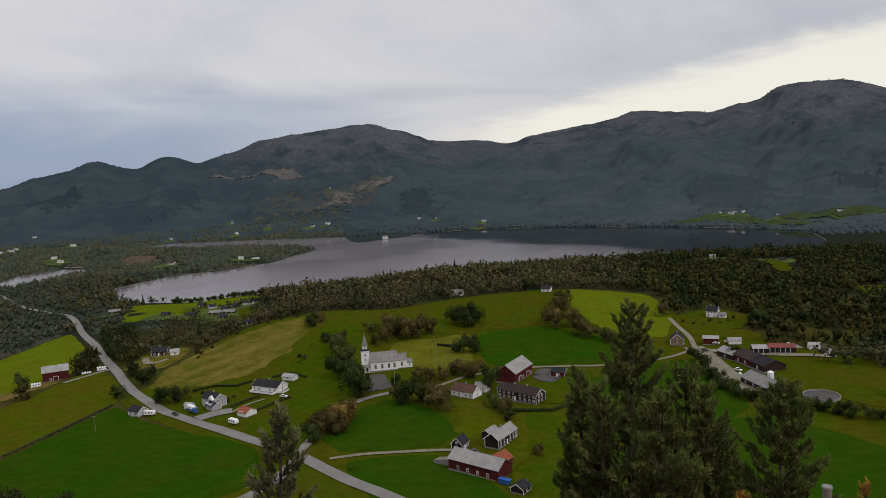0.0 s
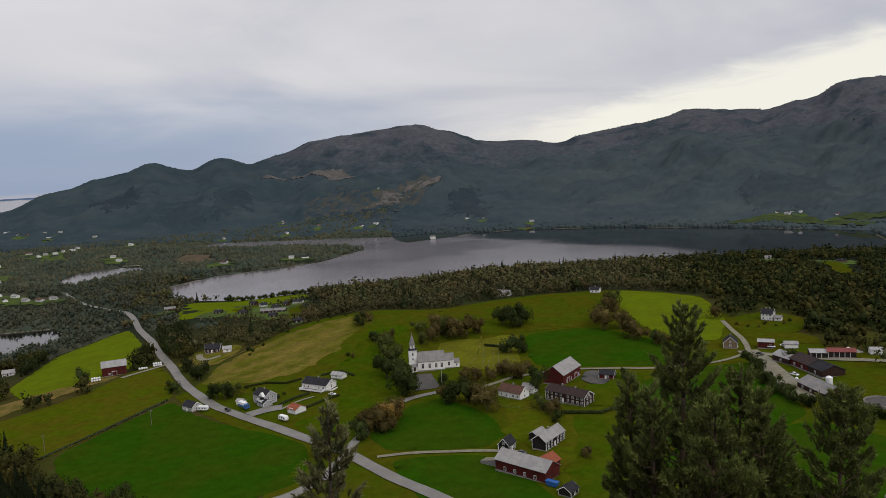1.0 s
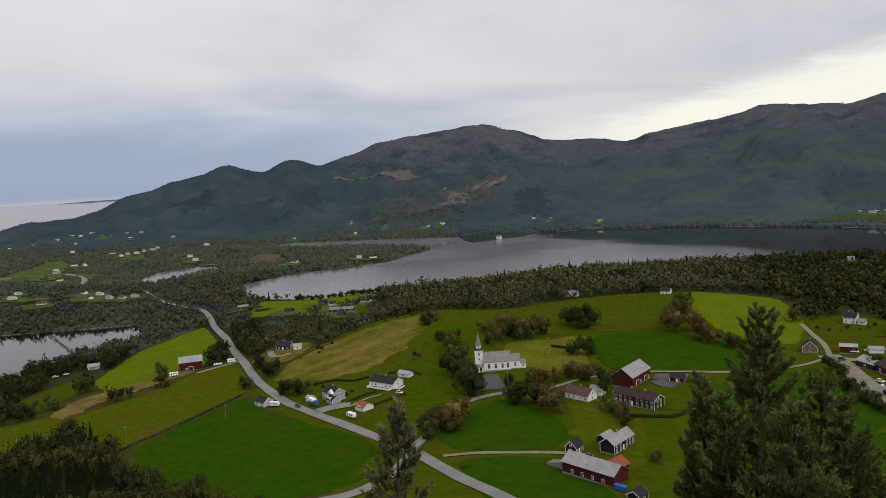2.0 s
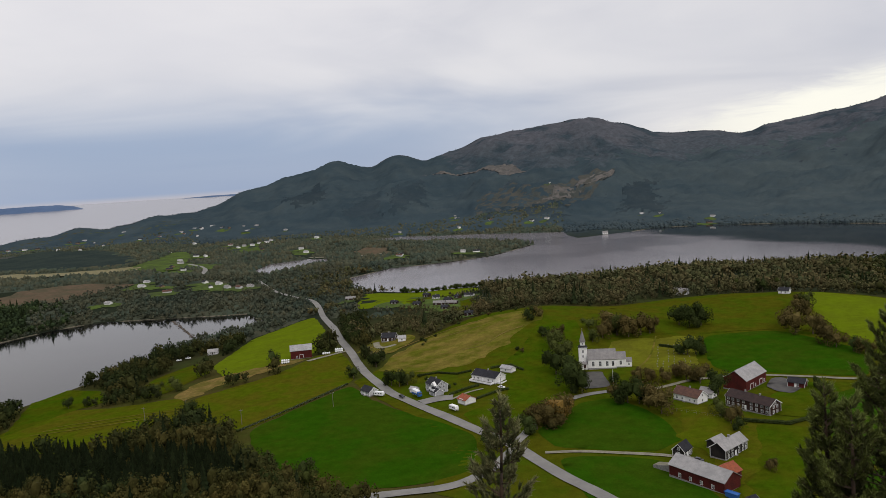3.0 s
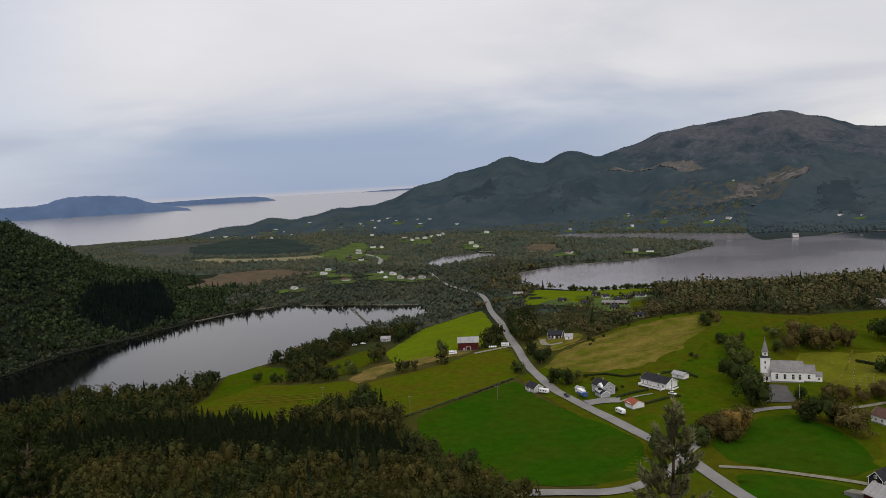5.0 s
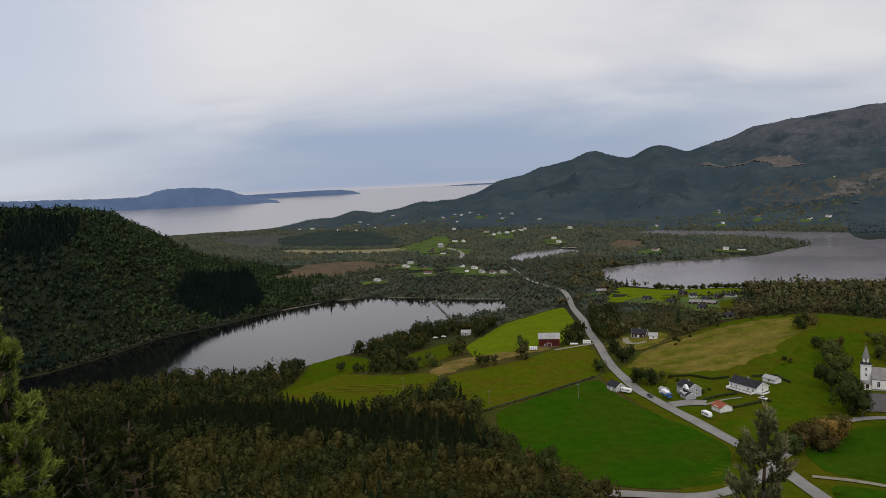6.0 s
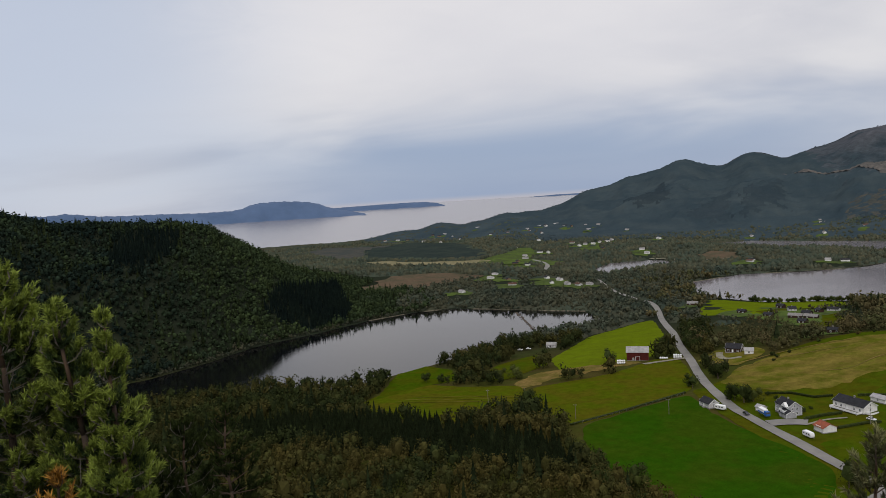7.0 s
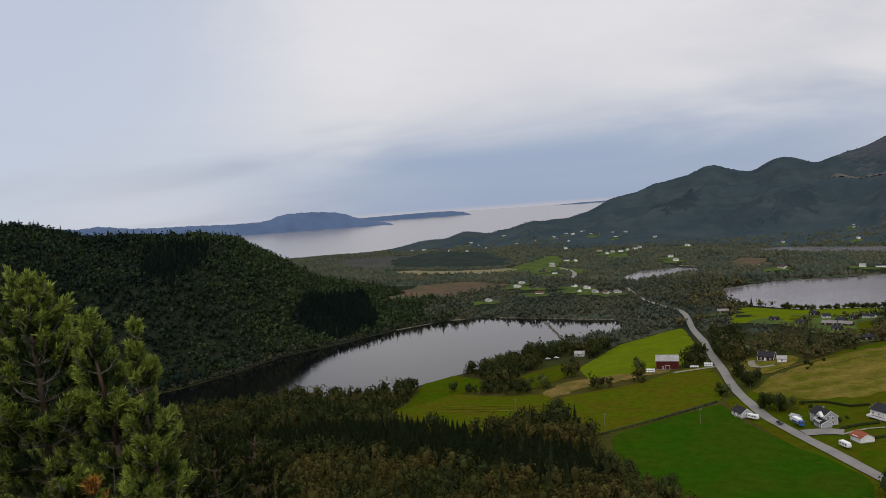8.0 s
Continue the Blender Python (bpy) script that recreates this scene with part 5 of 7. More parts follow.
    ring = [(2.5 + 2.05 * math.cos(0.3927 + k * 0.7854), 5.75 + 2.05 * math.sin(0.3927 + k * 0.7854), 15.6) for k in range(8)]
    spire.add(ring + [(2.5, 5.75, 23.2)], [(k, (k + 1) % 8, 8) for k in range(8)] + [tuple(range(8))[::-1]])
    part("spire", spire.mesh("spire", SLATE_GREY), ob)
    part("spire_cross", Shape().box(2.46, 5.71, 23.0, 2.54, 5.79, 24.3).box(2.15, 5.71, 23.7, 2.85, 5.79, 23.78).mesh("spire_cross", TIN), ob)
    return ob


church(-55.5, 438.5, 10)

house("red_barn", "long red barn with a grey metal roof", "barn", -3.4, 288.5, -38, 24.5, 10.0, 4.5, 3.0, RED_WOOD, TIN, (0.2, 0.4, 0.6, 0.8), 1, 0, False, 0, None, big_door=0)
barn_ramp(LAST_HOUSE[0], -10.5, -0.1, 3.0, 7.4, 0.2, 2.6)
house("barn_annex", "red barn annex with an orange tile roof", "barn", 16.0, 279.6, 52, 11.5, 7.6, 3.6, 2.3, RED_WOOD, TILE_RED, (0.5,), 1, 1, False)
house("farm_cottage", "black wooden cottage with a grey roof and white window frames", "house", 18.6, 304.5, 56, 16.5, 7.0, 4.2, 2.6, BLACK_WOOD, TIN, (0.12, 0.3, 0.62, 0.8, 0.93), 2, 0, True, 1, TRIM)
house("lean_shed", "grey-roofed lean shed behind the black cottage", "shed", 15.2, 316.5, 56, 8, 4.0, 3.0, 1.2, BLACK_WOOD, TIN, (), 1, 0, False)
house("storehouse", "small black storehouse with white trim", "house", 2.6, 306.0, 62, 6.4, 5.2, 3.2, 2.6, BLACK_WOOD, SLATE, (0.25, 0.75), 1, 1, True, 0, TRIM)
house("tool_shed", "small dark shed with white barge boards", "shed", 24.2, 258.8, 54, 5.6, 5.4, 2.1, 1.7, BLACK_WOOD, SLATE, (0.5,), 1, 0, False, 0, TRIM)
house("red_barn", "tall red barn with a grey roof by the farmyard", "barn", 35.2, 398, 60, 23.5, 12.5, 5.8, 4.4, RED_WOOD, TIN, (0.2, 0.45, 0.7, 0.9), 1, 0, False, 0, None, big_door=2)
house("farmhouse", "long dark brown farmhouse with a brown roof and white windows", "house", 23.6, 375, -41, 24, 8.5, 4.8, 2.5, DARK_WOOD, TILE_DARK, (0.06, 0.17, 0.29, 0.41, 0.59, 0.71, 0.83, 0.94), 2, 2, True, 2, TRIM)
house("white_cottage", "low white cottage with a brown tile roof", "house", -1.2, 384, -38, 14.5, 8.0, 3.4, 2.9, WHITE_WOOD, TILE_BROWN, (0.15, 0.38, 0.68, 0.88), 1, 1, True, 1, TRIM)
house("white_annex", "small white annex beside the cottage", "house", 11.5, 388.5, -30, 7, 5.5, 2.8, 2.0, WHITE_WOOD, SLATE_GREY, (0.3, 0.7), 1, 1, False)
house("garden_shed", "small dark red shed with a dark roof", "shed", 56, 407, -22, 8.2, 5.5, 2.7, 1.9, RED_WOOD, SLATE, (0.6,), 1, 0, True, 0, TRIM)

house("villa", "two-storey pale grey villa with a dark roof", "house", -142.5, 401, -40, 11.5, 8.0, 4.9, 2.8, VILLA_GREY, SLATE, (0.15, 0.38, 0.62, 0.85), 2, 2, True, 1, TRIM, plinth=True)
terrace(LAST_HOUSE[0], 6.8, 12.2, -2.2, 2.75)
porch = part("porch_gable", Shape().prism([(7.2, 5.2), (11.8, 5.2), (9.5, 7.4)], -1.1, 0.6).mesh("porch_gable", WHITE_WOOD), LAST_HOUSE[0])
house("villa_garage", "pale grey garage beside the villa", "garage", -138.0, 393.5, -40, 6.4, 5.6, 2.4, 1.4, VILLA_GREY, SLATE, (), 1, 0, False, 0, TRIM, big_door=1)
house("villa", "long white bungalow with a dark roof and terrace", "house", -119, 420, -26, 18.5, 9.5, 3.4, 2.5, WHITE_WOOD, SLATE, (0.1, 0.27, 0.45, 0.7, 0.88), 1, 1, True, 1, TRIM)
terrace(LAST_HOUSE[0], 0.6, 17.6, -3.4, 0.15)
terrace(LAST_HOUSE[0], 18.55, 21.6, 1.0, 0.15, 7.0)
house("greenhouse", "pale-roofed outbuilding behind the bungalow", "shed", -104.6, 435, -26, 8.5, 5.0, 2.4, 1.3, WHITE_WOOD, PALE_ROOF, (0.5,), 1, 0, False)
house("garage", "small white garage with a red tile roof", "garage", -116.2, 378, -36, 6.8, 7.5, 2.6, 1.9, WHITE_WOOD, TILE_RED, (), 1, 0, False, 0, None, big_door=1)
house("red_barn", "weathered red barn with a pale metal roof", "barn", -279.6, 483.7, 28, 16.0, 10.0, 6.4, 3.4, RED_WOOD, PALE_ROOF, (0.3,), 1, 0, False, 0, None, big_door=1)
house("grove_house", "dark wooden house in the grove", "house", -222.5, 528, 8, 11, 8, 3.2, 2.9, DARK_WOOD, SLATE, (0.2, 0.5, 0.8), 1, 1, True, 1, TRIM)
house("grove_house", "small white house in the grove", "house", -206, 522, 20, 6, 5, 2.6, 1.8, WHITE_WOOD, PALE_ROOF, (0.5,), 1, 1, False)
house("road_cottage", "small roadside cottage with a dark roof", "house", -182.5, 395, -30, 8.5, 6.5, 2.7, 2.2, GREY_WOOD, SLATE, (0.3, 0.7), 1, 1, True, 0, TRIM)

house("lane_house", "tan wooden house with a steep dark roof", "house", 147.5, 452.5, 72, 9.5, 8, 3.4, 3.6, TAN_WOOD, SLATE, (0.2, 0.5, 0.8), 1, 1, True, 1, TRIM)
house("red_shed", "red shed with a white sheet roof", "barn", 158.8, 449.5, -19, 9.0, 6.5, 4.0, 1.1, RED_WOOD, PALE_ROOF, (), 1, 0, False, 0, None)
house("white_house", "tall white house above the lane", "house", 186.4, 521, -36, 7.6, 6.4, 4.8, 2.8, WHITE_WOOD, SLATE, (0.2, 0.5, 0.8), 2, 2, True, 2, TRIM)
house("white_house_annex", "low white annex of the tall house", "house", 193.4, 516.0, -36, 4.6, 4, 2.4, 1.5, WHITE_WOOD, SLATE_GREY, (0.5,), 1, 0, False)
house("machine_shed", "open machine shed with a white sheet roof", "barn", 177.5, 419.5, -11, 8.8, 7.5, 3.4, 1.3, DARK_WOOD, PALE_ROOF, (), 1, 0, False, 0, None)
shed_front(LAST_HOUSE[0], 8.8, 3, 3.0)
house("machine_shed", "long open machine shed with a red sheet roof", "barn", 186.4, 417.7, -11, 14.5, 7.5, 3.4, 1.3, DARK_WOOD, RED_SHEET, (), 1, 0, False, 0, None)
shed_front(LAST_HOUSE[0], 14.5, 5, 3.0)
house("cow_barn", "barn with a pale grey roof in the yard", "barn", 156.5, 420, -70, 13, 10, 3.4, 2.2, DARK_WOOD, TIN, (0.5,), 1, 0, False)
house("cow_barn", "dark brown-roofed barn in the yard", "barn", 161.5, 409, -78, 16, 13, 3.6, 2.8, RED_WOOD, TILE_DARK, (0.3, 0.7), 1, 0, False)
house("cow_barn", "dark-roofed barn joined to the yard", "barn", 165.0, 393, -80, 12, 13, 3.4, 2.6, DARK_WOOD, SLATE, (0.5,), 1, 0, False)
house("cow_barn", "long barn with a grey slate roof", "barn", 149.5, 368.5, -80, 22, 12, 3.0, 2.9, DARK_WOOD, SLATE_GREY, (0.2, 0.5, 0.8), 1, 0, False)
house("yard_hut", "small hut with a pale roof beside the barns", "shed", 173.2, 445, -10, 7.5, 5, 2.6, 1.2, WHITE_WOOD, TIN, (), 1, 0, False)
house("yard_hut", "small white hut behind the machine shed", "shed", 210, 418, -12, 6, 5, 2.6, 1.2, WHITE_WOOD, PALE_ROOF, (), 1, 0, False)

house("edge_house", "white house at the edge of the wood", "house", 84, 652, -25, 8.0, 6, 2.8, 2.3, WHITE_WOOD, SLATE, (0.3, 0.7), 1, 1, True, 1, TRIM)
house("edge_house", "low white farmhouse behind bushes", "house", 0.5, 684, -25, 12, 7, 3.2, 2.4, WHITE_WOOD, SLATE_GREY, (0.2, 0.5, 0.8), 1, 1, True, 1, TRIM)
house("lakeside_house", "small grey house among trees by the lake", "house", -388, 531, 25, 8.5, 6, 2.4, 2.0, GREY_WOOD, TIN, (0.3, 0.7), 1, 1, True)
house("jetty_house", "white boathouse by the lake shore", "house", 522, 1068, 20, 14, 8, 4, 2.6, WHITE_WOOD, PALE_ROOF, (0.3, 0.7), 1, 0, False)
house("clearing_house", "white house beside the forest clearing", "house", 342, 756, -20, 10, 7, 3.4, 2.6, WHITE_WOOD, SLATE, (0.3, 0.7), 1, 1, True, 0)
house("islet_house", "white house on the wooded islet", "house", -138, 1586, 20, 11, 8, 4, 3, WHITE_WOOD, SLATE_GREY, (0.3, 0.7), 1, 0, False)

def garden(ob, x, y, rng, low=10, high=26):
    """An uneven lawn round a far house, lying on the land."""
    n, rings = 14, (0.0, 0.55, 1.0)
    reach = [rng.uniform(low, high) for _ in range(n)]
    v = [(x + reach[k] * q * math.cos(6.2832 * k / n), y + reach[k] * q * math.sin(6.2832 * k / n)) for q in rings for k in range(n)]
    v = np.array(v)
    v = np.concatenate([v, (ground_z(v[:, 0], v[:, 1]) + 0.5)[:, None]], 1)
    f = [(i * n + k, i * n + (k + 1) % n, (i + 1) * n + (k + 1) % n, (i + 1) * n + k) for i in range(2) for k in range(n)]
    part("garden", mesh_from("garden", v, f, [GRASS_FAR], smooth=True), ob, "green garden lawn", ob.matrix_basis.inverted())


# hamlet behind the knoll and village across the ponds
far_rng = random.Random(11)
FAR_LOOKS = [(WHITE_WOOD, SLATE, "small white house with a dark roof"), (WHITE_WOOD, PALE_ROOF, "small white house with a pale roof"), (WHITE_WOOD, SLATE_GREY, "small white house with a grey roof"), (GREY_WOOD, TILE_BROWN, "small grey house with a brown roof"),
             (WHITE_WOOD, TIN, "small white house with a metal roof"), (GREY_WOOD, SLATE_GREY, "small pale grey house with a grey roof"), (TAN_WOOD, SLATE, "small brown house with a dark roof")]
HAMLET_LOOKS = [(GREY_WOOD, SLATE, "small grey house with a dark roof"), (DARK_WOOD, SLATE_GREY, "small brown house with a grey roof")] + [(DARK_WOOD, SLATE, "small dark house with a dark roof")]
HAMLET = [(-368, 774), (-291, 722), (-259, 704), (-272, 775), (-246, 737), (-229, 717), (-223, 736), (-214, 743), (-235, 700), (-222, 702), (-219, 675), (-171, 594)]
COAST_VILLAGE = [(-1744, 1758), (-1703, 1748), (-1714, 1785), (-1523, 1570), (-1577, 1716), (-1679, 1918), (-1520, 1801), (-1479, 1837), (-1445, 1895), (-1435, 1950), (-1422, 1964), (-1397, 1987), (-1328, 1938),
                 (-1297, 1932), (-1212, 1894), (-1212, 1949), (-1796, 1643), (-1760, 1656), (-1626, 1598), (-1243, 1682), (-1355, 1851), (-1058, 1851), (-986, 1647)]
POND_VILLAGE = [(-1040, 1544), (-984, 1494), (-981, 1515), (-972, 1535), (-981, 1582), (-968, 1594), (-880, 1429), (-1120, 1420), (-964, 1249), (-913, 1159), (-836, 1090), (-881, 1108), (-976, 1318), (-959, 1331),
                (-683, 937), (-640, 892), (-612, 889), (-590, 884), (-577, 893), (-792, 939), (-770, 900), (-733, 902), (-685, 849), (-718, 773), (-862, 1657), (-764, 1394), (-734, 1358), (-478, 1229), (-372, 1287), (-1838, 1626), (-1654, 1765), (-1411, 1863), (-1393, 1931), (-1252, 1943), (-936, 1212), (-649, 922)]
SHORE_HOUSES = [(-586, 1974), (-531, 1821), (-687, 1794), (-568, 1928), (-452, 1854), (-348, 1857), (-310, 1868), (-71, 1904), (-26, 1880), (82, 1760), (90, 1825), (623, 1646), (626, 1612), (641, 1611), (655, 1598),
                (769, 1421), (690, 1513), (-338, 2125), (562, 1172), (571, 1158), (530, 1142), (412, 902), (354, 975), (-477, 1240), (-349, 1292)]
spots = [(hx, hy, "hamlet") for hx, hy in HAMLET] + [(hx, hy, "village") for hx, hy in COAST_VILLAGE + POND_VILLAGE + SHORE_HOUSES]
for hx, hy, group in spots:
    if height(hx, hy) < 0.5:
        continue
    wall, roof, words = far_rng.choice(FAR_LOOKS if group == "village" else HAMLET_LOOKS)
    big = 1.0 if group == "hamlet" else 1.0 + max(0.0, math.hypot(hx, hy) - 900) / 5000
    L, W = far_rng.uniform(7.0, 12.0) * big, far_rng.uniform(5.0, 6.5) * big
    house("far_house", words + (" behind the knoll" if group == "hamlet" else " in the far village"), "house", hx, hy, far_rng.uniform(-50, 40), L, W, far_rng.uniform(2.0, 3.0) * big, far_rng.uniform(1.3, 2.0) * big, wall, roof,
          (0.25, 0.75) if group == "hamlet" else (), 1, 0, False, 1, None, "houses of the " + group, plinth=False)
    garden(LAST_HOUSE[0], hx, hy, far_rng, *((10, 26) if group == "hamlet" else (15, 38)))
    away = math.hypot(hx, hy)
    if group == "hamlet":
        HOUSE_SPOTS.append((hx * (1 - 12 / away), hy * (1 - 12 / away), 9))
    else:
        HOUSE_SPOTS.append((hx * (1 - 22 / away), hy * (1 - 22 / away), 25))
        HOUSE_SPOTS.append((hx * (1 - 45 / away), hy * (1 - 50 / away), 21))


# ---- vehicles, tanks and yard things ----
def wheel_set(ob, spots, r):
    tyre = Shape().tube((0, -0.11, 0), (0, 0.11, 0), r, r, 14).mesh("wheel", RUBBER)
    rim = Shape().tube((0, -0.125, 0), (0, 0.125, 0), r * 0.55, r * 0.55, 10).mesh("rim", TIN)
    for wx, wy in spots:
        w = part("wheel", tyre, ob, "", pose(wx, wy, r))
        part("rim", rim, w)


def car(label, x, y, angle, paint, lift=0.0):
    z = height(x, y) + 1.05 + lift
    ob = thing("car", label, "car", pose(x, y, z, 0, 0, angle), "parked cars")
    part("body", Shape().prism([(-2.2, 0.35), (2.15, 0.35), (2.25, 0.6), (2.1, 0.85), (1.2, 0.95), (-1.9, 1.0), (-2.25, 0.8)], -0.88, 0.88).mesh("body", paint, bevel=0.06), ob)
    part("cabin", Shape().prism([(-1.85, 0.98), (1.15, 0.94), (0.4, 1.45), (-1.2, 1.48)], -0.76, 0.76).mesh("cabin", GLASS, bevel=0.04), ob)
    part("car_roof", Shape().box(-1.15, -0.7, 1.475, 0.38, 0.7, 1.52).mesh("car_roof", paint), ob)
    wheel_set(ob, [(-1.35, -0.8), (1.35, -0.8), (-1.35, 0.8), (1.35, 0.8)], 0.33)


def lorry(x, y, angle):
    z = height(x, y) + 1.0
    ob = thing("lorry", "blue and white lorry parked beside the villa", "lorry", pose(x, y, z, 0, 0, angle))
    part("cargo_box", Shape().box(-4.2, -1.25, 1.0, 2.0, 1.25, 3.5).mesh("cargo_box", WHITE_CAR, bevel=0.06), ob, "white cargo box")
    part("side_band", Shape().box(-4.22, -1.27, 1.1, 2.02, 1.27, 2.0).mesh("side_band", BLUE), ob, "blue band along the box")
    cab = part("cab", Shape().prism([(2.15, 0.6), (4.2, 0.6), (4.3, 1.7), (3.95, 2.9), (2.15, 2.95)], -1.2, 1.2).mesh("cab", BLUE, bevel=0.06), ob, "blue cab")
    part("windscreen", Shape().prism([(4.29, 1.75), (4.02, 2.7), (4.04, 2.72), (4.32, 1.77)], -1.05, 1.05).mesh("windscreen", GLASS), cab)
    part("chassis", Shape().box(-4.1, -0.5, 0.5, 4.0, 0.5, 1.0).mesh("chassis", BLACK_CAR), ob)
    wheel_set(ob, [(-3.0, -1.05), (3.2, -1.05), (-3.0, 1.05), (3.2, 1.05), (-1.9, -1.05), (-1.9, 1.05)], 0.48)


def caravan(label, x, y, angle, lift=0.6):
    z = height(x, y) + lift
    ob = thing("caravan", label, "caravan", pose(x, y, z, 0, 0, angle), "caravans")
    body = part("body", Shape().prism([(-2.9, 0.45), (2.9, 0.45), (3.1, 1.2), (2.8, 2.5), (2.4, 2.65), (-2.6, 2.65), (-2.95, 2.4)], -1.15, 1.15).mesh("body", WHITE_CAR, bevel=0.1), ob)
    for wx in (-1.8, 0.2, 1.8):
        part("window", Shape().box(wx - 0.45, -1.17, 1.35, wx + 0.45, -1.14, 2.0).mesh("window", GLASS), body)
    part("drawbar", Shape().box(2.9, -0.06, 0.42, 4.1, 0.06, 0.52).mesh("drawbar", TIN), ob)
    wheel_set(ob, [(-0.2, -1.05), (-0.2, 1.05)], 0.33)


lorry(-144, 388.5, -42)
caravan("white caravan parked by the roadside cottage", -169, 391.5, -8)
caravan("white motorhome parked at the garage drive", -115, 366, -36)
car("dark car on the country road", -152.5, 386, -39, BLACK_CAR)
car("white car by the bungalow", -97, 404, -20, WHITE_CAR, -0.6)
car("dark car at the black cottage", 8, 303.5, -20, BLACK_CAR, -0.5)
car("white car in the farm lane", 174, 448, -15, WHITE_CAR, 0.0)
car("dark car in the farm lane", 154, 432, -60, BLACK_CAR, 0.1)


def skip(x, y, angle):
    ob = thing("skip_container", "blue steel skip standing at the barn corner", "container", pose(x, y, height(x, y) + 0.3, 0, 0, angle))
    part("tub", Shape().prism([(-2.0, 0.15), (2.0, 0.15), (2.5, 1.9), (-2.5, 1.9)], -1.1, 1.1).mesh("tub", BLUE, bevel=0.04), ob)
    part("rim", Shape().box(-2.6, -1.2, 1.9, 2.6, -1.08, 2.02).box(-2.6, 1.08, 1.9, 2.6, 1.2, 2.02).box(-2.6, -1.08, 1.9, -2.48, 1.08, 2.02).box(2.48, -1.08, 1.9, 2.6, 1.08, 2.02).mesh("rim", BLUE), ob)
    part("skids", Shape().box(-1.9, -0.8, 0, 1.9, -0.6, 0.15).box(-1.9, 0.6, 0, 1.9, 0.8, 0.15).mesh("skids", TIN), ob)


skip(18.3, 270.2, -36)

bale_mesh = Shape().tube((0, -0.62, 0.74), (0, 0.62, 0.74), 0.74, 0.74, 16).mesh("round_bale", PLASTIC, True, 0.12)
bale_rng = random.Random(4)
for cx, cy, n, ang in ((-278, 472.5, 14, 28), (-257, 498.5, 6, 28), (-249, 504.5, 14, 28)):
    for k in range(n):
        a = radians(ang)
        u, v, tier = (k % 4 - 1.5) * 1.55, (k // 4 % 2) * 1.4, k // 8
        bx, by = cx + u * math.cos(a) - v * math.sin(a), cy + u * math.sin(a) + v * math.cos(a)
        ob = new("round_bale", bale_mesh)
        ob.matrix_basis = pose(bx, by, height(bx, by) + 0.3 + 1.42 * tier, 0, 0, ang + bale_rng.uniform(-8, 8))
        tagged(ob, "round hay bale in white plastic wrap", "hay bale", "bales by the red barn")


def ring_tank(x, y, r, h):
    z = height(x, y) + 0.3
    s = Shape()
    n = 40
    for k in range(n):
        a0, a1 = 6.2832 * k / n, 6.2832 * (k + 1) / n
        quad = [(q * math.cos(a), q * math.sin(a)) for a, q in ((a0, r), (a1, r), (a1, r - 0.35), (a0, r - 0.35))]
        s.add([(px, py, zz) for zz in (-1, h) for px, py in quad], [(0, 1, 5, 4), (2, 3, 7, 6), (4, 5, 6, 7)])
    ob = thing("slurry_tank", "round open concrete slurry tank beside the field", "tank", pose(x, y, z))
    part("tank_wall", s.mesh("tank_wall", CONCRETE), ob)
    part("tank_floor", Shape().tube((0, 0, -0.9), (0, 0, 0.3), r - 0.4, r - 0.4, 40).mesh("tank_floor", YARD), ob)


ring_tank(176, 338.5, 8.2, 1.0)
silo_ob = thing("silo", "white feed silo at the barn gable", "silo", pose(165.5, 369.5, height(165.5, 369.5) + 0.2))
part("barrel", Shape().tube((0, 0, 0), (0, 0, 4.2), 1.6, 1.6, 24).mesh("barrel", PLASTIC, False), silo_ob)
part("dome", Shape().tube((0, 0, 4.2), (0, 0, 4.9), 1.6, 0.5, 24).mesh("dome", PLASTIC), silo_ob)
for sx_, sy_, h in ((153.5, 379, 1.4),):
    ob = new("round_bale", bale_mesh)
    ob.matrix_basis = pose(sx_, sy_, height(sx_, sy_) + 1.2)
    tagged(ob, "round hay bale in white plastic wrap", "hay bale")

# churchyard: flagpole, gravestones, hedges, fences
pole = thing("flagpole", "tall white flagpole below the church", "flagpole", pose(-33.5, 408.5, height(-33.5, 408.5)))
part("mast", Shape().tube((0, 0, 0), (0, 0, 9.5), 0.07, 0.04, 10).mesh("mast", TRIM), pole)
part("knob", Shape().tube((0, 0, 9.5), (0, 0, 9.7), 0.09, 0.05, 10).mesh("knob", TIN), pole)
stone_mesh = Shape().prism([(-0.35, 0), (0.35, 0), (0.35, 0.8), (0.2, 0.98), (0, 1.05), (-0.2, 0.98), (-0.35, 0.8)], -0.09, 0.09).mesh("gravestone", STONE)
grave_rng = random.Random(6)
for i in range(7):
    for j in range(9):
        gx_, gy_ = -10 + i * 3.2 + grave_rng.uniform(-0.3, 0.3), 445 + j * 6.3 + grave_rng.uniform(-0.5, 0.5)
        if grave_rng.random() < 0.25:
            continue
        ob = new("gravestone", stone_mesh)
        ob.matrix_basis = pose(gx_, gy_, height(gx_, gy_) + 0.4, 0, 0, grave_rng.uniform(-6, 6)) @ Matrix.Scale(0.7, 4)
        tagged(ob, "grey gravestone on the churchyard lawn", "gravestone", "gravestones")


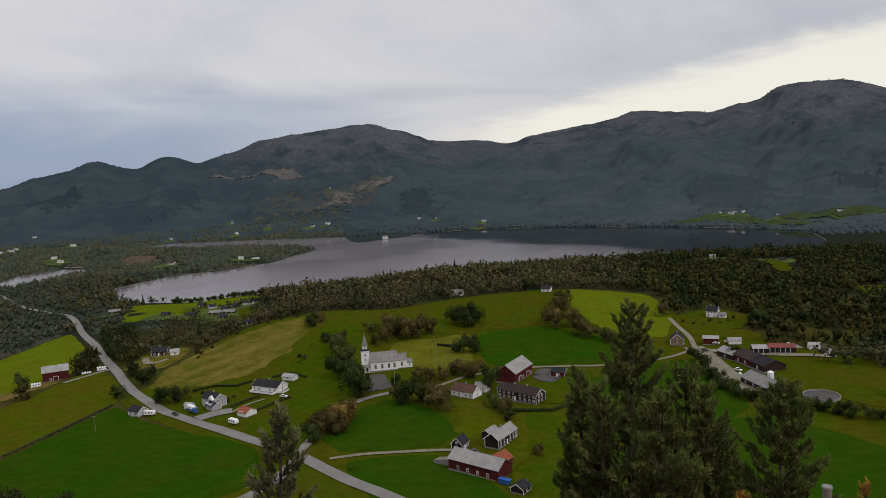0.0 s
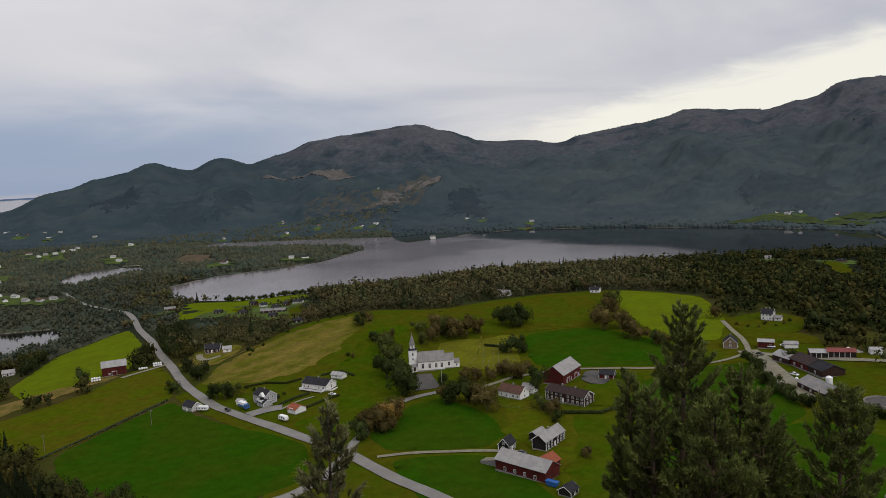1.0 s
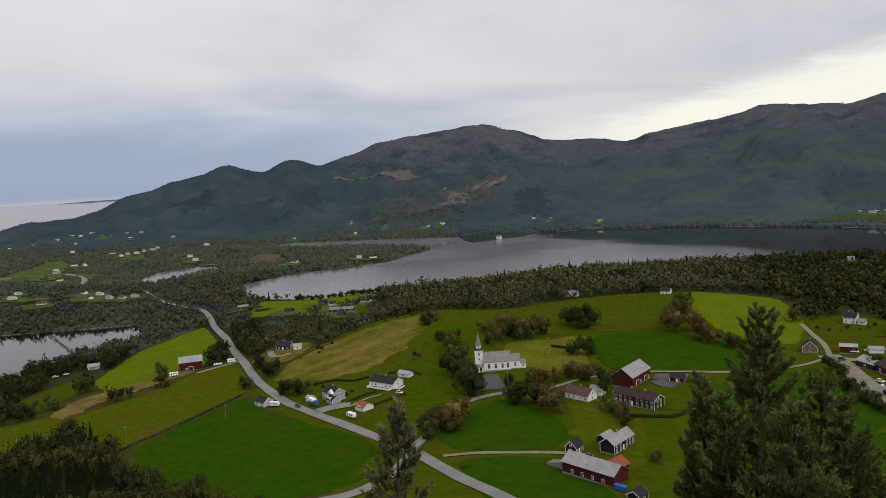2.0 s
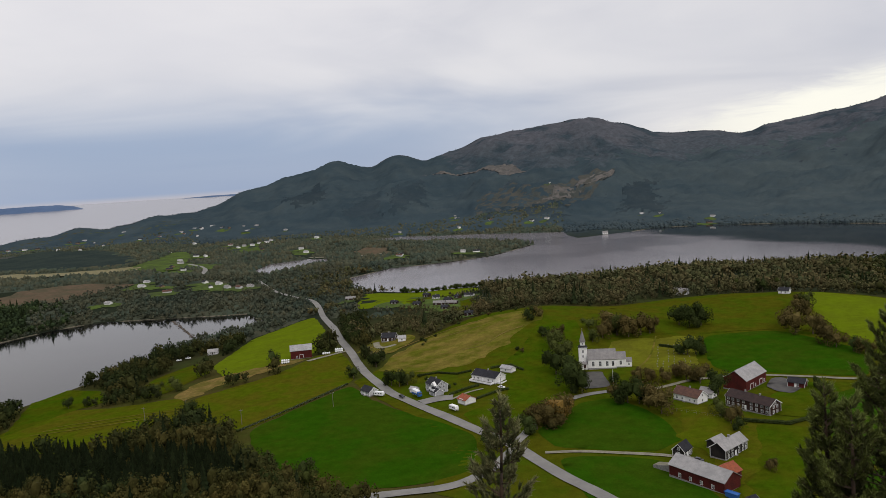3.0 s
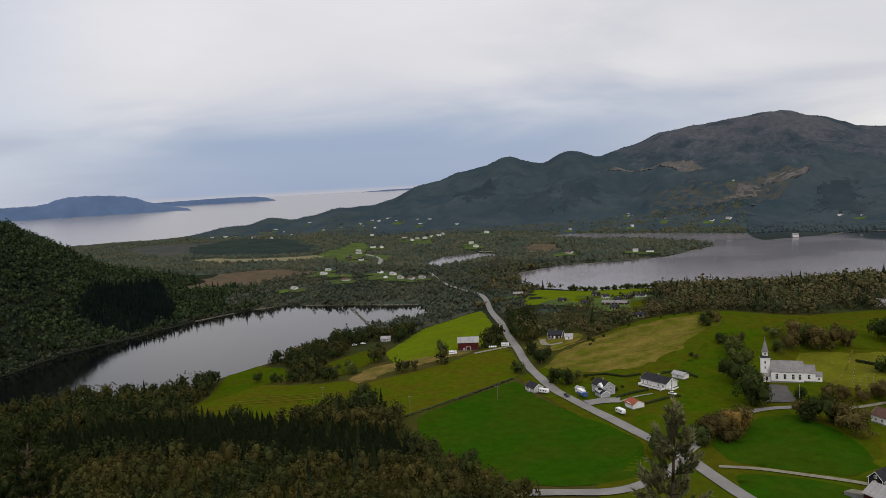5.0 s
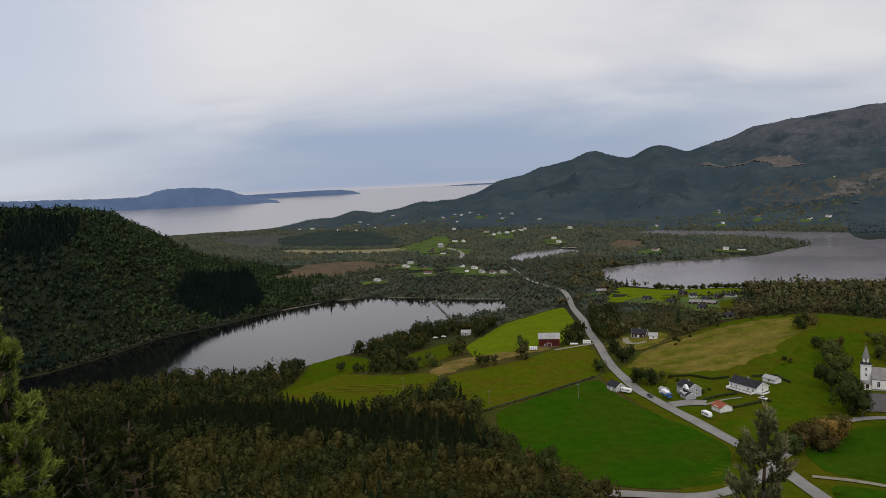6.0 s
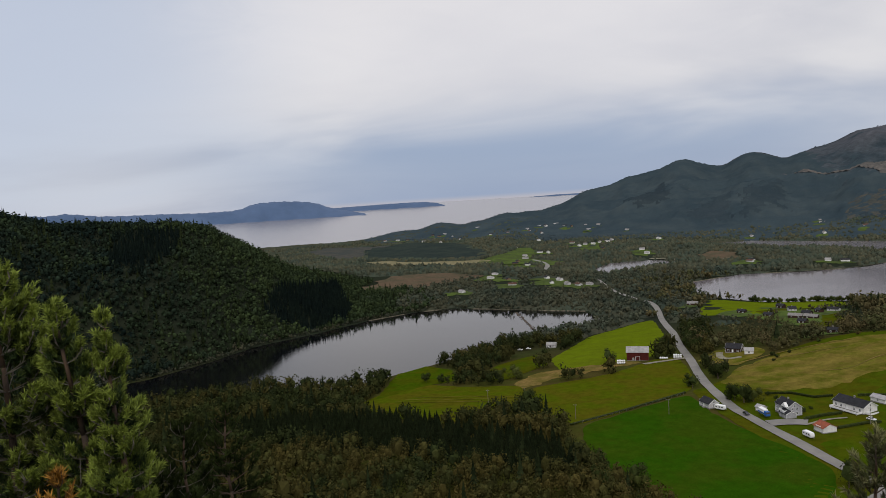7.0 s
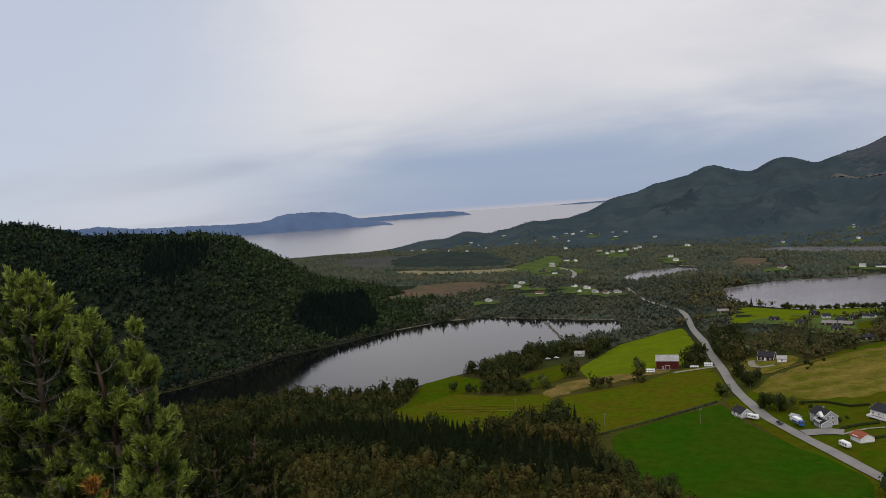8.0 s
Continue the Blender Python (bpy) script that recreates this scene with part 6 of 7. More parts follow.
def hedge(label, line, w, h, seed):
    rng = np.random.RandomState(seed)
    c, s = [], []
    for (ax, ay), (bx, by) in zip(line, line[1:]):
        n = max(2, int(math.hypot(bx - ax, by - ay) / 0.45))
        for k in range(n):
            for zz in (0.3, 0.75):
                px, py = ax + (bx - ax) * k / n + rng.normal(0, 0.1), ay + (by - ay) * k / n + rng.normal(0, 0.1)
                c.append((px, py, height(px, py) + 0.3 + zz * h))
                s.append((w * 0.6, w * 0.6, h * 0.42))
    v, f = blobs(rng, c, s)
    tagged(new("hedge", mesh_from("hedge", v, f, [LEAF_DARK])), label, "hedge")


hedge("clipped dark hedge below the farmhouse", [(30, 352), (48, 346), (56, 352), (62, 364), (66, 372)], 1.3, 1.5, 1)
hedge("dark clipped hedge in the churchyard", [(-9, 492), (6, 488)], 1.2, 1.6, 2)
hedge("low dark hedge round the bungalow garden", [(-116, 384), (-108, 384), (-98, 398), (-92, 402)], 1.0, 1.2, 3)
hedge("dark hedge behind the bungalow", [(-112, 442), (-100, 446), (-90, 436)], 1.0, 1.3, 4)
hedge("dark hedge beside the garden path", [(-125, 392), (-119, 402), (-112, 410)], 1.1, 1.3, 7)
hedge("rough hedge between the villa garden and the meadow", [(-158, 430), (-146, 436), (-132, 432), (-124, 438)], 1.0, 1.1, 8)
hedge("round clipped bush by the villa", [(-130, 405), (-129, 406)], 1.8, 2.0, 9)
house("garden_shed", "small white shed beside the parked bus", "shed", -152, 398, -20, 4.5, 3.6, 2.3, 1.0, WHITE_WOOD, PALE_ROOF, (), 1, 0, False)
hedge("tall dark hedge by the lane", [(70, 398), (69, 408)], 1.4, 5.0, 5)
def reeds(line, seed):
    rng = np.random.RandomState(seed)
    c, s = [], []
    for (ax, ay), (bx, by) in zip(line, line[1:]):
        n = int(math.hypot(bx - ax, by - ay) / 1.2)
        for k in range(n):
            c.append((ax + (bx - ax) * k / n + rng.normal(0, 1.0), ay + (by - ay) * k / n + rng.normal(0, 1.0), 0.15))
            s.append((0.9, 0.9, 0.25))
    v, f = blobs(rng, c, s)
    tagged(new("reed_bed", mesh_from("reed_bed", v, f, [BARK])), "brown reed bed growing out into the lake", "reeds", kind="stuff")


hedge("overgrown field boundary along the pasture", [(-228, 331), (-214, 371), (-201, 416)], 1.1, 0.9, 6)


def fence(label, line, step, h):
    ob = thing("fence", label, "fence", Matrix())
    post = Shape().tube((0, 0, -0.3), (0, 0, h), 0.06, 0.05, 6).mesh("post", POST_WOOD)
    tops = []
    for (ax, ay), (bx, by) in zip(line, line[1:]):
        n = max(1, int(math.hypot(bx - ax, by - ay) / step))
        for k in range(n):
            px, py = ax + (bx - ax) * k / n, ay + (by - ay) * k / n
            pz = height(px, py) + 0.4
            part("post", post, ob, "", pose(px, py, pz))
            tops.append((px, py, pz))
    wire = Shape()
    for a, b in zip(tops, tops[1:]):
        for zz in (0.4, 0.95):
            wire.tube((a[0], a[1], a[2] + h * zz), (b[0], b[1], b[2] + h * zz), 0.012, 0.012, 4, False)
    part("wire", wire.mesh("wire", TIN), ob)


fence("wooden post and wire fence below the cottage", [(0, 365), (14, 358), (26, 352)], 5.0, 1.5)
fence("wire fence along the pasture", [(-226, 332), (-212, 372), (-199, 417)], 5.0, 1.2)
fence("wire fence between the hay fields", [(-277, 349), (-306, 392)], 5.0, 1.2)


def power_pole(x, y, angle=0):
    ob = thing("power_pole", "weathered wooden power pole in the fields", "power pole", pose(x, y, height(x, y), 0, 0, angle), "power poles")
    part("mast", Shape().tube((0, 0, -0.5), (0, 0, 9.0), 0.15, 0.10, 8).mesh("mast", POST_WOOD), ob)
    arm = part("crossarm", Shape().box(-1.0, -0.06, 8.3, 1.0, 0.06, 8.45).mesh("crossarm", POST_WOOD), ob)
    for k in (-0.85, 0, 0.85):
        part("insulator", Shape().tube((k, 0, 8.45), (k, 0, 8.7), 0.05, 0.04, 8).mesh("insulator", TRIM), arm)


for px_, py_ in ((-300, 345), (-232, 342), (-190, 372), (-96, 398), (100, 400)):
    power_pole(px_, py_, 30)

def heap(label, x, y, r, h, mat, seed):
    rng = np.random.RandomState(seed)
    rows = [[(r * q * math.cos(6.2832 * k / 14) * rng.uniform(0.85, 1.15), r * q * math.sin(6.2832 * k / 14) * rng.uniform(0.85, 1.15), h * (1 - q ** 1.3) * rng.uniform(0.85, 1.15) - 0.3) for k in range(14)] for q in (1.0, 0.7, 0.4, 0.12)]
    v = [p for row in rows for p in row] + [(0, 0, h)]
    f = [(i * 14 + k, i * 14 + (k + 1) % 14, (i + 1) * 14 + (k + 1) % 14, (i + 1) * 14 + k) for i in range(3) for k in range(14)]
    bm = bmesh.new()
    vs = [bm.verts.new(p) for p in v]
    for q in f:
        bm.faces.new([vs[i] for i in q])
    for k in range(14):
        bm.faces.new((vs[42 + k], vs[42 + (k + 1) % 14], vs[56]))
    me = bpy.data.meshes.new("heap")
    bm.to_mesh(me)
    bm.free()
    me.materials.append(mat)
    ob = new("heap", me)
    ob.matrix_basis = pose(x, y, height(x, y) + 0.45)
    tagged(ob, label, "heap", "heaps in the yard")


heap("pale gravel heap beside the farm yard", 226, 412, 4.0, 1.8, GRAVEL, 1)
heap("grey rubble heap beside the farm yard", 216, 408, 3.2, 1.4, CONCRETE, 2)
heap("brown earth heap behind the machine shed", 222, 424, 4.5, 1.7, MOOR, 3)
heap("pale sand heap by the slurry tank", 163, 341, 3.5, 1.2, GRAVEL, 4)

heap("pale rubble heap beyond the machine shed", 207, 427, 3.0, 1.2, CONCRETE, 5)
heap("pale gravel heap beyond the machine shed", 219, 430, 3.4, 1.3, GRAVEL, 6)
heap("heap of pale planks and stones at the wood's edge", 219, 416, 3.6, 1.2, STONE, 7)
car("white van parked beyond the machine shed", 203, 429, 20, WHITE_CAR, 0.0)
car("white car parked at the lane corner", 166, 447, -20, WHITE_CAR, 0.0)
car("white car parked by the lakeside house", -405, 514, 40, WHITE_CAR)
car("white car parked by the lakeside house", -400, 520, 25, WHITE_CAR)
car("white car parked at the long barn", 156, 388, -60, WHITE_CAR, 0.0)

# the cut post close below the viewer
post_x, post_y = 12 * math.sin(radians(27.8)), 12 * math.cos(radians(27.8))
post_top = EYE - 12 * math.tan(radians(22.95))
post_ob = thing("wooden_post", "weathered round post with a pale cut top", "post", pose(post_x, post_y, height(post_x, post_y)))
post_h = post_top - height(post_x, post_y)
part("stem", Shape().tube((0, 0, -0.3), (0.02, 0, post_h), 0.074, 0.068, 14).mesh("stem", POST_WOOD), post_ob)
part("cap", Shape().tube((0.02, 0, post_h), (0.02, 0, post_h + 0.03), 0.082, 0.075, 14).mesh("cap", CONCRETE), post_ob, "pale cut top")
reeds([(-548, 692), (-508, 655), (-462, 612)], 3)

# ---- woods ----
NEAR_LEAFY = [leaf_crown(80 + s, 190, 0.046, 0.80, 0.9, 0.08, 2, 0.24) for s in range(6)]
LEAFY = [leaf_crown(s, 100, 0.068, 0.80, 0.92, 0.04, 2, 0.27) for s in range(5)]
BUSHY = [leaf_crown(20 + s, 66, 0.072, 0.74, 0.94, 0.04, 1, 0.2) for s in range(6)]
LOW_TREE = [leaf_crown(50 + s, 18, 0.115, 0.80, 0.96, 0.02, 1, 0.24) for s in range(6)]
FAR_TREE = [dome_crown(40 + s, 1.0, 1.0) for s in range(6)]
SPRUCES = [spruce_crown(60 + s, 8, 7) for s in range(3)]
FAR_SPRUCE = [spruce_crown(70 + s, 4, 5, 0.42) for s in range(3)]

SPRUCE_STAND = [(-440, 205), (-412, 238), (-392, 268), (-336, 288), (-292, 290), (-262, 292), (-225, 300), (-192, 288), (-190, 258), (-230, 252), (-286, 242), (-360, 220), (-430, 190)]
DARK_STANDS = [[(-735, 457), (-796, 519), (-891, 685), (-718, 578), (-698, 544), (-677, 482)], [(-796, 310), (-897, 360), (-874, 434), (-811, 392), (-767, 331)]]


def autumn(x, y, size, seed, level=0.0):
    return np.clip(0.5 + level + 0.5 * waves(x, y, size, seed) + np.random.RandomState(seed).uniform(-0.3, 0.3, len(x)), 0, 1)


# below the viewer, towards the western lake
x, y = spread_points(1, 24, 80, 150, 690, 6.8)
r = np.hypot(x, y)
stand = shore_distance(x, y, SPRUCE_STAND) < 0
conifer = np.random.RandomState(3).uniform(size=len(x)) < 0.07
rng = np.random.RandomState(4)
tall = np.where(r < 400, 7.5 + 7 * rng.uniform(size=len(x)) ** 0.8, 7.5 + 8 * rng.uniform(size=len(x)))
lower = ~conifer & ~stand
for name, band, protos in (("broadleaf_wood", lower & (r < 400), NEAR_LEAFY), ("lakeside_broadleaf_wood", lower & (r >= 400), LEAFY)):
    wood(name, "mixed broad-leaved wood turning to autumn colours", protos, LEAF, x[band], y[band], tall[band], 5, autumn(x[band], y[band], 90, 6, -0.1 if protos is NEAR_LEAFY else -0.35), squat=(0.6, 0.95) if protos is NEAR_LEAFY else (0.62, 0.95), smooth=False)
wood("scattered_spruces", "single dark spruces in the broad-leaved wood", SPRUCES, SPRUCE, x[conifer], y[conifer], tall[conifer] * 1.2, 6)
x, y = spread_points(15, 24, 86, 150, 520, 4.4)
stand = shore_distance(x, y, SPRUCE_STAND) < 0
x, y = x[stand], y[stand]
wood("spruce_stand", "dark planted spruce stand below the wood", SPRUCES, SPRUCE, x, y, np.random.RandomState(12).uniform(7, 11, len(x)), 16, squat=(1.3, 2.0), tint=np.zeros(len(x)))
x, y = spread_points(14, 44, 86, 80, 150, 5.5)
wood("hillside_wood", "young trees on the steep slope", LEAFY, LEAF, x, y, np.random.RandomState(8).uniform(3, 6, len(x)), 7, autumn(x, y, 40, 9, -0.1))
# between the farms and the main lake; low trees among the hamlet's houses
HAMLET_LAND = [(-345, 640), (-300, 600), (-200, 575), (-160, 600), (-150, 660), (-200, 770), (-225, 860), (-285, 722)]
x, y = spread_points(2, -36, 32, 470, 1180, 6.9)
keep = np.degrees(np.arctan2(-x, y)) < 26 + 5 * waves(x, y, 90, 15)
x, y = x[keep], y[keep]
opening = waves(x, y, 150, 17) + 0.25 * waves(x, y, 40, 18)
x, y = x[opening > -0.5], y[opening > -0.5]
rng = np.random.RandomState(5)
conifer = rng.uniform(size=len(x)) < 0.05 + 0.3 * (waves(x, y, 200, 3) > 0.7)
tall = (5.5 + 8.5 * rng.uniform(size=len(x))) * (1 + 0.3 * waves(x, y, 38, 21)) * np.where(shore_distance(x, y, HAMLET_LAND) < 0, 0.5, 1.0)
# the eastern end takes the darker leaf material
east_end = np.degrees(np.arctan2(-x, y)) < -13 + 4 * waves(x, y, 60, 22)
near = ~conifer & ~east_end & (np.hypot(x, y) < 730)
wood("lakeside_wood", "mixed wood between the farms and the lake", BUSHY, LEAF_FAR, x[near], y[near], tall[near], 9, autumn(x[near], y[near], 55, 7, 0.0), squat=(0.75, 1.15))
near = ~conifer & ~east_end & (np.hypot(x, y) >= 730)
wood("lakeside_wood", "mixed wood along the lake shore", LOW_TREE, LEAF_FAR, x[near], y[near], tall[near], 18, autumn(x[near], y[near], 55, 7, 0.0), squat=(0.75, 1.15))
near = ~conifer & east_end
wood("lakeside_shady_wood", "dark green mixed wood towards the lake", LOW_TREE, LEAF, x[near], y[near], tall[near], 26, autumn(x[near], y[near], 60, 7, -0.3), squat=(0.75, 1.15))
wood("lakeside_spruces", "scattered dark spruces in the lakeside wood", FAR_SPRUCE, SPRUCE, x[conifer], y[conifer], tall[conifer] * 1.15, 10)
x, y = spread_points(12, -46, -24, 240, 470, 7.5)
wood("corner_wood", "dark wood behind the farm sheds", BUSHY, LEAF_FAR, x, y, np.random.RandomState(6).uniform(8, 13, len(x)), 11, autumn(x, y, 90, 5, -0.2))
# hill across the western lake
x, y = spread_points(3, 44, 79, 640, 1250, 5.8)
r, b = np.hypot(x, y), np.degrees(np.arctan2(-x, y))
keep = (r < np.interp(b, [50, 58, 64], [1210, 1120, 1040]) + 40) & (b > 47 + 3.5 * waves(x, y, 70, 14))
x, y = x[keep], y[keep]
dark = np.minimum.reduce([shore_distance(x, y, s) for s in DARK_STANDS]) < 0
rng = np.random.RandomState(7)
conifer = ~dark & (rng.uniform(size=len(x)) < 0.1)
plain = ~dark & ~conifer
tall = 6 + 8 * rng.uniform(size=len(x)) ** 1.3
wood("hill_wood", "dense mixed wood on the hill across the lake", LOW_TREE, HILL_WOOD, x[plain], y[plain], tall[plain], 12, np.clip(autumn(x[plain], y[plain], 120, 8, -0.35) + np.clip((66 - np.degrees(np.arctan2(-x, y))) / 10, 0, 0.6)[plain], 0, 1), squat=(0.75, 1.15))
wood("hill_spruces", "scattered spruces on the hill", FAR_SPRUCE, SPRUCE, x[conifer], y[conifer], tall[conifer] * 1.2, 13)
x, y = spread_points(16, 44, 88, 640, 1330, 5.6)
dark = np.minimum.reduce([shore_distance(x, y, s) for s in DARK_STANDS]) < 0
x, y = x[dark], y[dark]
wood("spruce_plantation", "near-black spruce plantations on the hill", FAR_SPRUCE, PLANTATION, x, y, np.random.RandomState(13).uniform(11, 15, len(x)), 17, tint=np.zeros(len(x)))
# scrub on the far bank of the western lake
bank = np.array(LAKE_WEST[1:11], float)
rng = np.random.RandomState(41)
seg = rng.randint(0, len(bank) - 1, 620)
u = rng.uniform(size=620)[:, None]
x, y = ((1 - u) * bank[seg] + u * bank[seg + 1]).T
away = np.hypot(x, y)
out = rng.uniform(1.0, 16.0, 620)
x, y = x * (1 + out / away), y * (1 + out / away)
dry = shore_distance(x, y, LAKE_WEST) > 0.8
x, y = x[dry], y[dry]
wood("shore_scrub", "brownish scrub along the far bank of the lake", LOW_TREE, LOW_LEAVES, x, y, rng.uniform(2.5, 6, len(x)), 24, autumn(x, y, 60, 5, 0.2))
# low country round the ponds and the village: a low uneven canopy with single trees above it
LOW_DARK = [(-1545, 1310), (-1613, 1504), (-1355, 1476), (-1083, 1264), (-1011, 1170), (-1123, 1112), (-1286, 1088)]


def lowland(x, y, b, r):
    return ~((b > 47 + 3.5 * waves(x, y, 70, 14)) & (r < 1330)) & ~((b < 26 + 5 * waves(x, y, 90, 15)) & (r < 1180)) & ~((b < 36) & (r > 2000))


x, y, b, r = polar_grid(8, 60, 0.2, 690, 2640, 6.0)
z = ground_z(x, y)
cover = np.clip(0.75 + 0.9 * waves(x, y, 210, 4) + 0.5 * waves(x, y, 50, 9), 0, 1) * lowland(x, y, b, r) * ~open_land(x.ravel(), y.ravel()).reshape(x.shape)
dark = shore_distance(x, y, LOW_DARK) + 15 * waves(x, y, 60, 8) < 0
cover = np.where(dark & lowland(x, y, b, r), 1.0, cover)
lift = np.where(dark, 4.0 + 3.0 * crowns(x, y, 7.0, 3), 0.6 + 5.0 * crowns(x, y, 7.5, 4) * (0.6 + 0.6 * waves(x, y, 31, 6)))
shade = np.clip(0.45 + 0.5 * waves(x, y, 240, 9) + 0.25 * waves(x, y, 40, 10), 0, 1)
canopy("lowland_wood", "low mixed woods round the ponds and village", LOW_TREES, x, y, z, cover, lift, shade, ~dark)
canopy("lowland_spruces", "dark spruce wood in the low country", DARK_STAND, x, y, z, cover, lift, shade, dark)
x, y = spread_points(4, 8, 60, 690, 2400, 8.0)
r, b = np.hypot(x, y), np.degrees(np.arctan2(-x, y))
keep = lowland(x, y, b, r) & (shore_distance(x, y, LOW_DARK) > 8) & (np.random.RandomState(2).uniform(size=len(x)) < np.interp(r, [700, 1300, 2400], [1.3, 0.75, 0.5]) * (1.0 + 0.6 * waves(x, y, 210, 4)))
x, y, r = x[keep], y[keep], r[keep]
tall = np.random.RandomState(8).uniform(4.5, 9.5, len(x)) * np.interp(r, [1150, 1300], [1.4, 1.0])
near = r < 1230
for name, label, protos, band in (("pond_side_trees", "mixed trees between the lakes and the ponds", LOW_TREE, near), ("village_trees", "single trees round the far village", FAR_TREE, ~near)):
    wood(name, label, protos, LOW_LEAVES, x[band], y[band], tall[band], 23, autumn(x[band], y[band], 200, 9, 0.0), squat=(0.7, 1.1))
# mountains: mixed forest up to the tree line, with dark planted stands
STANDS = [[(-846, 2170), (-779, 2300), (-700, 2094), (-779, 2000)], [(-490, 1949), (-349, 1977), (-268, 2071), (-260, 1872), (-457, 1895)], [(-122, 2120), (-36, 2240), (-10, 1904), (-110, 1925)],
          [(630, 1860), (793, 1890), (792, 1707), (688, 1594), (585, 1731)], [(915, 1720), (1020, 1710), (959, 1580), (870, 1605)], [(-1256, 2211), (-1187, 2350), (-1036, 2117), (-1138, 2060)], [(-935, 2031), (-897, 2210), (-800, 1969), (-896, 1945)]]
MOUNTAIN_FOOT = ([-35, -26, -17, -9, 0, 8, 15, 25, 31, 36, 41, 46, 50], [1440, 1570, 1670, 1750, 1800, 1810, 1860, 1920, 2050, 2200, 2330, 2420, 2500])


def tree_line(x, y, b):
    return 150 + 38 * waves(x, y, 420, 12) + 14 * waves(x, y, 90, 13) + 55 * ease((-6 - b) / 10) + 150 * ease((b - 15) / 4)


x, y, b, r = polar_grid(-35, 50, 0.17, 1430, 2960, 6.2)
z = ground_z(x, y)
foot, crest = np.interp(b, *MOUNTAIN_FOOT), np.interp(b, [31, 41, 50], [3000, 2740, 2680])
cover = np.clip((tree_line(x, y, b) - z) / 45 + 0.5 + 0.25 * waves(x, y, 60, 19), 0, 1) * np.clip((r - foot + 25) / 30, 0, 1) * np.clip((crest - 30 - r) / 30, 0, 1)
cover *= np.where(shore_distance(x, y, HEATH) < 0, np.clip(0.5 + waves(x, y, 45, 20), 0, 1), 1.0)
for outline in FELLED + [q for _, label, _, q in FIELDS if "far shore" in label]:
    cover *= np.clip(shore_distance(x, y, outline) / 12, 0, 1)
for hx, hy in SHORE_HOUSES + COAST_VILLAGE:
    cover *= np.clip((np.hypot(x - hx * 0.99, y - hy * 0.99) - 12) / 12, 0, 1)
dark = np.minimum.reduce([shore_distance(x, y, q) for q in STANDS]) + 24 * waves(x, y, 110, 4) + 16 * waves(x, y, 34, 5) < 0
lift = np.where(dark, 3.0 + 5.0 * crowns(x, y, 10.0, 2), 1.0 + 5.0 * crowns(x, y, 13.0, 1) * (0.7 + 0.5 * waves(x, y, 47, 6)))
# the bearing term paints haze: slopes grow paler towards the east
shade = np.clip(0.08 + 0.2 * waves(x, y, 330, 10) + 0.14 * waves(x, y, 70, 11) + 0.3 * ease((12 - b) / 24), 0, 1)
canopy("mountain_forest", "mixed forest on the mountain slopes", HAZY_HILL_TREES, x, y, z, cover, lift, shade, ~dark)
canopy("mountain_spruces", "dark spruce stands on the mountain slopes", HAZY_SPRUCE, x, y, z, cover, lift, shade, dark)
# looser trees at the foot, stunted ones along the skyline
x, y = spread_points(5, -35, 50, 1420, 2980, 8.6)
r, b = np.hypot(x, y), np.degrees(np.arctan2(-x, y))
z = ground_z(x, y)
foot, crest = np.interp(b, *MOUNTAIN_FOOT), np.interp(b, [31, 41, 50], [3000, 2740, 2680])
rng = np.random.RandomState(31)
draw = rng.uniform(size=len(x))
keep = (~((b > 8) & (r < 1900)) & (r < crest - 60) & (r > foot - 130) & (r < foot + 40) & (draw < 0.8))
sx, sy = x[keep], y[keep]
# the same eastward haze goes into this tint
wood("mountain_edge_trees", "single trees at the foot of the mountains", FAR_TREE, HAZY_HILL_TREES, sx, sy, rng.uniform(5, 8.5, len(sx)), 15, np.clip(0.2 + 0.25 * waves(sx, sy, 70, 11) + 0.3 * ease((12 - b[keep]) / 24), 0, 1), squat=(1.0, 1.5), smooth=True, sink=1.0)
top = (np.abs(r - crest + 12) < 30) & (draw < 0.42 + 0.3 * waves(x, y, 300, 5))
wood("ridge_trees", "dark stunted trees along the mountain skyline", LOW_TREE, RIDGE_TREES, x[top], y[top], 2.0 + 4.0 * np.random.RandomState(9).uniform(0, 1, top.sum()) ** 2, 19, squat=(1.0, 2.2), sink=1.0)

# single trees round the farms, the church and the road: x, y, height, kind
TREES_CHURCH = [(-79, 478, 15, "L"), (-76, 495, 12, "R"), (-68, 452, 17, "L"), (-69, 431, 15, "D"), (-56, 400, 19, "D"), (-49, 393, 15, "D"), (-60, 430, 14, "L"), (-53, 494, 11, "L"), (-87, 501, 9, "D"),
                (-65, 340, 14, "R"), (-60, 344, 16, "R"), (-56, 354, 15, "G"), (-55, 362, 13, "R"), (-68, 334, 11, "D"), (-64, 350, 12, "R"), (-44, 522, 17, "R"), (-38, 513, 19, "L"), (-30, 510, 18, "R"), (-22, 517, 17, "R"), (-16, 521, 14, "R"),
                (-47, 503, 14, "R"), (-58, 519, 11, "L")]
TREES_MEADOW = [(4, 549, 17, "D"), (11, 544, 19, "D"), (19, 549, 16, "D"), (-105, 534, 12, "D"), (-100, 542, 11, "R"), (-88, 499, 8, "D"), (88, 589, 14, "R"), (90, 561, 16, "R"), (78, 526, 17, "R"), (88, 523, 17, "R"),
                (92, 498, 16, "R"), (95, 488, 13, "R"), (96, 596, 14, "L"), (75, 546, 15, "R"), (102, 477, 11, "D"), (107, 471, 12, "R"), (58, 700, 13, "L"), (75, 679, 13, "D"), (88, 712, 13, "L"), (159, 538, 12, "R")]
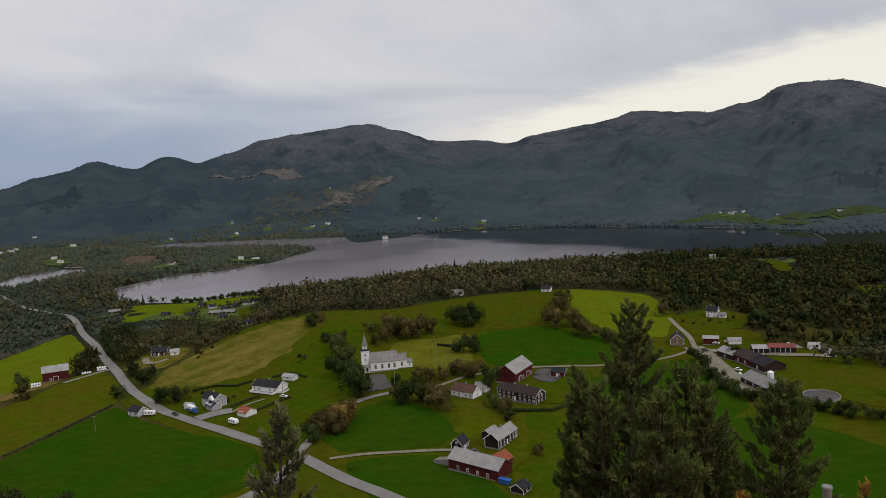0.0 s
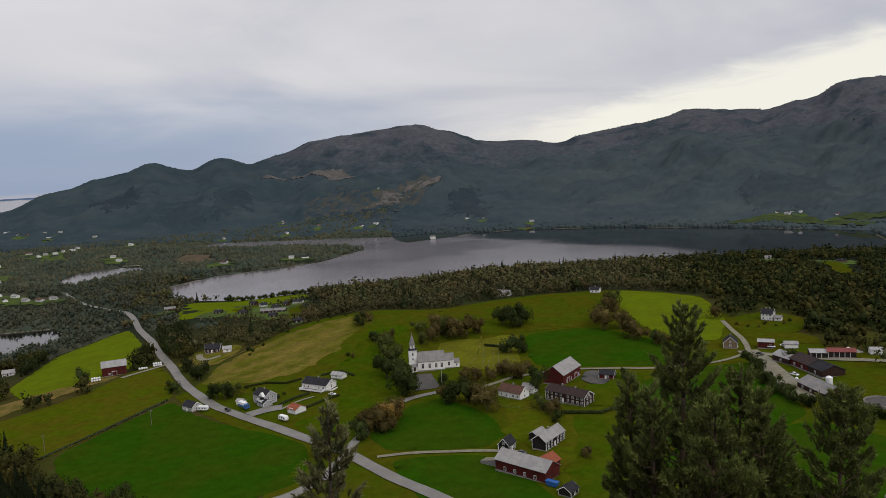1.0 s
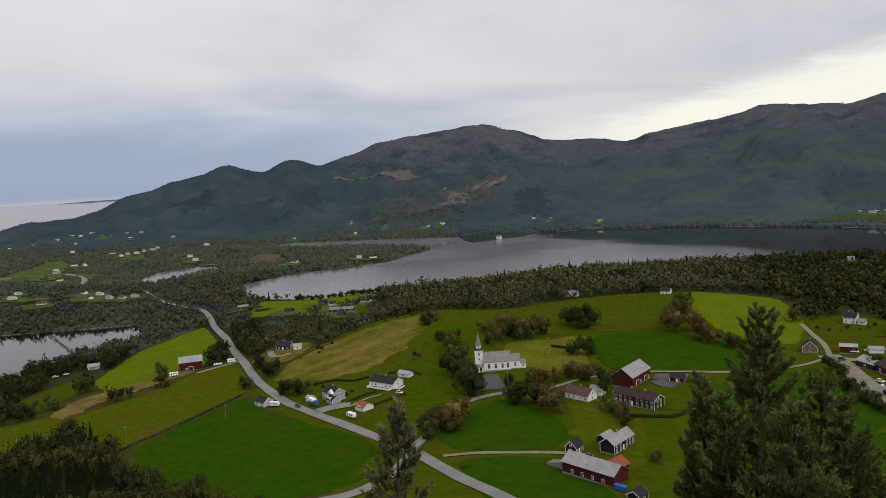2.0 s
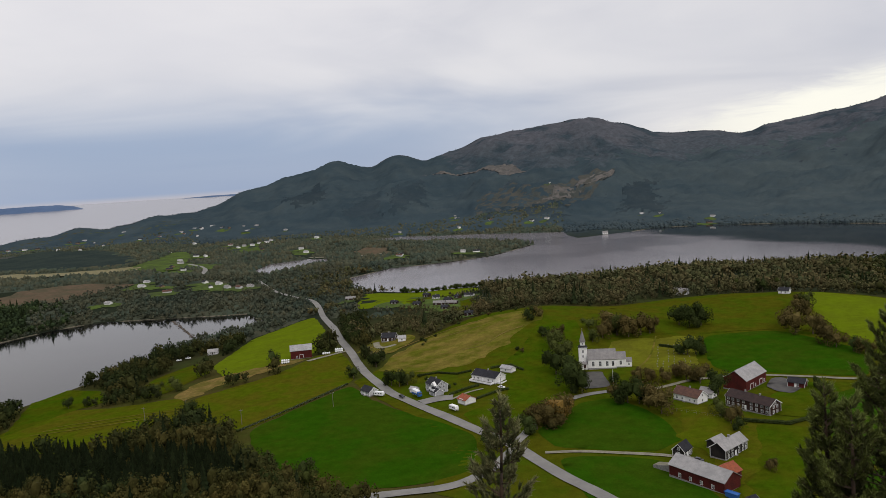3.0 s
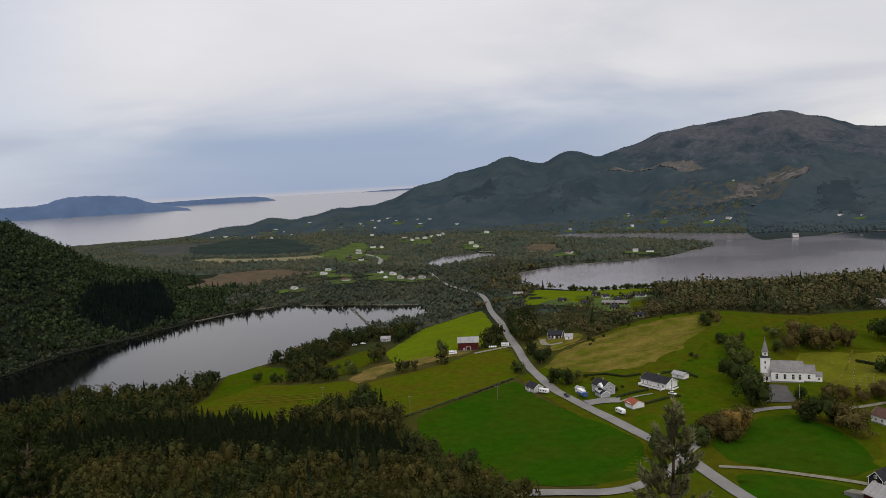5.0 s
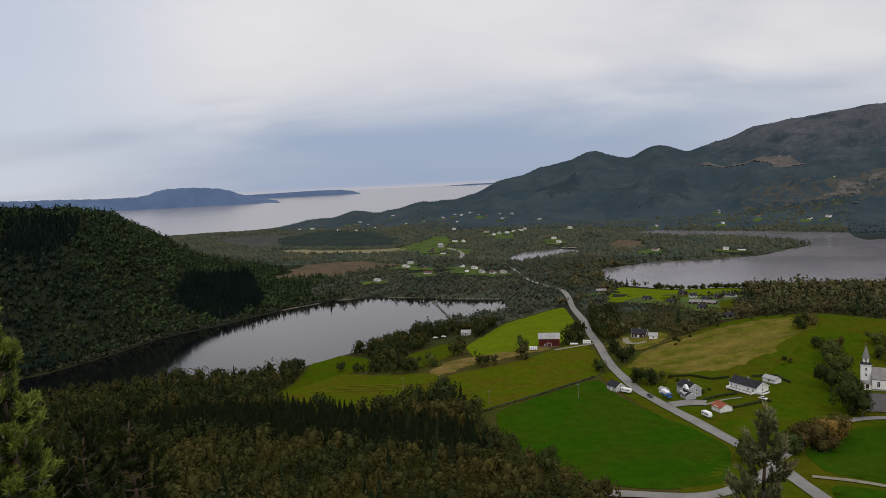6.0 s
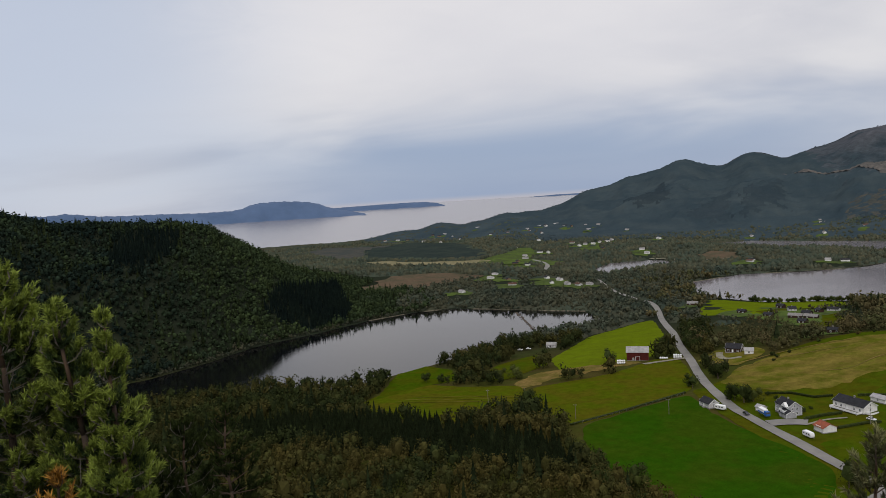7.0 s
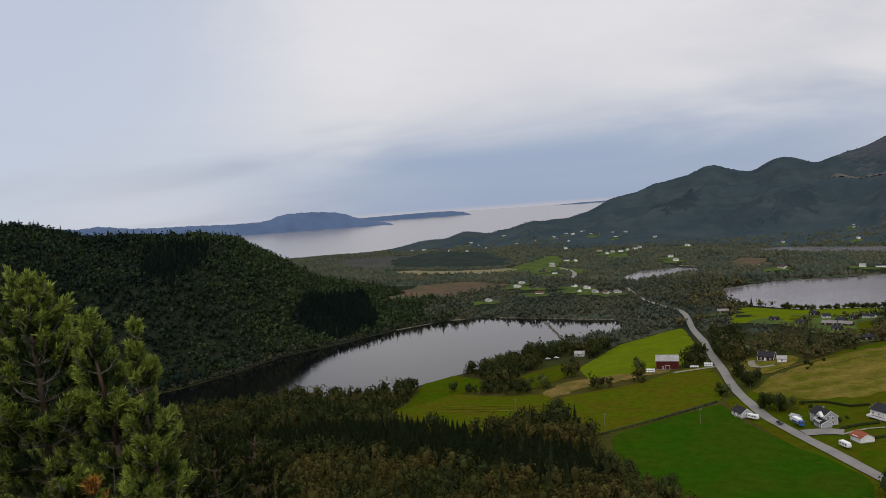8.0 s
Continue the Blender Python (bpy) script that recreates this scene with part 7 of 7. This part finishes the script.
TREES_FARM = [(8, 476, 15, "D"), (13, 476, 13, "D"), (6, 418, 13, "R"), (13, 414, 12, "R"), (-30, 382, 11, "R"), (-24, 378, 15, "D"), (-18, 376, 15, "D"), (-12, 373, 14, "R"), (-7, 362, 15, "R"), (-20, 414, 10, "R"),
              (-13, 413, 10, "R"), (-6, 414, 9, "R"), (-32, 412, 8, "D"), (0, 424, 9, "R"), (3, 428, 9, "R"), (21, 393, 14, "D"), (24, 349, 10, "R"), (20, 360, 9, "L"), (34, 296, 6, "R"), (27, 340, 7, "D")]
TREES_ROAD = [(-83, 311, 12, "D"), (-290, 474, 11, "D"), (-198, 457, 14, "D"), (-203, 430, 10, "D"), (-282, 546, 10, "D"), (-286, 558, 9, "D"), (-263, 556, 14, "D"), (-247, 530, 13, "D"), (-169, 412, 11, "D"), (-163, 410, 12, "D"), (-159, 414, 10, "L"),
              (164, 414, 9, "D"), (143, 403, 8, "D"), (-273, 350, 14, "D"), (-400, 388, 8, "D"), (-388, 391, 8, "D"), (-341, 407, 10, "L"), (-331, 414, 12, "L"),
              (-155, 270, 12, "D"), (-150, 264, 9, "L"), (-166, 262, 11, "D"), (-172, 268, 9, "R"), (-160, 256, 12, "D"), (-150, 250, 10, "R"), (-176, 276, 10, "D"), (-140, 252, 9, "D")]
hedge_rng = random.Random(9)


KNOLL = [(-192, 446), (-187, 500), (-171, 543), (-148, 576), (-107, 580), (-98, 530), (-105, 478), (-112, 457), (-136, 447), (-164, 436)]


def hedgerow(line, step, low, high, kinds):
    made = []
    for (ax, ay), (bx, by) in zip(line, line[1:]):
        n = max(1, int(math.hypot(bx - ax, by - ay) / step))
        made += [(ax + (bx - ax) * k / n + hedge_rng.uniform(-2, 2), ay + (by - ay) * k / n + hedge_rng.uniform(-2, 2), hedge_rng.uniform(low, high), hedge_rng.choice(kinds)) for k in range(n)]
    return made


TREES_GARDEN = [(172, 505, 2.6, "D"), (178, 502, 2.2, "R"), (184, 508, 3.0, "D"), (190, 503, 2.0, "L"), (197, 507, 2.8, "R"), (203, 512, 3.2, "D"), (166, 512, 3.4, "R"), (-156, 428, 3.2, "D"), (-150, 424, 2.6, "D"), (-128, 412, 2.4, "D"), (-134, 398, 2.2, "D")]
TREES_KNOLL = [(hedge_rng.uniform(-185, -60), hedge_rng.uniform(455, 575), hedge_rng.uniform(1.6, 4.0), hedge_rng.choice("DDR")) for _ in range(46)]
TREES_KNOLL = [q for q in TREES_KNOLL if abs(float(shore_distance(np.array([q[0]]), np.array([q[1]]), KNOLL)[0])) < 9][:22]
TREES_SHORE = hedgerow([(-332, 860), (-312, 860), (-250, 894), (-208, 912), (-180, 922)], 3.2, 5, 9, "DDDL")
TREES_CORNER = hedgerow([(142, 414), (138, 388), (136, 362), (140, 346), (158, 328), (178, 312), (200, 296), (222, 286)], 4.0, 5.5, 9, "DDDL") + hedgerow([(206, 330), (240, 322)], 5.0, 6, 9, "DDR")
KINDS = {"L": (LEAF_TREE, "green broad-leaved tree"), "R": (LEAF_RUST, "broad-leaved tree with rusty autumn leaves"), "G": (LEAF_GOLD, "broad-leaved tree with golden autumn leaves"), "D": (LEAF_DARK, "dark green bushy broad-leaved tree")}
PLACES = ((TREES_CHURCH, "near the church", "trees near the church"), (TREES_MEADOW, "on the meadow", "trees on the meadow"), (TREES_FARM, "by the farmyard", "trees by the farm"), (TREES_ROAD, "beside a road or field", "trees by the road"), (TREES_CORNER, "on the field edge", "trees on the field edge"), (TREES_SHORE, "in the row along the lake shore", "tree row by the lake"), (TREES_KNOLL, "on the dry knoll", "shrubs on the knoll"), (TREES_GARDEN, "in a garden", "garden shrubs"))
tree_protos = {}
for kind, (mat, words) in KINDS.items():
    for v in range(3):
        cv, cf = leaf_crown(100 + v * 7 + ord(kind), 1000, 0.028, 0.86, 0.9, 0.06, 4)
        crown = mesh_from("crown", cv, cf, [mat])
        stem = trunk_shape(0.72, 0.022, 0.02, 5, v).mesh("trunk", BARK)
        tree_protos[kind, v] = (crown, stem)
pick = random.Random(5)
for rows, where, group in PLACES:
    for tx, ty, th, kind in rows:
        crown, stem = tree_protos[kind, pick.randrange(3)]
        m = pose(tx, ty, height(tx, ty) - 0.2, 0, 0, pick.uniform(0, 360)) @ Matrix.Diagonal((th, th, th * pick.uniform(0.9, 1.08), 1))
        ob = thing("tree", KINDS[kind][1] + " " + where, "tree", m, group)
        part("trunk", stem, ob)
        part("crown", crown, ob)


# ---- pines close to the viewer ----
def pine(seed, h, spread_out, low, needles, tuft_len, density, bare=0, thin=1.0, full=(4, 7)):
    """Meshes of a pine: trunk, branches, needle tufts. h metres high, crown from low * h up, longest branch spread_out."""
    rng = np.random.RandomState(seed)
    trunk = Shape()
    bend = rng.uniform(-0.3, 0.3, 2)
    axis = lambda u: np.array([bend[0] * u * u + 0.06 * math.sin(7 * u + seed), bend[1] * u * u + 0.06 * math.cos(6 * u + seed), h * u])
    levels = np.linspace(0, 1, 9)
    for u0, u1 in zip(levels, levels[1:]):
        trunk.tube(axis(u0), axis(u1), 0.013 * h * (1 - u0) ** 0.8 + 0.012, 0.013 * h * (1 - u1) ** 0.8 + 0.012, 8)
    twigs = Shape()
    tips, ways, young = [axis(1.0)] * 3, [np.array([0, 0, 1.0]), np.array([0.25, 0.1, 0.9]), np.array([-0.2, 0.2, 0.9])], [1.0] * 3
    whorls = int(h * (1 - low) / 0.27)
    for k in range(whorls):
        u = low + (1 - low) * (k + rng.uniform(0, 0.6)) / whorls
        if u > 0.985:
            continue
        crown_u = (u - low) / (1 - low)
        reach = spread_out * (min(1.0, 0.45 + 2.2 * crown_u) * (1 - crown_u) ** 0.75 + 0.07)
        for j in range(rng.randint(*full)):
            a = rng.uniform(0, 6.28)
            L = reach * rng.uniform(0.55, 1.1)
            rise = 0.15 + 0.75 * crown_u + rng.uniform(-0.12, 0.12)
            p0 = axis(u)
            out = np.array([math.cos(a), math.sin(a), 0])
            p1 = p0 + out * L * 0.55 + np.array([0, 0, L * 0.55 * rise * 0.6])
            p2 = p0 + out * L * 0.95 + np.array([0, 0, L * rise])
            w = (0.012 + 0.010 * L) * (0.45 if bare else 0.8)
            twigs.tube(p0, p1, w, w * 0.6, 5, False)
            twigs.tube(p1, p2, w * 0.6, 0.006, 5, False)
            if bare and crown_u < 0.35 and rng.uniform() < bare:
                continue
            n = max(4, int(L * density * 1.4))
            for _ in range(n):
                v = 0.42 + 0.58 * rng.uniform(0, 1) ** 0.7
                base = p0 + (p1 - p0) * v / 0.58 if v < 0.58 else p1 + (p2 - p1) * (v - 0.58) / 0.42
                side = np.array([-math.sin(a), math.cos(a), 0]) * rng.uniform(-1, 1) * L * 0.38 * (1.15 - v)
                tip = base + side + np.array([0, 0, abs(rng.normal(0, 0.07)) + 0.06])
                tips.append(tip)
                # outer tufts paler: new growth, and light on the crown put into the tint
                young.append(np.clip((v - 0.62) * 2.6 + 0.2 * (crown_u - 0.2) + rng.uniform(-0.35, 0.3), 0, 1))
                ways.append(out * 0.5 + side * 0.8 + np.array([0, 0, 0.75]) + rng.normal(scale=0.25, size=3))
                if rng.uniform() < 0.4:
                    twigs.tube(base, tip, 0.007, 0.004, 4, False)
    c, w = np.array(tips), np.array(ways)
    w /= np.linalg.norm(w, axis=1, keepdims=True)
    n, m = len(c), needles
    d = w[:, None] + rng.normal(scale=0.42, size=(n, m, 3))
    d /= np.linalg.norm(d, axis=2, keepdims=True)
    length = tuft_len * rng.uniform(0.6, 1.15, (n, m, 1))
    start = c[:, None] - w[:, None] * tuft_len * rng.uniform(0.0, 0.9, (n, m, 1))
    s = np.cross(d, rng.normal(size=(n, m, 3)))
    s /= np.linalg.norm(s, axis=2, keepdims=True)
    wd = 0.07 * tuft_len * rng.uniform(0.7, 1.4, (n, m, 1)) * 1.2 * thin
    v = np.stack([start - s * wd, start + s * wd, start + d * length], 2).reshape(-1, 3)
    f = np.arange(n * m * 3).reshape(-1, 3)
    tip_tint = np.clip(np.repeat(np.array(young), m)[:, None] * np.array([0.45, 0.45, 1.15]), 0, 1).ravel()
    return trunk, twigs, v, f, tip_tint


def plant_pine(label, bearing, top, away, seed, spread_out, low, leaf, needles=15, tuft_len=0.20, density=17, bare=0.0, thin=1.0, full=(4, 7)):
    """A pine whose tip shows at that bearing and height (degrees) at the range away."""
    x, y = -away * math.sin(radians(bearing)), away * math.cos(radians(bearing))
    z = height(x, y) - 0.15
    h = EYE + away * math.tan(radians(top)) - z
    trunk, twigs, v, f, tip_tint = pine(seed, h, spread_out, low, needles, tuft_len, density, bare, thin, full)
    ob = thing("pine_tree", label, "pine tree", pose(x, y, z), "pines on the slope")
    part("trunk", trunk.mesh("trunk", PINE_BARK, True), ob)
    tagged(part("branchwork", twigs.mesh("branchwork", TWIG if bare else PINE_BARK), ob), kind="stuff")
    tagged(part("crown", mesh_from("crown", v, f, [leaf], tint=tip_tint), ob), kind="stuff")
    return ob


plant_pine("slender young pine on the steep slope below", 14.2, -18.1, 18, 1, 1.75, 0.15, NEEDLE_PALE, 32, 0.18, 7, 0.0, 1.0, (4, 6))
plant_pine("tall dense pine rising above its neighbours", -14.0, -10.8, 26, 2, 3.0, 0.12, NEEDLE, 13)
plant_pine("bushy pine beside a taller one", -10.0, -15.8, 25, 3, 1.9, 0.12, NEEDLE, 13)
plant_pine("bushy pine with a blunt crown", -17.8, -15.2, 27, 4, 2.4, 0.12, NEEDLE, 13)
plant_pine("open-branched pine on the slope", -20.1, -17.0, 25, 5, 2.2, 0.12, NEEDLE, 13)
plant_pine("broad pine standing apart on the slope", -24.6, -16.4, 26, 6, 2.8, 0.12, NEEDLE, 13)
plant_pine("dense pine low on the slope", -12.2, -17.2, 24, 7, 2.2, 0.1, NEEDLE, 13)
plant_pine("small pine in front of taller ones", -16.0, -18.0, 23, 8, 2.6, 0.1, NEEDLE, 13)
plant_pine("large pine with bright green tufts and bare lower twigs", 76.4, -2.9, 13, 9, 2.0, 0.04, NEEDLE_SUNNY, 26, 0.12, 30, 0.1, 1.0, (6, 10))
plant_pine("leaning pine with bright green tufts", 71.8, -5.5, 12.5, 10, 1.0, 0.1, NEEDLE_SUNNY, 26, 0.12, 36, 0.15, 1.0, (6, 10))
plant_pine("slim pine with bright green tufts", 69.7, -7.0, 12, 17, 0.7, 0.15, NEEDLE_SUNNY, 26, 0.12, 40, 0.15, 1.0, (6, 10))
plant_pine("low green pine on the slope", 68.2, -14.3, 16, 11, 1.5, 0.1, NEEDLE_DULL, 22, 0.13, 20, 0.2)
plant_pine("small green pine on the slope", 65.2, -15.0, 18, 18, 1.3, 0.1, NEEDLE_DULL, 20, 0.13, 18, 0.1)
plant_pine("young green pine on the slope", 62.1, -14.9, 22, 12, 1.5, 0.1, NEEDLE_DULL, 16, 0.16, 13)
plant_pine("dark bushy pine below a larger one", 73.0, -11.5, 13, 13, 1.7, 0.1, NEEDLE, 30, 0.12, 18, 0.3, 0.7)
plant_pine("withered brown young pine", 75.2, -16.9, 10, 14, 0.6, 0.1, NEEDLE_BROWN, 15, 0.13, 15)
plant_pine("withered brown young pine", -21.2, -23.9, 16, 15, 0.7, 0.1, NEEDLE_BROWN, 15, 0.13, 15)
plant_pine("young pine with brown needles", -30.8, -22.4, 16, 16, 0.9, 0.1, NEEDLE_BROWN, 15, 0.13, 15)
